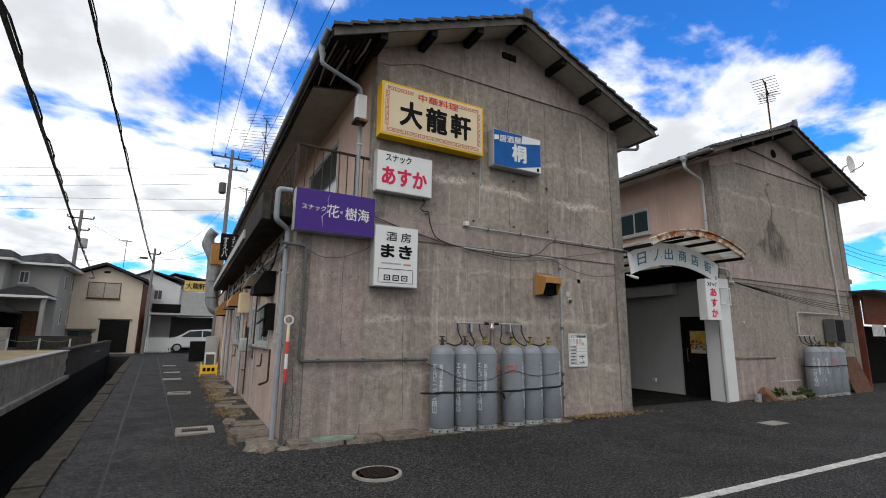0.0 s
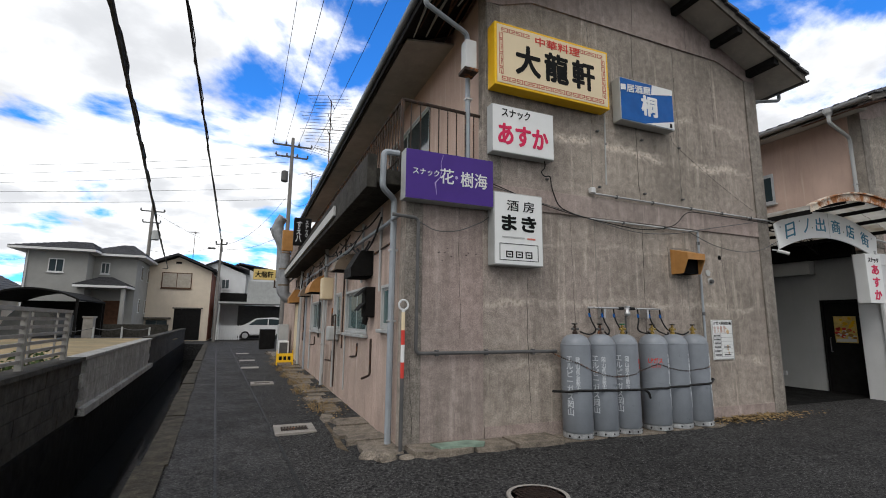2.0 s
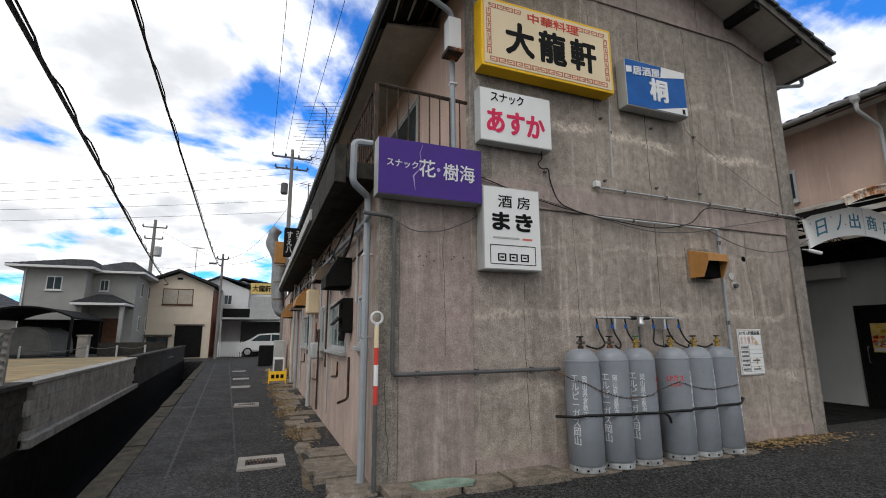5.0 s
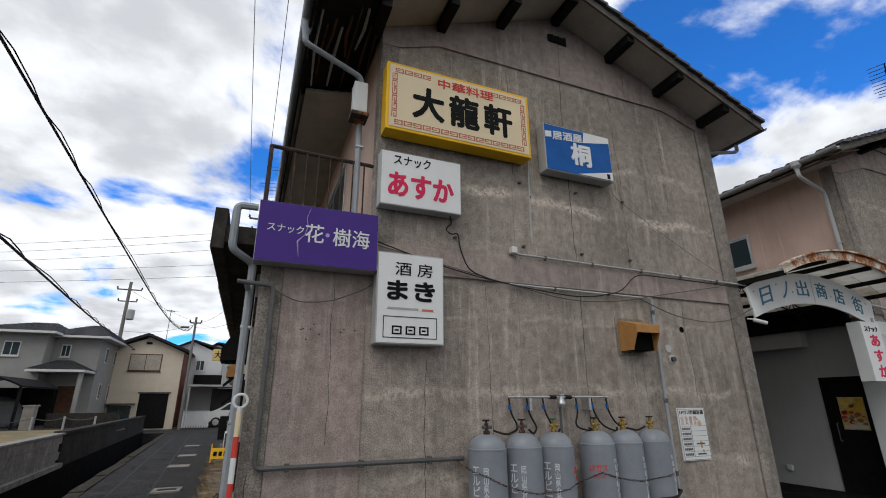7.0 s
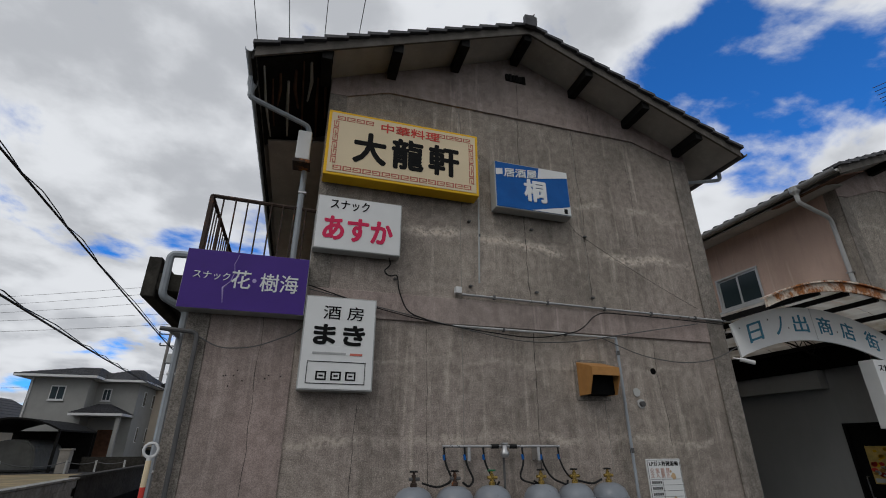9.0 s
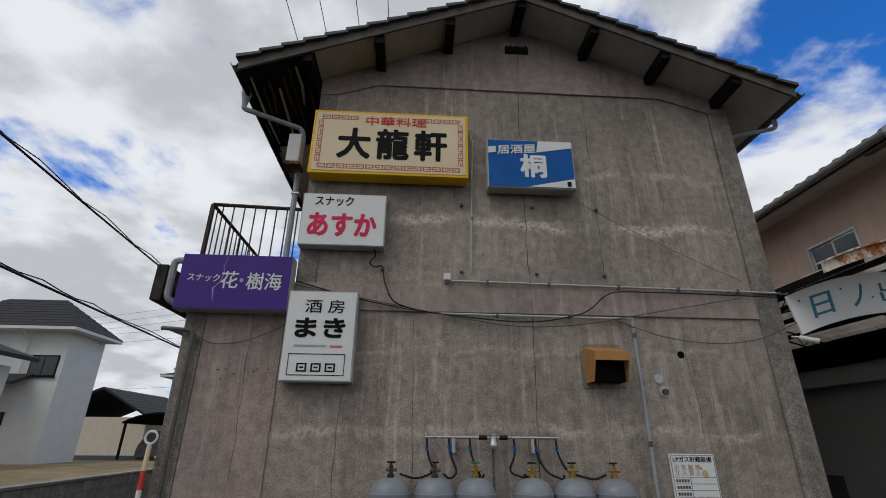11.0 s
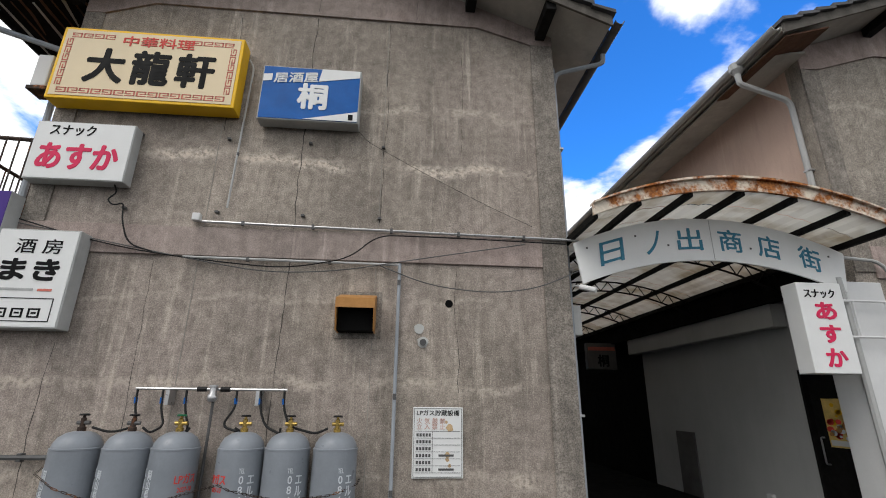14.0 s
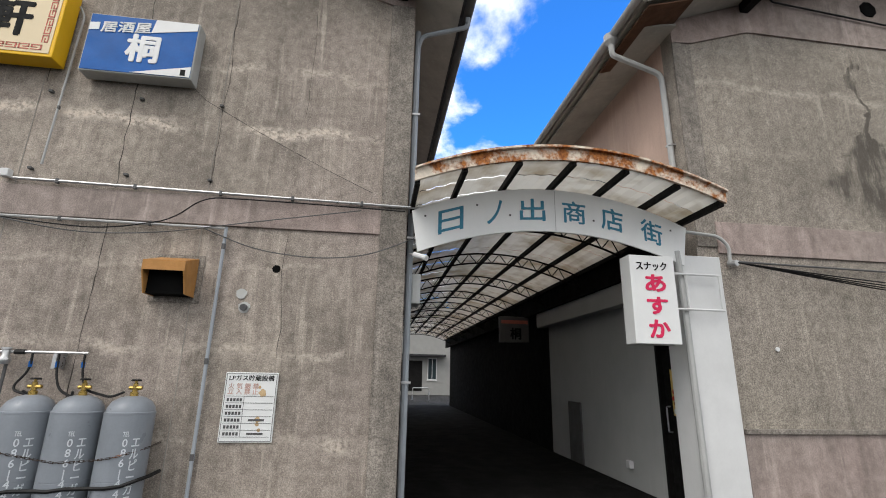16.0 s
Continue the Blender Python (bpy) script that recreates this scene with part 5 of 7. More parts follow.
def hood(y0, y1, z0, z1, material, label, rounded=False, out=.32):
    t = thing("exhaust_hood", (1.1, (y0 + y1) / 2, z0), label, "hood", "exhaust hoods on the alley wall")
    if rounded:
        prof = [(1.215, z1)] + [(1.205 - out * math.sin(k * math.pi / 12), z0 + (z1 - z0) * math.cos(k * math.pi / 12)) for k in range(1, 7)] + [(1.215, z0)]
    else:
        prof = [(1.215, z1), (1.205 - out * .55, z1), (1.205 - out, z0 + (z1 - z0) * .35), (1.205 - out, z0), (1.215, z0 + .03)]
    part("cowl", prism(B(), prof, "y", y0, y1), material, t)
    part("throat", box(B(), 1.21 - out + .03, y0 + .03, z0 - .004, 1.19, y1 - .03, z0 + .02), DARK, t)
    return t


hood(8.05, 8.55, 2.13, 2.52, BLACK, "greasy black exhaust hood over a window")
hood(9.45, 10.05, 2.38, 2.66, BROWN_D, "rounded brown exhaust hood", True)
hood(12.3, 13.2, 2.15, 2.55, BROWN, "tan rusted exhaust hood", True, .4)
hood(15.2, 15.8, 2.2, 2.5, BROWN_D, "rounded grey-brown exhaust hood", True)
hood(17.9, 18.6, 2.1, 2.55, BROWN, "tan exhaust hood on the alley wall", False, .4)
t = thing("exhaust_fan", (1.1, 7.98, 1.5), "grease-blackened exhaust fan on the alley wall", "fan")
part("housing", box(B(), 1.07, 7.88, 1.55, 1.225, 8.12, 1.98, .02), BLACK, t)
part("louvre", prism(B(), [(1.05, 1.95), (.96, 1.86), (.96, 1.84), (1.05, 1.92)], "y", 7.84, 8.12), BLACK, t)
part("louvre", prism(B(), [(1.05, 1.75), (.97, 1.66), (.97, 1.64), (1.05, 1.72)], "y", 7.84, 8.12), BLACK, t)
part("grease_cup", tube(B(), [(1.1, 7.95, 1.55), (1.08, 7.95, 1.45)], .04, 8), BLACK, t)
t = thing("gas_meter", (1.08, 10.75, 1.1), "pale grey gas meter with pipes", "meter")
part("casing", box(B(), 1.0, 10.6, 1.12, 1.22, 10.88, 1.40, .03), SIGNGREY, t)
part("pipe", tube(B(), bend([(1.1, 10.66, 1.4), (1.1, 10.66, 1.6), (1.1, 10.4, 1.62), (1.1, 10.4, .3)], .04), .014, 6), IRON, t)
part("pipe", tube(B(), bend([(1.1, 10.82, 1.4), (1.1, 10.82, 1.75)], .04), .014, 6), IRON, t)
t = thing("water_heater", (1.05, 11.9, 1.9), "beige wall-hung gas water heater", "water heater")
part("casing", box(B(), .98, 11.5, 1.95, 1.225, 11.85, 2.42, .03), CREAM, t)
part("pipe", tube(B(), bend([(1.1, 11.6, 1.95), (1.1, 11.6, 1.4), (1.1, 11.75, 1.3), (1.1, 11.75, .4)], .05), .018, 6), PIPE_W, t)
t = thing("air_conditioner", (.95, 21, .15), "beige outdoor air conditioner unit beside the wall", "air conditioner")
part("casing", box(B(), .72, 21.0, .18, 1.1, 21.85, 1.35, .02), SIGNGREY, t)
part("feet", box(B(), .75, 21.1, .1, 1.08, 21.75, .18), PIPE_D, t)
t = thing("air_conditioner", (.9, 20.3, .15), "small grey outdoor air conditioner unit", "air conditioner")
part("casing", box(B(), .70, 19.9, .15, 1.05, 20.6, .75, .02), SIGNWHITE, t)
part("grille", box(B(), .72, 19.892, .22, 1.0, 19.899, .7), PIPE_D, t)
# ventilation ducts rising over the eave
t = thing("ventilation_duct", (.7, 21, 2.0), "pair of large galvanised ventilation ducts rising along the wall", "duct")
DUCT = mat("dull_zinc", (.30, .31, .32), .5, metal=.4, var=.25, scale=5, bump=.1, streak=.3)
part("riser", tube(B(), bend([(1.15, 19.6, 2.3), (.75, 19.6, 2.35), (.72, 19.6, 3.0), (.70, 19.6, 4.1), (.45, 19.6, 4.6), (.38, 19.6, 5.1), (.55, 19.5, 5.35)], .25, 5), .19, 14), DUCT, t, smooth=True)
part("riser", tube(B(), bend([(1.15, 20.6, 2.4), (.70, 20.6, 2.5), (.62, 20.6, 3.4), (.60, 20.6, 4.5), (.30, 20.5, 5.0), (.45, 20.4, 5.3)], .25, 5), .17, 14), DUCT, t, smooth=True)
for z in (2.8, 3.4, 4.0):
    part("band", tube(B(), [(.71, 19.6, z - .03), (.71, 19.6, z + .03)], .205, 14), BROWN_D, t)
t = thing("hanging_sign", (.8, 15.3, 3.4), "black hanging bar sign with white letters", "sign")
part("casing", box(B(), .62, 15.2, 3.66, 1.10, 15.38, 4.46, .01), BLACK, t)
lettering("letters", "\n".join("すえ八"), .68, .84, 3.75, 4.35, 15.197, SIGNWHITE, t, .01)
lettering("letters", "\n".join("スナック"), .93, 1.02, 3.9, 4.38, 15.197, SIGNWHITE, t, .008)
t = thing("hanging_sign", (.7, 17.6, 3.7), "tan projecting lamp box on the balcony", "sign")
part("casing", box(B(), .45, 17.5, 3.8, .80, 17.7, 4.5, .02), BROWN, t)
# marker pole at the corner
mp_ = thing("marker_pole", (1.17, 6.44, .1), "red and white striped marker pole with a ring top", "marker pole")
for i, (a, b, mm) in enumerate(((.12, .88, PIPE_D), (.88, 1.05, RED), (1.05, 1.24, SIGNWHITE), (1.24, 1.40, RED), (1.40, 1.60, CREAM))):
    part("section", tube(B(), [(1.175, 6.45, a), (1.175, 6.45, b)], .022, 10), mm, mp_)
part("ring", tube(B(), [(1.175 + .055 * math.cos(k * math.pi / 8), 6.45, 1.68 + .055 * math.sin(k * math.pi / 8)) for k in range(17)], .012, 6), WHITE_PAINT, mp_)
part("neck", tube(B(), [(1.175, 6.45, 1.59), (1.175, 6.45, 1.635)], .02, 8), WHITE_PAINT, mp_)

# ---------------- ditch, kerb and retaining wall ----------------
def skew_box(bm, u0, u1, y0, y1, z0, z1):
    a, b = skew(y0), skew(y1)
    vs = [bm.verts.new(p) for z in (z0, z1) for p in ((u0 + a, y0, z), (u1 + a, y0, z), (u1 + b, y1, z), (u0 + b, y1, z))]
    for f in ((3, 2, 1, 0), (4, 5, 6, 7), (0, 1, 5, 4), (1, 2, 6, 5), (2, 3, 7, 6), (3, 0, 4, 7)):
        bm.faces.new([vs[i] for i in f])
    return bm


MOSS = mat("moss_stone", (.055, .048, .035), .95, mottle=.5, var=.45, scale=4, bump=.8, fine=40, speck=.4)
BLOCK = mat("concrete_block", (.34, .335, .315), .92, var=.22, scale=2.5, bump=.4, fine=50, streak=.5, mottle=.3, grit=.3)
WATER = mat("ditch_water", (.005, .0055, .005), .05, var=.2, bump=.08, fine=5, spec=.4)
kerb = thing("ditch_kerb", (-1.1, 8, 0), "rough mossy concrete kerb beside the ditch", "kerb", kind="structure")
rng = random.Random(11)
y = -11.0
while y < 34:
    ln = rng.uniform(.9, 1.6)
    o = rng.uniform(-.015, .02)
    part("kerb_stone", skew_box(B(), -1.31 + o, -1.06 + o, y, min(34.3, y + ln - .012), -.95, .055 + rng.uniform(-.015, .012)), MOSS, kerb)
    y += ln
rw = thing("retaining_wall", (-2.5, 8, 0), "concrete block retaining wall along the ditch, part pale and part blackened", "wall", kind="structure")
# near-black base puts the shade of the deep ditch into the footing
DITCH = mat("ditch_shade_concrete", (.007, .0065, .0055), .9, spec=.05, var=.5, scale=3, bump=.5, fine=40, streak=.5, mottle=.5)
part("footing", skew_box(B(), -2.75, -2.36, -11, 34.3, -1.0, .13), DITCH, rw, "concrete footing coloured near black for the shade in the ditch")
part("ledge", skew_box(B(), -2.74, -2.30, 9.7, 17.6, .13, .24), BLOCK, rw)
part("core", skew_box(B(), -2.60, -2.47, -11, 34.3, .13, .90), CONCRETE_DARK, rw)
def block_run(y0, y1, material, u):
    n = int((y1 - y0) / .42)
    for r in range(4):
        for i in range(n):
            a = y0 + i * .42 + (.21 if r % 2 else 0)
            b = min(a + .408, y1)
            if b - a < .1:
                continue
            part("block", skew_box(B(), u - .13, u + rng.uniform(-.003, .003), a, b, .14 + r * .19, .14 + r * .19 + .183), material, rw)
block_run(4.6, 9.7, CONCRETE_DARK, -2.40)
block_run(9.7, 17.6, BLOCK, -2.385)
part("coping", skew_box(B(), -2.64, -2.36, -11, 9.7, .905, .955), CONCRETE_DARK, rw)
part("coping", skew_box(B(), -2.62, -2.37, 9.7, 17.6, .905, .95), BLOCK, rw)
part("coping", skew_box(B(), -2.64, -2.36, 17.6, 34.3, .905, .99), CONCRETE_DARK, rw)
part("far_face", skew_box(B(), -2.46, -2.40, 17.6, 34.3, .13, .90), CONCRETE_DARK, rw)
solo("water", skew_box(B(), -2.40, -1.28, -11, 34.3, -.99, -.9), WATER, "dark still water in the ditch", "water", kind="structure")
# fence on the wall
fe = thing("fence", (-2.5, 7, .95), "weathered grey aluminium slat fence on the retaining wall", "fence")
FENCE = mat("grey_fence", (.26, .25, .23), .6, var=.15, scale=4, bump=.05, streak=.2)
for y in (1.2, 2.8, 4.4, 6.0, 7.6, 9.15):
    part("post", skew_box(B(), -2.535, -2.475, y - .03, y + .03, .95, 1.60), FENCE, fe)
part("top_rail", skew_box(B(), -2.54, -2.47, 1.2, 9.2, 1.565, 1.605), FENCE, fe)
for k in range(6):
    part("slat", skew_box(B(), -2.52, -2.495, 1.2, 9.15, 1.03 + k * .088, 1.065 + k * .088), FENCE, fe)
for i in range(9):
    part("upright", skew_box(B(), -2.545, -2.525, 1.6 + i * .9, 1.625 + i * .9, 1.0, 1.57), FENCE, fe)
# lot behind
DRY = mat("dry_grass_ground", (.30, .225, .12), .95, var=.3, scale=1.5, bump=.5, fine=50, tint=(.2, .17, .1))
LEAF = mat("shrub_leaf", (.055, .085, .025), .7, var=.4, scale=9, bump=0)
solo("lot", box(B(), -30, 4, .60, -3.45, 27, .64), DRY, "dry yellow grass lot behind the wall", "ground", kind="structure")
def shrub(x, y, z, w, h, n, seed, mm=None, name="shrub", label="low green shrub behind the fence"):
    r = random.Random(seed)
    t = thing(name, (x, y, z), label, "shrub", "shrubs behind the fence")
    bm = B()
    for i in range(6):
        a = r.uniform(0, 6.28)
        tube(bm, [(x, y, z), (x + .3 * w * math.cos(a), y + .3 * w * math.sin(a), z + h * .7)], [.012, .004], 4)
    part("stems", bm, TIMBER_RED, t)
    bm = B()
    for i in range(n):
        a, q = r.uniform(0, 6.28), r.random() ** .5
        p = Vector((x + w * q * math.cos(a), y + w * q * math.sin(a), z + h * r.uniform(.1, 1) * (1 - .5 * q * q)))
        d = Vector((r.uniform(-1, 1), r.uniform(-1, 1), r.uniform(-.2, 1))).normalized()
        e = d.cross(Vector((r.uniform(-1, 1), r.uniform(-1, 1), .3))).normalized()
        s_ = r.uniform(.03, .06)
        v = [bm.verts.new(p + c) for c in (-d * s_, e * s_ * .45, d * s_, -e * s_ * .45)]
        bm.faces.new(v)
    part("leaves", bm, mm or LEAF, t)
for i, (u, y, w, h) in enumerate(((-3.0, 4.5, .4, .5), (-3.05, 5.6, .45, .55), (-3.0, 6.8, .4, .45), (-3.1, 8.0, .5, .5), (-2.95, 9.6, .35, .5), (-3.3, 7.3, .5, .6), (-3.4, 5.0, .5, .6))):
    shrub(u + skew(y), y, .62, w, h, 260, i)

# ---------------- ground fittings ----------------
mh = thing("manhole", (1.93, 4.98, .03), "round rusty manhole cover in a pale concrete ring", "manhole cover")
z = ground_z(1.93, 4.98) + .014
part("ring", lathe(B(), [(.228, z - .03), (.27, z - .03), (.265, z + .004), (.232, z + .004)], 1.93, 4.98, 32), CONCRETE, mh)
z += .006
bm = lathe(B(), [(.231, z - .014), (.229, z - .002)], 1.93, 4.98, 32)
for i in range(-5, 6):
    for j in range(-5, 6):
        if i * i + j * j < 26:
            box(bm, 1.93 + i * .04 - .013, 4.98 + j * .04 - .013, z, 1.93 + i * .04 + .013, 4.98 + j * .04 + .013, z + .004)
part("cover", bm, mat("rusty_cast_iron", (.034, .021, .016), .8, metal=.0, var=.35, scale=12, bump=.2), mh)


def drain(x, y, w, l):
    z = .055
    t = thing("drain_cover", (x, y, z), "pale concrete drain slab with an iron grating in the alley", "drain cover", "drain covers")
    bm = B()
    for q in ((x - w / 2, y - l / 2, x + w / 2, y - l / 4), (x - w / 2, y + l / 4, x + w / 2, y + l / 2), (x - w / 2, y - l / 4, x - w * .34, y + l / 4), (x + w * .34, y - l / 4, x + w / 2, y + l / 4)):
        box(bm, q[0], q[1], z - .03, q[2], q[3], z + .004)
    part("slab", bm, CONCRETE, t)
    for i in range(9):
        xx = x - w * .34 + w * .68 * (i + .5) / 9
        part("bar", box(B(), xx - .008, y - l / 4, z - .02, xx + .008, y + l / 4, z), IRON, t)


drain(.25, 8.27, .52, .56)
drain(-.02, 13.4, .5, .5)
for x, y in ((-.27, 17.6), (-.35, 20.5), (-.55, 24.5)):
    t = thing("drain_cover", (x, y, .03), "pale concrete drain slab in the alley", "drain cover", "drain covers")
    part("slab", box(B(), x - .26, y - .28, 0, x + .26, y + .28, .038, .004), CONCRETE, t)
solo("white_plate", box(B(), 9.1, 4.7, .03, 9.65, 5.0, ground_z(9.3, 4.85) + .006), CONCRETE, "pale concrete plate set in the asphalt", "plate", at=(9.3, 4.8, .05))
# joints in the alley surface
for u, a, b, w in ((-.63, -2, 33, .028), (.06, -1, 33, .03)):
    bm = B()
    y = a
    while y < b:
        skew_box(bm, u + rng.uniform(-.006, .006), u + w, y, y + 1.0, .0, .034)
        y += 1.0
    solo("road_joint", bm, CABLE, "dark joint line in the alley asphalt", "road joint", kind="structure", at=(0, 5, 0))
for y in (7.2, 11.0, 17.0):
    solo("road_joint", skew_box(B(), -1.05, -.6 if y != 11 else .05, y, y + .015, 0, .034), CABLE, "dark joint line in the alley asphalt", "road joint", kind="structure", at=(-.8, y, 0))
patch = B(); skew_box(patch, -1.05, -.63, -3, 33, 0, .033)
solo("road_strip", patch, ASPHALT_OLD, "older pale asphalt strip along the ditch", "road", kind="structure")
solo("road_strip", skew_box(B(), -.61, .055, -3, 33, 0, .0335), ASPHALT_OLD, "patched asphalt strip in the alley", "road", kind="structure")
# parking line
bm = B()
rng = random.Random(8)
x = 3.2
while x < 22:
    ln = rng.uniform(.25, .6)
    yc2 = 3.0 - .017 * (x - 4)
    box(bm, x, yc2 - .055 + rng.uniform(-.006, .006), .0, x + ln, yc2 + .055 + rng.uniform(-.006, .006), .034)
    x += ln + (.015 if rng.random() < .3 else .0)
solo("parking_line", bm, mat("worn_road_paint", (.55, .54, .51), .8, var=.3, scale=14, bump=.4, fine=110, speck=.6), "worn white painted parking line", "road marking", kind="structure")
# kerb slabs along the wall, cracked and uneven
EARTH = mat("brown_earth", (.13, .10, .065), .95, var=.45, scale=5, bump=.8, fine=40, mottle=.5, tint=(.07, .058, .042))
solo("earth_strip", prism(B(), [(1.21, 6.5), (1.21, 25.5)] + [(.70 - .014 * (y - 7) + .07 * math.sin(y * 2.3) + .04 * math.sin(y * 5.1), y) for y in [25.5 - .4 * k for k in range(48)]], "z", 0, .062), EARTH, "trodden brown earth along the alley wall", "earth", kind="structure")
ks = thing("kerb_slabs", (1.0, 9, .1), "cracked uneven concrete slabs along the alley wall", "kerb", kind="structure")
rng = random.Random(5)
y = 6.42
while y < 24:
    ln = rng.uniform(.35, .8)
    xo = .76 - .014 * (y - 7) + rng.uniform(-.07, .05)
    zt = .10 + rng.uniform(-.025, .03)
    pts = [(1.205, y), (1.205, y + ln - .02), (xo + rng.uniform(-.05, .05), y + ln - .03), (xo + rng.uniform(-.05, .03), y + ln * .5), (xo + rng.uniform(-.04, .06), y + .01)]
    bm = prism(B(), pts, "z", -.02, zt)
    part("slab", bm, SLAB, ks)
    y += ln
x = 1.25
while x < 5.6:
    ln = rng.uniform(.5, .95)
    part("slab", prism(B(), [(x, YF - .026), (x + ln - .02, YF - .026), (x + ln - .03, 6.16 + rng.uniform(-.05, .05)), (x + ln * .5, 6.14 + rng.uniform(-.04, .04)), (x + .01, 6.2 + rng.uniform(-.05, .05))], "z", 0, .15 + rng.uniform(-.01, .02) if x + ln < 3.3 else .118), SLAB, ks)
    x += ln
for i, (sx, sy, r) in enumerate(((1.0, 6.36, .13), (1.2, 6.27, .1), (.86, 6.52, .12), (1.42, 6.2, .09))):
    bm = B()
    bmesh.ops.create_icosphere(bm, subdivisions=2, radius=r)
    for v in bm.verts:
        v.co = v.co * (1 + .25 * noise.noise(v.co * 9 + Vector((i, 0, 0))))
        v.co.z *= .6
        v.co += Vector((sx, sy, .08))
    part("edge_stone", bm, SLAB, ks)
solo("green_paint", prism(B(), [(1.55, 6.22), (2.05, 6.20), (2.12, 6.3), (1.95, 6.42), (1.5, 6.4)], "z", .15, .178), mat("worn_green", (.22, .30, .24), .9, var=.3, scale=8, bump=.3), "worn pale green paint on a slab", "paint", kind="structure")
# litter of leaves
def litter(name, n, xr, yr, seed, tone, label, zf):
    r = random.Random(seed)
    bm = B()
    for i in range(n):
        x = r.gauss((xr[0] + xr[1]) / 2, (xr[1] - xr[0]) / 4); y = r.gauss((yr[0] + yr[1]) / 2, (yr[1] - yr[0]) / 4)
        z = zf(x, y) + r.uniform(.004, .03)
        a = r.uniform(0, 6.28); s_ = r.uniform(.012, .035); h = r.uniform(-.01, .015)
        c, k = math.cos(a) * s_, math.sin(a) * s_
        bm.faces.new([bm.verts.new(p) for p in ((x - c, y - k, z), (x + k * .45, y - c * .45, z + h), (x + c, y + k, z), (x - k * .45, y + c * .45, z - h * .3))])
    solo(name, bm, tone, label, "leaves", kind="stuff")
STRAW = mat("dry_leaf", (.30, .21, .10), .9, var=.45, scale=20, bump=0)
litter("leaf_litter", 900, (5.6, 7.9), (6.15, 6.6), 1, STRAW, "dry leaves gathered by the wall", ground_z)
litter("leaf_litter", 500, (11.4, 14.6), (5.9, 6.6), 2, STRAW, "dry leaves by the neighbour wall", ground_z)
for k in range(6):
    litter("dry_weeds", 260, (.55 - .02 * k, 1.15), (8.5 + k * 2.2, 10.6 + k * 2.2), 10 + k, STRAW, "dry weeds on the broken slabs", lambda x, y: .10)

# ---------------- by the neighbour wall ----------------
bm = B()
bmesh.ops.create_icosphere(bm, subdivisions=3, radius=.2)
for v in bm.verts:
    v.co *= 1 + .45 * noise.noise(v.co * 5)
    v.co = Vector((v.co.x * 1.05 + 12.0, v.co.y * .8 + 6.25, max(v.co.z * 1.0 + .22, .08)))
solo("rock", bm, mat("red_brown_rock", (.19, .10, .06), .85, var=.4, scale=6, bump=.6, fine=30), "red-brown garden rock by the wall", "rock", at=(12, 6.25, .1))
for i, (x, r) in enumerate(((12.5, .1), (12.75, .13), (13.0, .09), (13.3, .11), (12.3, .07))):
    bm = B()
    bmesh.ops.create_icosphere(bm, subdivisions=2, radius=r)
    for v in bm.verts:
        v.co *= 1 + .3 * noise.noise(v.co * 9 + Vector((i, 2, 0)))
        v.co = Vector((v.co.x + x, v.co.y + 6.15, v.co.z * .6 + .14))
    solo("stone", bm, SLAB, "small edging stone by the wall", "stone", "edging stones", at=(x, 6.15, .1))
shrub(12.75, 6.35, .1, .16, .3, 150, 31, label="small green tuft by the wall")
shrub(13.55, 6.2, .1, .22, .28, 200, 32, label="small green tuft by the wall")
t = thing("tin_can", (11.62, 6.3, .1), "old tin can beside the white column", "can")
part("body", lathe(B(), [(.07, .1), (.075, .11), (.075, .28), (.065, .285), (.065, .2)], 11.6, 6.25, 14), STEEL, t)
conduit("conduit", [(14.36, 6.5, 1.65), (14.36, 6.5, 2.24), (16.6, 6.5, 2.24)], .02, PIPE_W, "white pipe on the neighbour wall", "conduits on the neighbour wall")
conduit("conduit", [(16.72, 6.5, 6.5), (16.75, 6.5, 4.0), (16.85, 6.5, 2.2)], .03, PIPE_W, "pale downpipe on the neighbour gable", "conduits on the neighbour wall")
conduit("conduit", [(11.5, 6.5, 2.88), (17.7, 6.5, 2.80)], .012, PIPE_D, "dark cable line on the neighbour gable", "conduits on the neighbour wall")
conduit("conduit", [(12.6, 6.49, 6.95), (12.62, 6.49, 6.6), (14.8, 6.49, 6.42), (17.3, 6.49, 6.05)], .012, CABLE, "black cable under the neighbour gable", "conduits on the neighbour wall")
conduit("conduit", [(12.9, 6.4, .5), (13.9, 6.4, .5)], .014, PIPE_W, "low white pipe by the wall", "conduits on the neighbour wall")
t = thing("meter_cabinet", (16.2, 6.4, 1.4), "dark steel meter cabinet on the neighbour wall", "cabinet")
part("casing", box(B(), 15.75, 6.25, 1.45, 16.75, 6.52, 2.1, .015), PIPE_D, t)
part("door", box(B(), 15.78, 6.238, 1.48, 16.25, 6.249, 2.07, .004), BLACK, t)
d = thing("satellite_dish", (17.05, 6.0, 6.6), "white satellite dish on the roof edge", "satellite dish")
bm = B()
rings = []
for k in range(5):
    r = .06 + .05 * k * 1.1
    rings.append([bm.verts.new((17.05 + r * math.cos(q * math.pi / 10), 5.85 - .6 * r * r, 6.72 + r * math.sin(q * math.pi / 10))) for q in range(20)])
for a, b in zip(rings, rings[1:]):
    for q in range(20):
        bm.faces.new((a[q], a[(q + 1) % 20], b[(q + 1) % 20], b[q]))
bm.faces.new(rings[0])
part("reflector", bm, WHITE_PAINT, d, smooth=True)
part("arm", tube(B(), [(17.05, 5.85, 6.48), (17.05, 5.55, 6.6), (17.05, 5.5, 6.68)], .012, 6), PIPE_D, d)
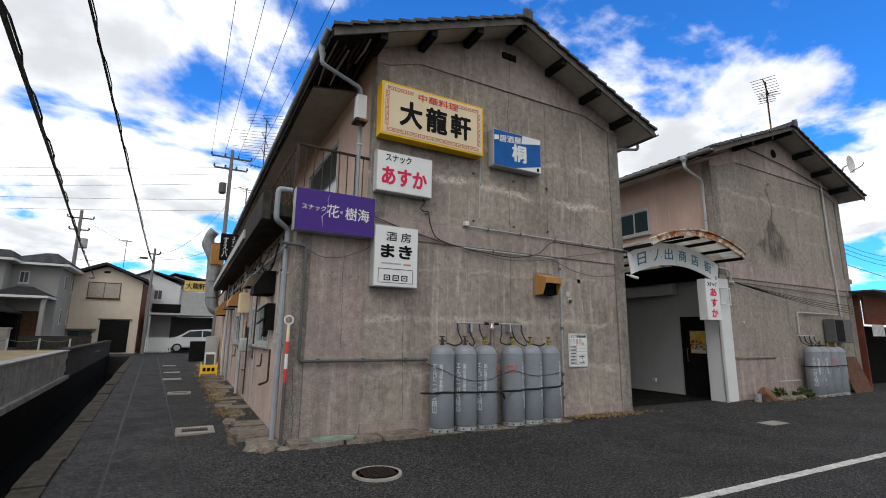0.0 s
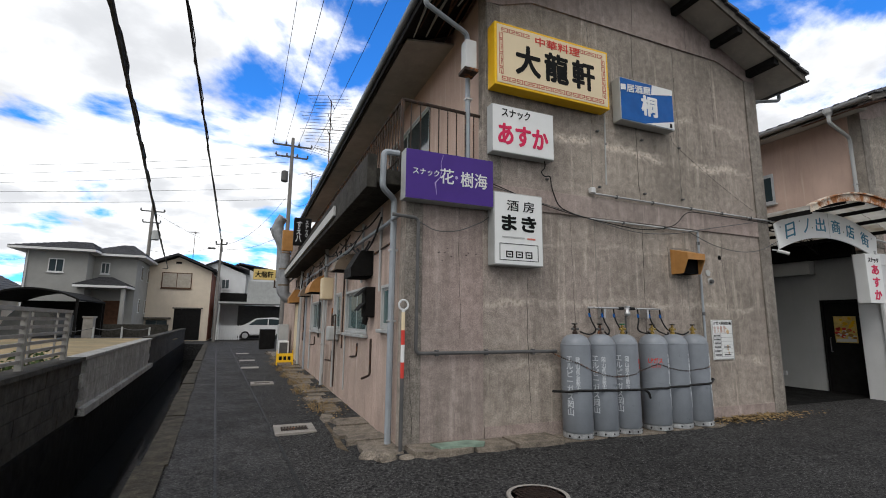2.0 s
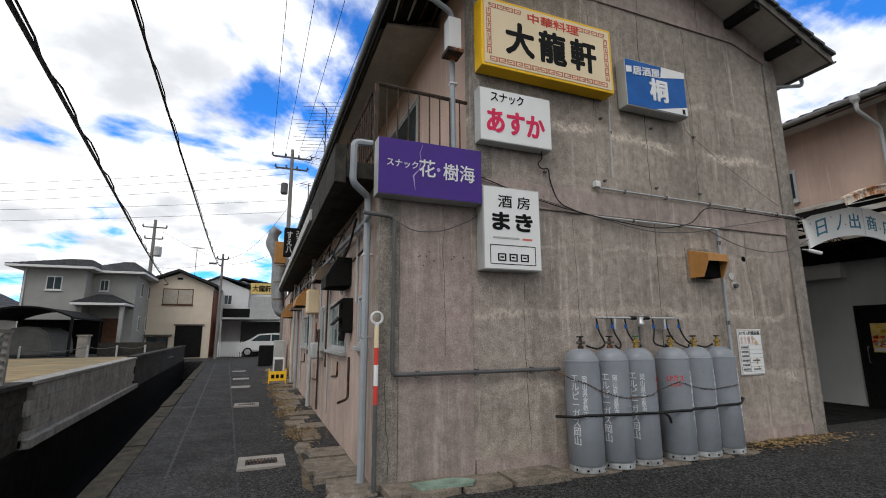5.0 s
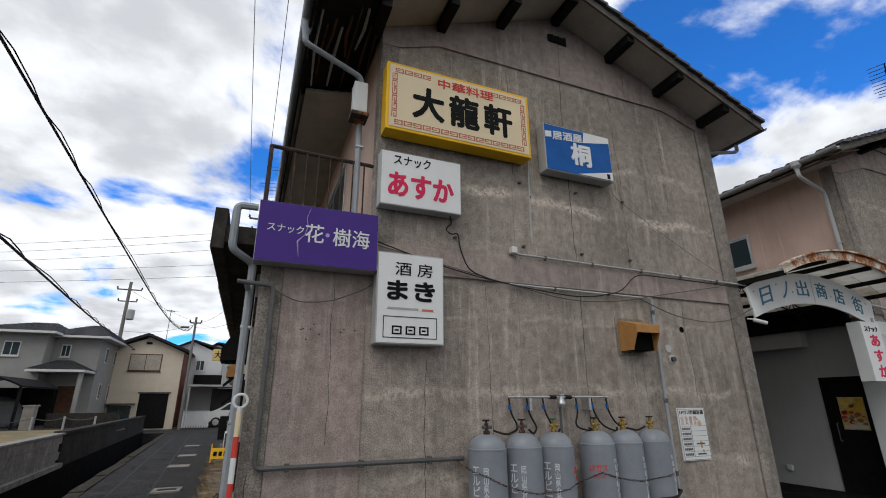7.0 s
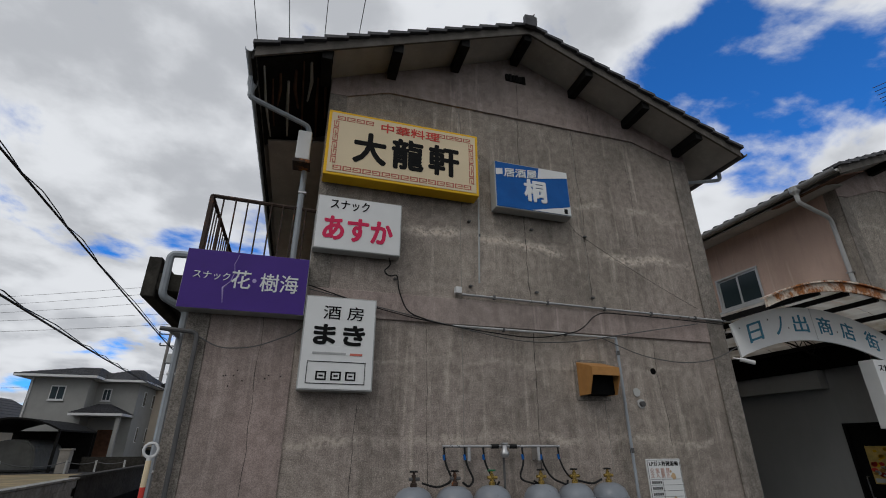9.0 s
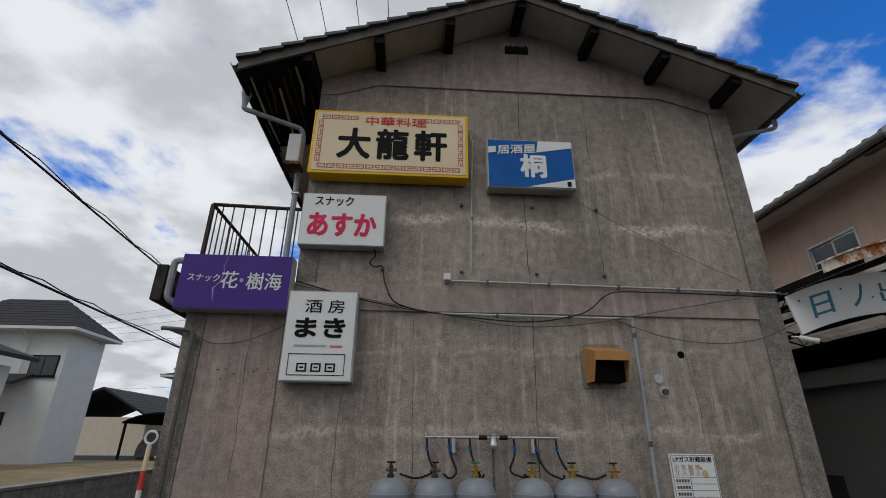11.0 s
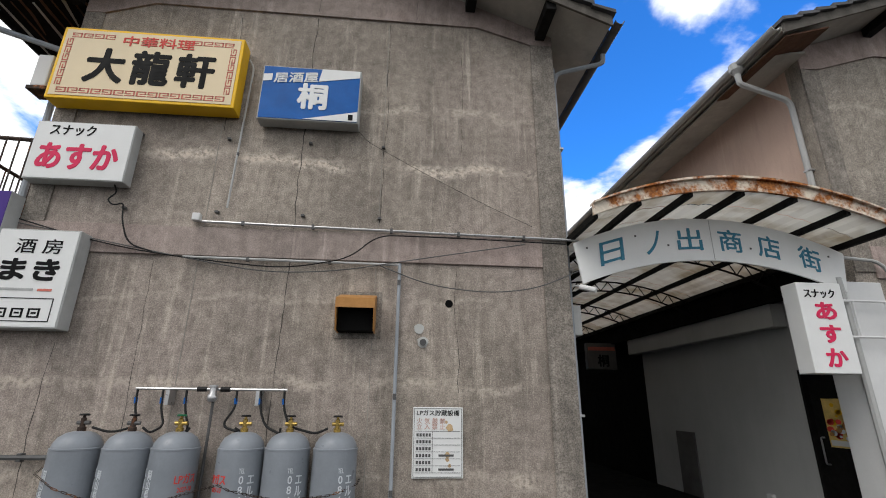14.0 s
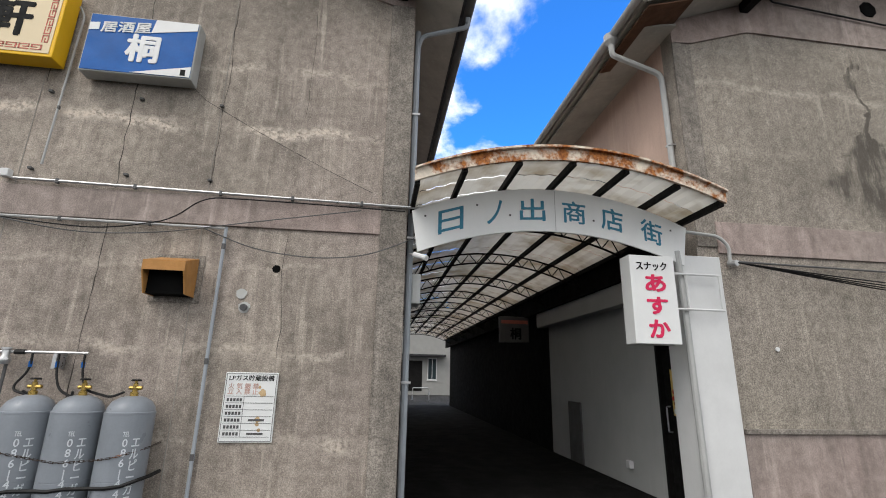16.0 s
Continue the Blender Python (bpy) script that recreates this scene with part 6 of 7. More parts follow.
part("mast", tube(B(), [(17.05, 5.88, 6.72), (17.05, 6.0, 6.68), (17.05, 6.1, 6.3)], .018, 6), PIPE_D, d)


def antenna(x, y, z0, z1, booms, label):
    t = thing("tv_antenna", (x, y, z0), label, "antenna", "roof antennas")
    part("mast", tube(B(), [(x, y, z0), (x, y, z1)], .02, 6), IRON, t)
    for zb, az, ln, n, w in booms:
        c, s_ = math.cos(az), math.sin(az)
        part("boom", tube(B(), [(x - c * ln / 2, y - s_ * ln / 2, zb), (x + c * ln / 2, y + s_ * ln / 2, zb + .05)], .013, 5), IRON, t)
        for i in range(n):
            f = -.5 + i / (n - 1)
            px, py, pz = x + c * ln * f, y + s_ * ln * f, zb + .05 * (f + .5)
            part("element", tube(B(), [(px + s_ * w, py - c * w, pz), (px - s_ * w, py + c * w, pz)], .008, 4), IRON, t)
    return t


antenna(13.45, 6.15, 7.1, 8.55, [(8.35, .35, 1.3, 8, .28), (8.05, .5, .7, 5, .2)], "weathered television antenna at the gable top")
antenna(2.0, 18.8, 6.0, 10.0, [(9.9, 1.2, 1.2, 5, .75), (9.1, 1.3, 1.6, 6, 1.0), (8.5, 1.3, 1.4, 5, 1.0), (7.9, .4, 1.2, 8, .25)], "tall roof antenna with several arrays")
antenna(1.7, 21.4, 5.5, 7.8, [(7.7, .6, .8, 4, .4)], "thin television antenna on the roof")
# shed and buildings beyond on the east
sh2 = thing("shed", (20, 7, .1), "red-brown corrugated shed with dark open front", "shed")
REDSHED = mat("red_brown_sheet", (.14, .045, .025), .7, var=.25, scale=3, bump=.2, streak=.3)
wave = [(18.0 + i * .08, 6.35 - .04 * (i % 2)) for i in range(61)]
part("upper_wall", prism(B(), wave + [(22.8, 6.4), (18.0, 6.4)], "z", 2.0, 2.9), REDSHED, sh2)
part("side_wall", box(B(), 17.95, 6.42, 0, 18.0, 10, 2.9), REDSHED, sh2)
part("roof", prism(B(), [(17.6, 2.95), (23, 3.05), (23, 3.1), (17.6, 3.0)], "y", 5.9, 10), TILE, sh2)
part("interior", box(B(), 18.05, 7.2, 0, 22.8, 7.25, 2.0), DARK, sh2)
part("floor_post", box(B(), 22.75, 6.35, 0, 22.85, 6.45, 2.0), TIMBER, sh2)
for i in range(8):
    part("window_bar", box(B(), 18.25 + i * .1, 6.28, 2.0 - .35, 18.29 + i * .1, 6.32, 2.0), WHITE_PAINT, sh2)
t = thing("dark_board", (17.2, 6.2, .1), "dark board leaning on the neighbour wall", "board")
part("panel", prism(B(), [(6.15, .08), (6.18, .08), (6.50, 1.05), (6.47, 1.05)], "x", 16.2, 17.3), TIMBER_RED, t)
rb2 = thing("balcony", (18.2, 6.8, 3.5), "small iron balcony on the neighbour building", "balcony")
part("slab", box(B(), 17.8, 6.8, 3.3, 18.7, 12, 3.45), CONCRETE, rb2)
part("top_rail", tube(B(), [(17.8, 6.85, 4.25), (18.65, 6.85, 4.25), (18.65, 12, 4.25)], .02, 6), BLACK, rb2)
for i in range(7):
    part("baluster", tube(B(), [(17.9 + i * .125, 6.85, 3.45), (17.9 + i * .125, 6.85, 4.25)], .009, 5), BLACK, rb2)


# ---------------- houses beyond ----------------
HOUSE_G = mat("grey_siding", (.30, .30, .285), .85, var=.07, scale=2, bump=.2, fine=30)
HOUSE_C = mat("cream_siding", (.66, .575, .46), .85, var=.06, scale=2, bump=.2, fine=30, streak=.1)
HOUSE_W = mat("white_siding", (.62, .63, .63), .85, var=.05, scale=2, bump=.1, fine=30, streak=.08)
ROOF_D = mat("dark_slate", (.035, .035, .038), .7, var=.3, scale=9, bump=.4, fine=20)


def house_window(owner, x0, x1, z0, z1, y, fr=WHITE_PAINT, gl=None):
    w = part("window", box(B(), x0, y - .02, z0, x1, y + .03, z1), fr, owner)
    mid = (x0 + x1) / 2
    for a, b in ((x0 + .05, mid - .02), (mid + .02, x1 - .05)):
        part("pane", box(B(), a, y - .026, z0 + .06, b, y - .018, z1 - .06), gl or GLASS_D, w)
    part("sill", box(B(), x0 - .04, y - .07, z0 - .05, x1 + .04, y - .002, z0 - .003), fr, w)


def gable_roof(owner, x0, x1, xr, ez, rz, y0, y1, m_, th=.14):
    for e in (x0, x1):
        part("roof", prism(B(), [(e, ez), (xr, rz), (xr, rz - th), (e, ez - th)], "y", y0, y1), m_, owner)
    # courses of tiles
    n = 9
    for e in (x0, x1):
        bm = B()
        for i in range(n):
            a, b = e + (xr - e) * i / n, e + (xr - e) * (i + 1) / n
            za, zb = ez + (rz - ez) * i / n, ez + (rz - ez) * (i + 1) / n
            prism(bm, [(a, za + .03), (b, zb + .005), (b, zb - .02), (a, za - .02)], "y", y0 - .02, y1 + .02)
        part("tile_courses", bm, m_, owner)


def hip_roof(owner, x0, x1, y0, y1, ez, rz, ridge0, ridge1, m_):
    ym = (y0 + y1) / 2
    n, last = 10, None
    bm = B()
    for i in range(n):
        f, g = i / n, (i + 1) / n
        def ring(f, dz):
            return [bm.verts.new(p) for p in ((x0 + (ridge0 - x0) * f, y0 + (ym - y0) * f, ez + (rz - ez) * f + dz), (x1 + (ridge1 - x1) * f, y0 + (ym - y0) * f, ez + (rz - ez) * f + dz), (x1 + (ridge1 - x1) * f, y1 + (ym - y1) * f, ez + (rz - ez) * f + dz), (x0 + (ridge0 - x0) * f, y1 + (ym - y1) * f, ez + (rz - ez) * f + dz))]
        a0 = last or ring(f, -.01)
        a1, b1 = ring(f, .03), ring(min(g, .999), .005)
        last = b1
        for k in range(4):
            bm.faces.new((a0[k], a0[(k + 1) % 4], a1[(k + 1) % 4], a1[k]))
            bm.faces.new((a1[k], a1[(k + 1) % 4], b1[(k + 1) % 4], b1[k]))
    part("roof", bm, m_, owner)
    part("eave_board", box(B(), x0, y0, ez - .14, x1, y1, ez - .012), WHITE_PAINT, owner, "pale eave board")


a = thing("house", (-9.5, 34, .6), "grey two-storey house with dark hipped roof", "house")
part("wall", box(B(), -12.1, 34, .3, -9.22, 42, 5.35), HOUSE_G, a)
part("wall", box(B(), -9.22, 35.2, .3, -7.0, 43, 5.3), HOUSE_G, a)
hip_roof(a, -12.75, -8.75, 33.4, 42.6, 5.45, 6.45, -11.2, -10.2, ROOF_D)
hip_roof(a, -9.9, -6.5, 34.6, 43.6, 5.40, 6.55, -8.6, -8.1, ROOF_D)
house_window(a, -11.04, -10.31, 4.11, 4.89, 33.99)
house_window(a, -8.85, -8.4, 4.2, 4.9, 35.19)
house_window(a, -11.3, -10.2, 1.3, 2.3, 33.99)
for y in (36.5, 38.5, 40.5):
    w = part("window", box(B(), -7.0, y, 4.0, -6.97, y + .5, 4.9), WHITE_PAINT, a)
    part("pane", box(B(), -6.972, y + .05, 4.05, -6.965, y + .45, 4.85), GLASS_D, w)
    w = part("window", box(B(), -7.0, y, 1.9, -6.97, y + .4, 2.8), WHITE_PAINT, a)
    part("pane", box(B(), -6.972, y + .05, 1.95, -6.965, y + .35, 2.75), GLASS_D, w)
hip_roof(a, -9.6, -7.0, 33.2, 35.4, 3.42, 3.95, -8.6, -8.0, ROOF_D)
part("porch_door", box(B(), -8.6, 35.15, .6, -7.7, 35.19, 2.6), TIMBER_RED, a)
part("porch_post", box(B(), -7.3, 33.4, .5, -7.1, 33.6, 3.3), HOUSE_G, a)
part("downpipe", tube(B(), [(-12.0, 33.95, 5.3), (-12.0, 33.95, .6)], .04, 6), WHITE_PAINT, a)
cp = thing("carport", (-10.3, 30, .6), "black curved carport with pale posts", "carport")
bm = B()
xs2 = [-11.6 + 3.7 * i / 14 for i in range(15)]
cz = lambda x: 2.35 + .5 * (1 - ((x + 9.75) / 1.85) ** 2)
prism(bm, [(x, cz(x)) for x in xs2] + [(x, cz(x) + .08) for x in xs2[::-1]], "y", 28.5, 33)
part("roof", bm, BLACK, cp)
for x in (-11.5, -8.0):
    for y in (28.7, 32.8):
        part("post", box(B(), x - .05, y - .05, .6, x + .05, y + .05, cz(x) + .02), BLACK, cp)
# black backdrop added to stand for the shade under the carport
part("back_shade", box(B(), -11.6, 33.0, .6, -7.9, 33.05, 2.45), BLACK, cp, "black sheet added for the shade inside the carport")
cov = thing("covered_car", (-10, 30.5, .6), "car under a dark grey cover in the carport", "car")
bm = B()
prof = [(-11.0, .65), (-11.0, 1.1), (-10.85, 1.45), (-10.5, 1.9), (-10.0, 2.02), (-9.4, 1.98), (-9.0, 1.7), (-8.85, 1.1), (-8.85, .65)]
prism(bm, prof, "y", 29.2, 32.2)
bmesh.ops.bevel(bm, geom=bm.edges[:], offset=.08, segments=3, affect="EDGES")
part("cover", bm, mat("dark_car_cover", (.13, .13, .12), .8, var=.2, scale=3, bump=.2), cov, smooth=True)
gp = thing("gate_pillar", (-8.2, 28, .6), "grey stone gate pillar by the drive", "pillar")
part("shaft", box(B(), -7.5, 28, .5, -7.1, 28.4, 1.55, .01), CONCRETE, gp)
part("cap", box(B(), -7.54, 27.96, 1.55, -7.06, 28.44, 1.62, .01), CONCRETE, gp)
gw = thing("garden_wall", (-9.5, 27.5, .6), "low dark garden wall with chain posts", "wall")
part("wall", box(B(), -7.0, 29.2, .5, -4.2, 29.4, 1.25), CONCRETE_DARK, gw)
for x in (-9.3, -6.9, -5.8, -4.7):
    part("post", tube(B(), [(x, 27.4, .6), (x, 27.4, 1.15)], .04, 6), SIGNGREY, gw)
part("chain", tube(B(), sag((-9.3, 27.4, 1.1), (-6.9, 27.4, 1.1), .2) + sag((-6.9, 27.4, 1.1), (-5.8, 27.4, 1.1), .1) + sag((-5.8, 27.4, 1.1), (-4.7, 27.4, 1.1), .1), .015, 4), PIPE_D, gw)

b = thing("house", (-5.1, 39, .2), "narrow cream-sided house with dark gabled roof and brown window", "house")
part("wall", prism(B(), [(-7.0, 0), (-3.07, 0), (-3.07, 5.0), (-5.2, 5.92), (-7.0, 5.2)], "y", 39, 46), HOUSE_C, b)
gable_roof(b, -7.78, -2.75, -5.28, 5.1, 6.15, 38.5, 46.5, ROOF_D)
house_window(b, -6.19, -4.32, 3.70, 4.81, 38.98, TIMBER_RED, mat("pale_curtain", (.42, .38, .32), .8, var=.15, scale=8, bump=.1))
# black sheet on the wall stands for the shaded garage opening
part("garage_shade", box(B(), -5.24, 38.97, .1, -3.56, 38.99, 2.27), BLACK, b)
part("garage_lintel", box(B(), -5.35, 38.9, 2.27, -3.45, 38.98, 2.36), TIMBER, b)
house_window(b, -6.9, -5.6, .6, 1.5, 38.98, TIMBER)
part("canopy", box(B(), -7.1, 38.6, 1.58, -5.4, 38.98, 1.66), TIMBER, b)
part("side_cladding", box(B(), -3.065, 39.1, .1, -3.02, 46, 4.9), REDSHED, b)
part("vent", box(B(), -5.4, 38.96, 5.45, -5.05, 38.99, 5.6), BLACK, b)

d2 = thing("house", (-1.5, 43, .2), "white two-storey house with twin gables behind a carport", "house")
part("wall", prism(B(), [(-4.0, 0), (-.8, 0), (-.8, 5.2), (-2.95, 6.15), (-4.0, 5.7)], "y", 43, 50), HOUSE_W, d2)
gable_roof(d2, -4.4, -.55, -2.95, 5.6, 6.3, 42.7, 50, ROOF_D, .1)
part("wall", prism(B(), [(-2.0, 0), (1.8, 0), (1.8, 5.0), (-1.4, 6.3), (-2.0, 6.0)], "y", 46, 52), HOUSE_W, d2)
gable_roof(d2, -2.4, 2.2, -1.4, 5.9, 6.5, 45.7, 52, ROOF_D, .1)
house_window(d2, -2.6, -2.0, 4.0, 4.8, 42.98)
part("corrugated_wall", box(B(), -.6, 41.5, 2.95, 3.0, 41.6, 4.6), SIGNGREY, d2)
for i in range(22):
    part("corrugation", box(B(), -.58 + i * .16, 41.46, 2.95, -.5 + i * .16, 41.499, 4.6), SIGNGREY, d2)
part("carport_roof", box(B(), -2.6, 39.5, 2.75, 3.0, 43, 2.88), SIGNGREY, d2)
part("carport_post", box(B(), -2.5, 39.6, .1, -2.4, 39.7, 2.75), SIGNGREY, d2)
part("porch", box(B(), -2.6, 42.9, 2.9, -.6, 42.98, 3.7), BLACK, d2)
part("door", box(B(), -2.2, 42.93, .2, -1.3, 42.98, 2.3), WHITE_PAINT, d2)
part("carport_back", box(B(), -1.2, 42.9, .1, 3.0, 42.95, 2.7), PIPE_D, d2)
pf = thing("picket_fence", (-1.7, 38.6, .1), "white picket fence along the street", "fence")
for i in range(11):
    part("picket", prism(B(), [(-2.5 + i * .15, .1), (-2.41 + i * .15, .1), (-2.41 + i * .15, 1.1), (-2.455 + i * .15, 1.2), (-2.5 + i * .15, 1.1)], "y", 38.6, 38.63), WHITE_PAINT, pf)
part("rail", box(B(), -2.5, 38.64, .4, -.9, 38.67, .46), WHITE_PAINT, pf)
part("rail", box(B(), -2.5, 38.64, .9, -.9, 38.67, .96), WHITE_PAINT, pf)
car = thing("car", (.9, 40.5, .1), "white hatchback parked under the carport", "car")
bm = B()
prism(bm, [(-1.35, .42), (-1.35, .85), (-1.2, 1.02), (-.55, 1.15), (.15, 1.68), (1.5, 1.76), (2.4, 1.6), (2.75, 1.1), (2.8, .5), (2.6, .38)], "y", 39.9, 41.5)
bmesh.ops.bevel(bm, geom=bm.edges[:], offset=.07, segments=3, affect="EDGES")
part("body", bm, WHITE_PAINT, car, smooth=True)
part("side_window", prism(B(), [(-.35, 1.17), (.2, 1.58), (1.0, 1.64), (1.0, 1.17)], "y", 39.888, 39.9), GLASS_D, car)
part("side_window", prism(B(), [(1.08, 1.17), (1.08, 1.64), (2.1, 1.56), (2.35, 1.17)], "y", 39.888, 39.9), GLASS_D, car)
part("headlight", box(B(), -1.33, 39.89, .82, -1.0, 39.92, .97, .01), STEEL, car)
for x in (-.55, 2.0):
    w = part("wheel", tube(B(), [(x, 39.86, .38), (x, 40.08, .38)], .32, 20), CABLE, car)
    part("rim", tube(B(), [(x, 39.85, .38), (x, 39.87, .38)], .21, 14), STEEL, w)
ys = thing("projecting_sign", (.2, 25, 3.4), "yellow shop sign with black letters hung over the alley", "sign")
part("casing", box(B(), -.33, 25, 3.42, .66, 25.15, 3.92, .01), mat("faded_yellow_panel", (.72, .55, .2), .5, var=.1, scale=4, bump=0), ys)
lettering("letters", "大龍軒", -.25, .55, 3.53, 3.82, 24.998, INK, ys, .02)
part("arm", box(B(), .6, 25.05, 3.1, .68, 25.1, 3.5), IRON, ys)
part("arm", box(B(), .6, 25.05, 3.05, 1.25, 25.1, 3.1), IRON, ys)
t = thing("planter_box", (.5, 28.5, .1), "dark bin at the alley end", "bin")
part("body", box(B(), .2, 27.4, .05, .95, 28.6, 1.05, .03), BLACK, t)
yb = thing("yellow_stand", (.9, 17.5, .1), "yellow folding barrier stand on the slabs", "barrier")
for sx_ in (.50, .98):
    part("leg", tube(B(), [(sx_, 17.22, .11), (sx_, 17.36, .56)], .016, 6), YELLOW, yb)
    part("leg", tube(B(), [(sx_, 17.54, .11), (sx_, 17.38, .56)], .016, 6), YELLOW, yb)
part("panel", prism(B(), [(17.22, .2), (17.24, .2), (17.33, .47), (17.31, .47)], "x", .49, .99), YELLOW, yb)
for k in range(3):
    part("lettering", prism(B(), [(17.238, .27), (17.262, .27), (17.298, .38), (17.274, .38)], "x", .56 + k * .13, .65 + k * .13), INK, yb)
sd = thing("door_3", (1.21, 19.5, .1), "rolled metal shutter in the alley wall", "door", kind="structure")
for i in range(20):
    part("slat", box(B(), 1.24, 18.72, .12 + i * .1, 1.26 + .008 * (i % 2), 20.28, .215 + i * .1), CREAM, sd)

# house seen beyond the corner
hh = thing("house", (-13.5, 23, .6), "white rendered house with grey tiled roof beyond the fence", "house")
part("wall", box(B(), -17, 23, .3, -11.55, 25.4, 6.05), HOUSE_W, hh)
hip_roof(hh, -17.6, -11.0, 22.3, 25.8, 6.1, 7.7, -15.6, -13.0, ROOF_D)
house_window(hh, -12.9, -11.75, 4.05, 4.95, 22.98, BLACK)
house_window(hh, -13.75, -13.25, 2.15, 2.6, 22.98, BLACK)
part("lean_to_roof", prism(B(), [(22.95, 4.0), (22.95, 4.15), (22.0, 3.75), (22.0, 3.62)], "x", -16, -12.6), ROOF_D, hh)
part("downpipe", tube(B(), bend([(-13.2, 22.4, 5.9), (-13.2, 22.9, 5.6), (-13.2, 22.9, 4.2)], .1), .04, 6), WHITE_PAINT, hh)
h3 = thing("house", (-13, 18.8, .6), "grey house with a dark sheet roof beyond the fence", "house")
part("wall", box(B(), -17, 18.8, .3, -10.9, 19.6, 4.0), HOUSE_W, h3)
part("roof", prism(B(), [(-10.0, 4.15), (-17, 6.4), (-17, 6.55), (-10.0, 4.3)], "y", 17.6, 19.6), ROOF_D, h3)
# distant roofs at the far left and beyond the passage
far = thing("house", (-18, 34, .5), "low house with grey tiled roof far off", "house")
part("wall", box(B(), -22, 38, 0, -15.3, 46, 3.0), HOUSE_C, far)
gable_roof(far, -23, -14.8, -18.5, 3.0, 5.0, 37.4, 46.5, ROOF_D)
e = thing("house", (11, 38, .1), "grey house with a dark garage beyond the passage", "house")
part("wall", box(B(), 7, 38, 0, 16, 46, 5.2), HOUSE_G, e)
# garage opening drawn as a black sheet in place of its shade
part("garage_shade", box(B(), 9.0, 37.96, .4, 10.9, 37.99, 2.6), BLACK, e)
house_window(e, 11.3, 12.0, 1.2, 2.8, 37.98)
part("canopy", box(B(), 8.8, 37.2, 2.9, 12.6, 37.98, 3.05), ROOF_D, e)
gable_roof(e, 6.4, 16.6, 11.5, 5.2, 7.0, 37.5, 46, ROOF_D)
pr = thing("pipe_rail", (10.3, 33, .1), "bent steel guard rail beyond the passage", "rail")
part("rail", tube(B(), bend([(9.7, 31, .05), (9.7, 31, .8), (10.7, 31, .8), (10.7, 31, .05)], .1), .03, 8), STEEL, pr)

# ---------------- poles and overhead lines ----------------
POLE = mat("concrete_pole", (.20, .19, .175), .85, var=.15, scale=3, bump=.2)


def pole(x, y, h, label, arms=(), r=.15):
    t = thing("utility_pole", (x, y, .05), label, "utility pole", "utility poles")
    part("shaft", tube(B(), [(x, y, .02), (x, y, h)], [r, r * .62], 12), POLE, t, smooth=True)
    for z, w, n in arms:
        ar = part("crossarm", box(B(), x - w, y - .05, z - .04, x + w, y + .05, z + .04), PIPE_D, t)
        for i in range(n):
            xx = x - w + 2 * w * i / (n - 1)
            part("insulator", lathe(B(), [(.05, z + .04), (.07, z + .09), (.035, z + .13), (.06, z + .17), (.03, z + .22)], xx, y, 8), PIPE_D, ar)
    return t


pE = pole(1.35, 29.5, 12.4, "tall concrete utility pole with crossarms and insulators", ((11.9, 1.1, 4), (11.2, .9, 4), (6.6, .9, 3)))
part("transformer", lathe(B(), [(.16, 9.6), (.2, 9.65), (.2, 10.2), (.16, 10.25)], 1.0, 29.4, 12), PIPE_D, pE)
pM = pole(-7.9, 43, 10.5, "concrete utility pole with transformer", ((9.9, .8, 3), (9.0, .6, 3)), .17)
part("transformer", lathe(B(), [(.22, 7.6), (.28, 7.65), (.28, 8.3), (.22, 8.35)], -7.5, 42.8, 12), SIGNGREY, pM)
pC = pole(-2.55, 38, 7.3, "slim steel utility pole by the narrow house", ((6.9, .35, 2),), .11)
part("street_lamp_head", box(B(), -3.4, 37.8, 6.5, -2.9, 38, 6.62, .02), PIPE_D, pC)
antenna(-4.6, 41, 5.6, 8.2, [(8.1, 1.0, .8, 5, .35)], "thin roof antenna on the narrow house")


def line(pts, r, label="thin black overhead cable across the sky", grp="overhead lines"):
    solo("overhead_cable", tube(B(), pts, r, 5), CABLE, label, "cable", grp, at=pts[0])


def spun(pts, r):
    """Main cable with a thinner carrier wire wound about it."""
    c = bend(pts, 6, 12)
    line(c, r, "thick black telephone cable over the alley")
    n = 90
    w = []
    for i in range(n + 1):
        f = i / n * (len(c) - 1)
        k = min(int(f), len(c) - 2)
        w.append(c[k].lerp(c[k + 1], f - k) + Vector((.03 * math.sin(i * 2.1), 0, .045 + .025 * math.cos(i * 2.1))))
    line(w, r * .5, "thin carrier wire of the telephone cable")


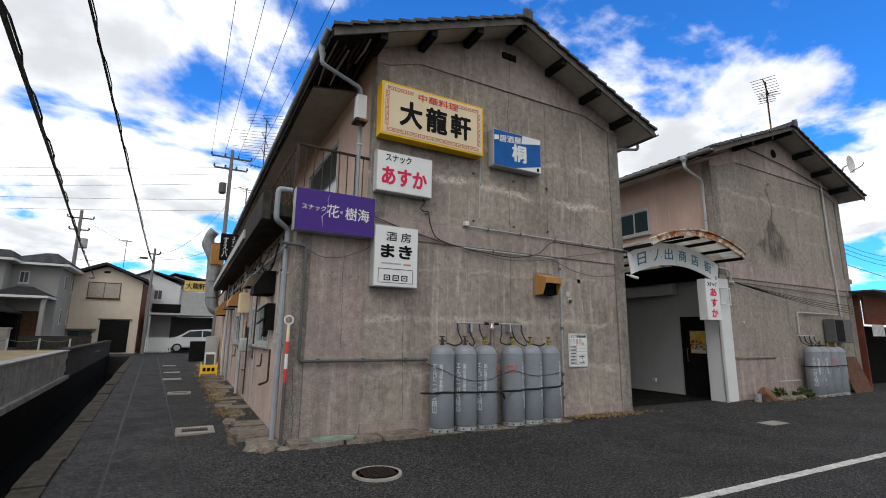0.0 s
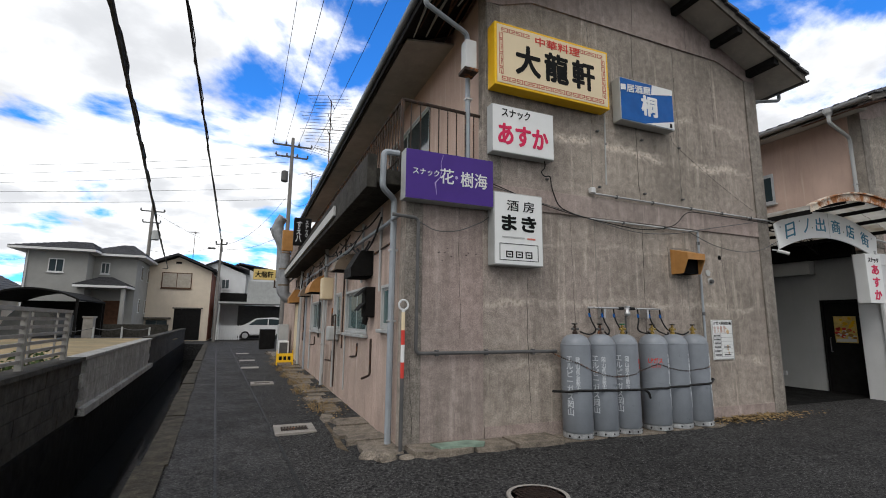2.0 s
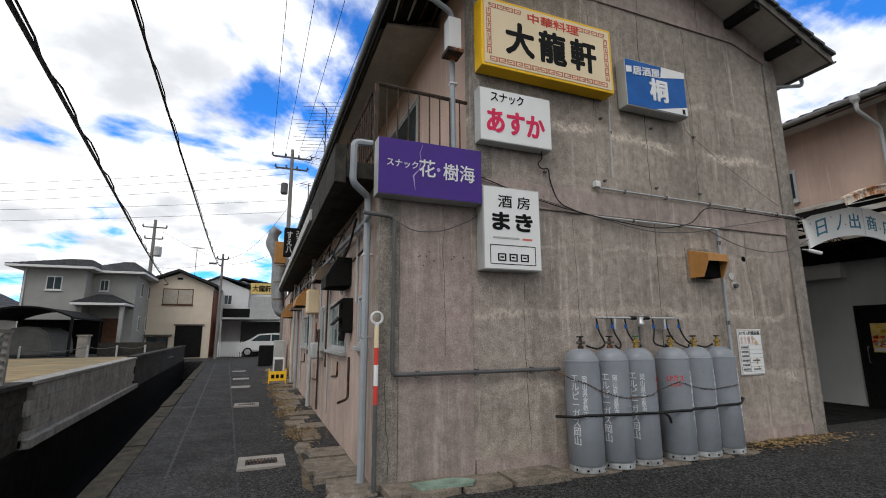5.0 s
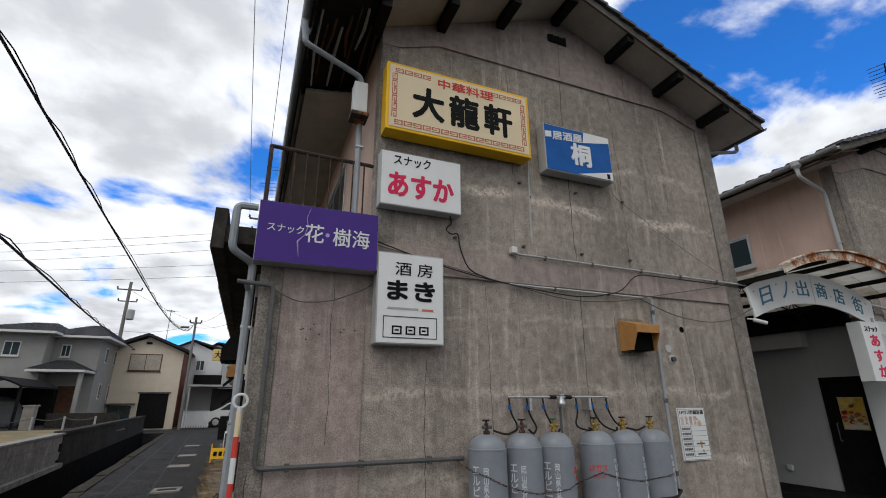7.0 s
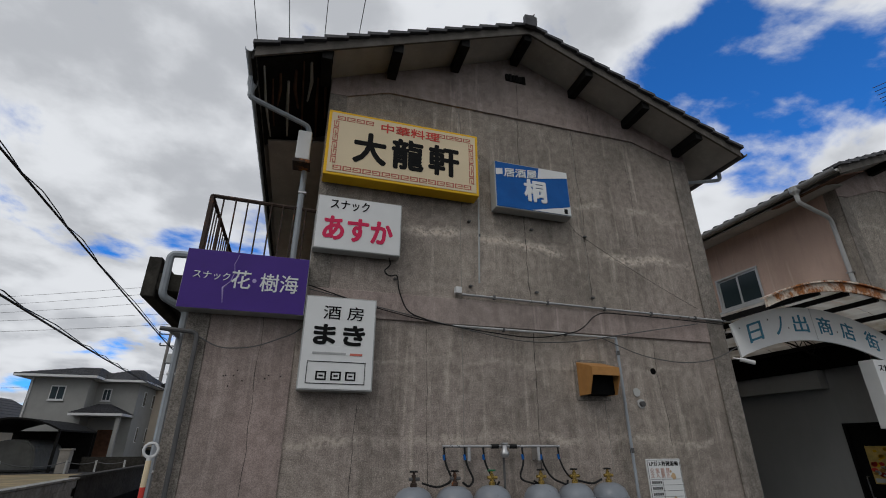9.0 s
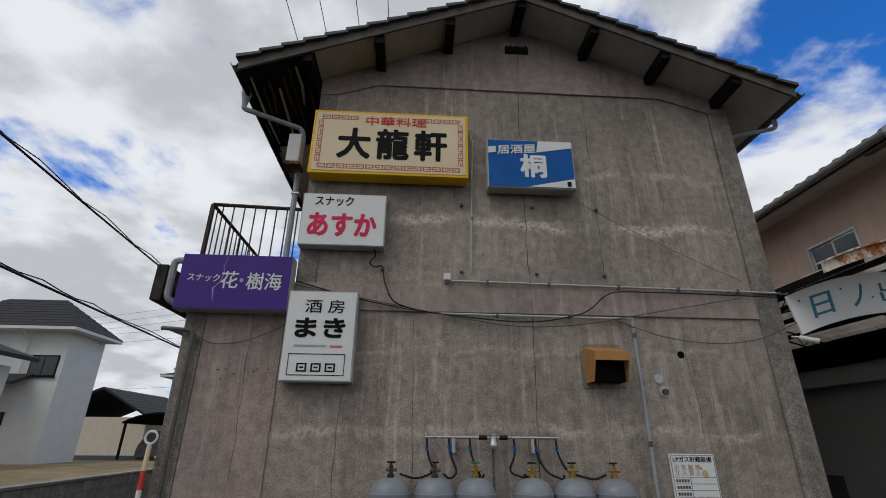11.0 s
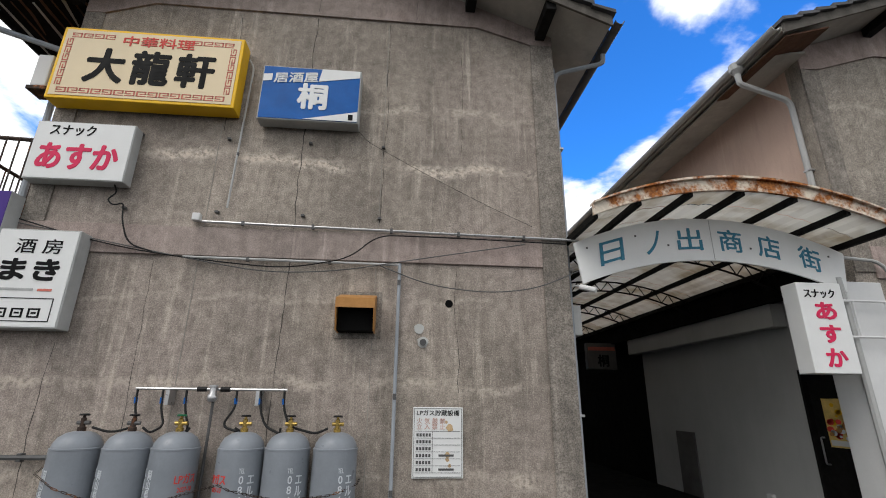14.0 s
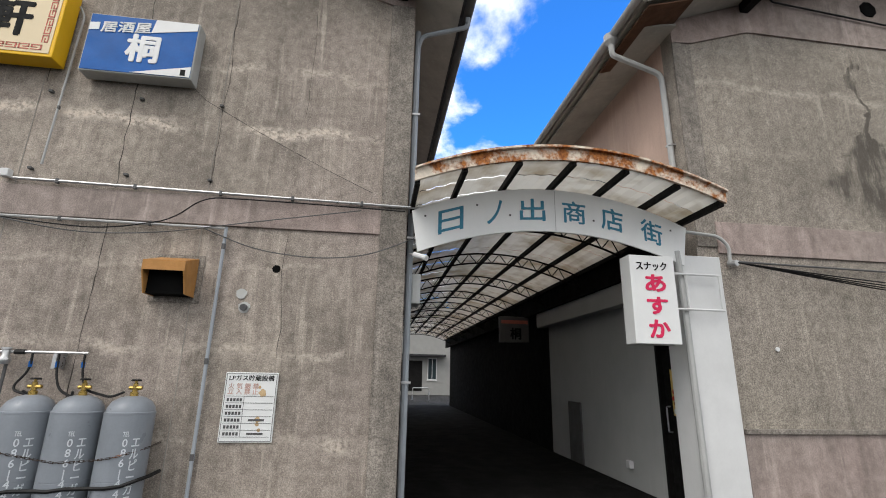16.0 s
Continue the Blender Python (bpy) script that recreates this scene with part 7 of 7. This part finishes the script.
spun([(.95, -14, 3.35), (-.2, -5, 3.42), (-1.58, 6, 3.68), (-3.4, 20, 4.05), (-5.7, 38, 4.9), (-7.85, 43, 5.6)], .02)
spun([(-1.1, -14, 6.9), (-1.2, -5, 5.8), (-1.26, 6, 4.93), (-1.5, 20, 4.25), (-2.0, 30, 5.2), (-2.55, 38, 7.0)], .016)
for i, (a_, b_, dr) in enumerate((((-60, 60, 13.5), (1.35, 29.5, 11.3), 1.2), ((-60, 60, 12.6), (1.35, 29.5, 10.9), 1.2), ((-60, 55, 11.5), (1.35, 29.5, 10.3), 1.5), ((-60, 50, 8.6), (1.35, 29.5, 8.6), .9),
                                 ((-60, 50, 10.0), (1.35, 29.5, 9.3), 1.2), ((1.35, 29.5, 6.6), (-2.55, 38, 6.6), .4), ((1.35, 29.5, 9.0), (-2.55, 38, 6.9), .8), ((-7.9, 43, 6.8), (-2.55, 38, 6.8), .3), ((1.35, 29.5, 8.5), (1.8, 20, 6.5), .4),
                                 ((.25, 29.5, 12.1), (.4, -14, 12.5), 1.0), ((.95, 29.5, 12.1), (1.3, -14, 12.5), 1.0), ((1.7, 29.5, 12.1), (2.3, -14, 12.5), 1.0), ((2.4, 29.5, 11.5), (3.2, -14, 12.0), 1.0),
                                 ((-7.9, 43, 9.9), (-2.55, 60, 9.5), .3), ((-7.9, 43, 6.6), (-40, 52, 6.9), 1.0), ((1.35, 29.5, 11.9), (40, 34, 12), 1.2), ((1.35, 29.5, 6.5), (9, 60, 6.5), .7))):
    line(sag(a_, b_, dr, 20), .010)
for i in range(4):
    line(sag((11.45, 6.45, 2.86), (19.5 + i, 5.6, 2.4 - .05 * i), .15 + .06 * i, 14), .008, "slack black cable on the neighbour gable", "cables on the neighbour gable")
for i in range(3):
    line(sag((18.2, 8, 5.3 + .15 * i), (40, 12, 6.2 + .3 * i), .3, 8), .012)
line(sag((18, 8, 4.7), (40, 9, 4.2), .3, 8), .012)

# floor sheet laid over the ground, its colour carrying the passage shade
solo("passage_floor", box(B(), 7.79, 6.9, 0, 11.19, END, .116), mat("passage_floor_shade", (.009, .0088, .0085), .85, var=.4, scale=1.5, bump=.4, fine=80, spec=.1), "worn concrete floor sheet coloured near black for the unlit passage", "floor", kind="structure")

# eave boards closing the canopy against both buildings, near black for the shade there
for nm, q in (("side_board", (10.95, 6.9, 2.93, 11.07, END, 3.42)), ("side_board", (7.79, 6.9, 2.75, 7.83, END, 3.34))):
    part(nm, box(B(), *q), PASSAGE_SHADE, arcade, "side board under the canopy, coloured black for the shade there")
# weeds and grass tufts along the slabs
for k, (x, y) in enumerate(((.8, 9.6), (.7, 11.6), (.72, 13.1), (.65, 14.6), (.62, 16.3), (.55, 18.2))):
    r = random.Random(50 + k)
    bm = B()
    for i in range(130):
        a, q = r.uniform(0, 6.28), r.random() ** .5
        px, py = x + .2 * q * math.cos(a), y + .5 * q * math.sin(a)
        h, w = r.uniform(.03, .13), r.uniform(.003, .006)
        lx, ly = r.uniform(-.06, .06), r.uniform(-.06, .06)
        bm.faces.new([bm.verts.new(p) for p in ((px - w, py, .05), (px + w, py, .05), (px + lx, py + ly, .06 + h))])
    solo("grass_tuft", bm, STRAW, "dry yellow grass tuft on the slabs", "grass", kind="stuff", at=(x, y, .05))

# bare brown boarding under the front corner of the neighbour eave
part("bare_boarding", prism(B(), [(10.47, E2 - .17), (11.075, E2 + .02), (11.075, E2), (10.47, E2 - .19)], "y", 6.03, 7.3), TIMBER_RED, nb, "bare brown eave boarding")
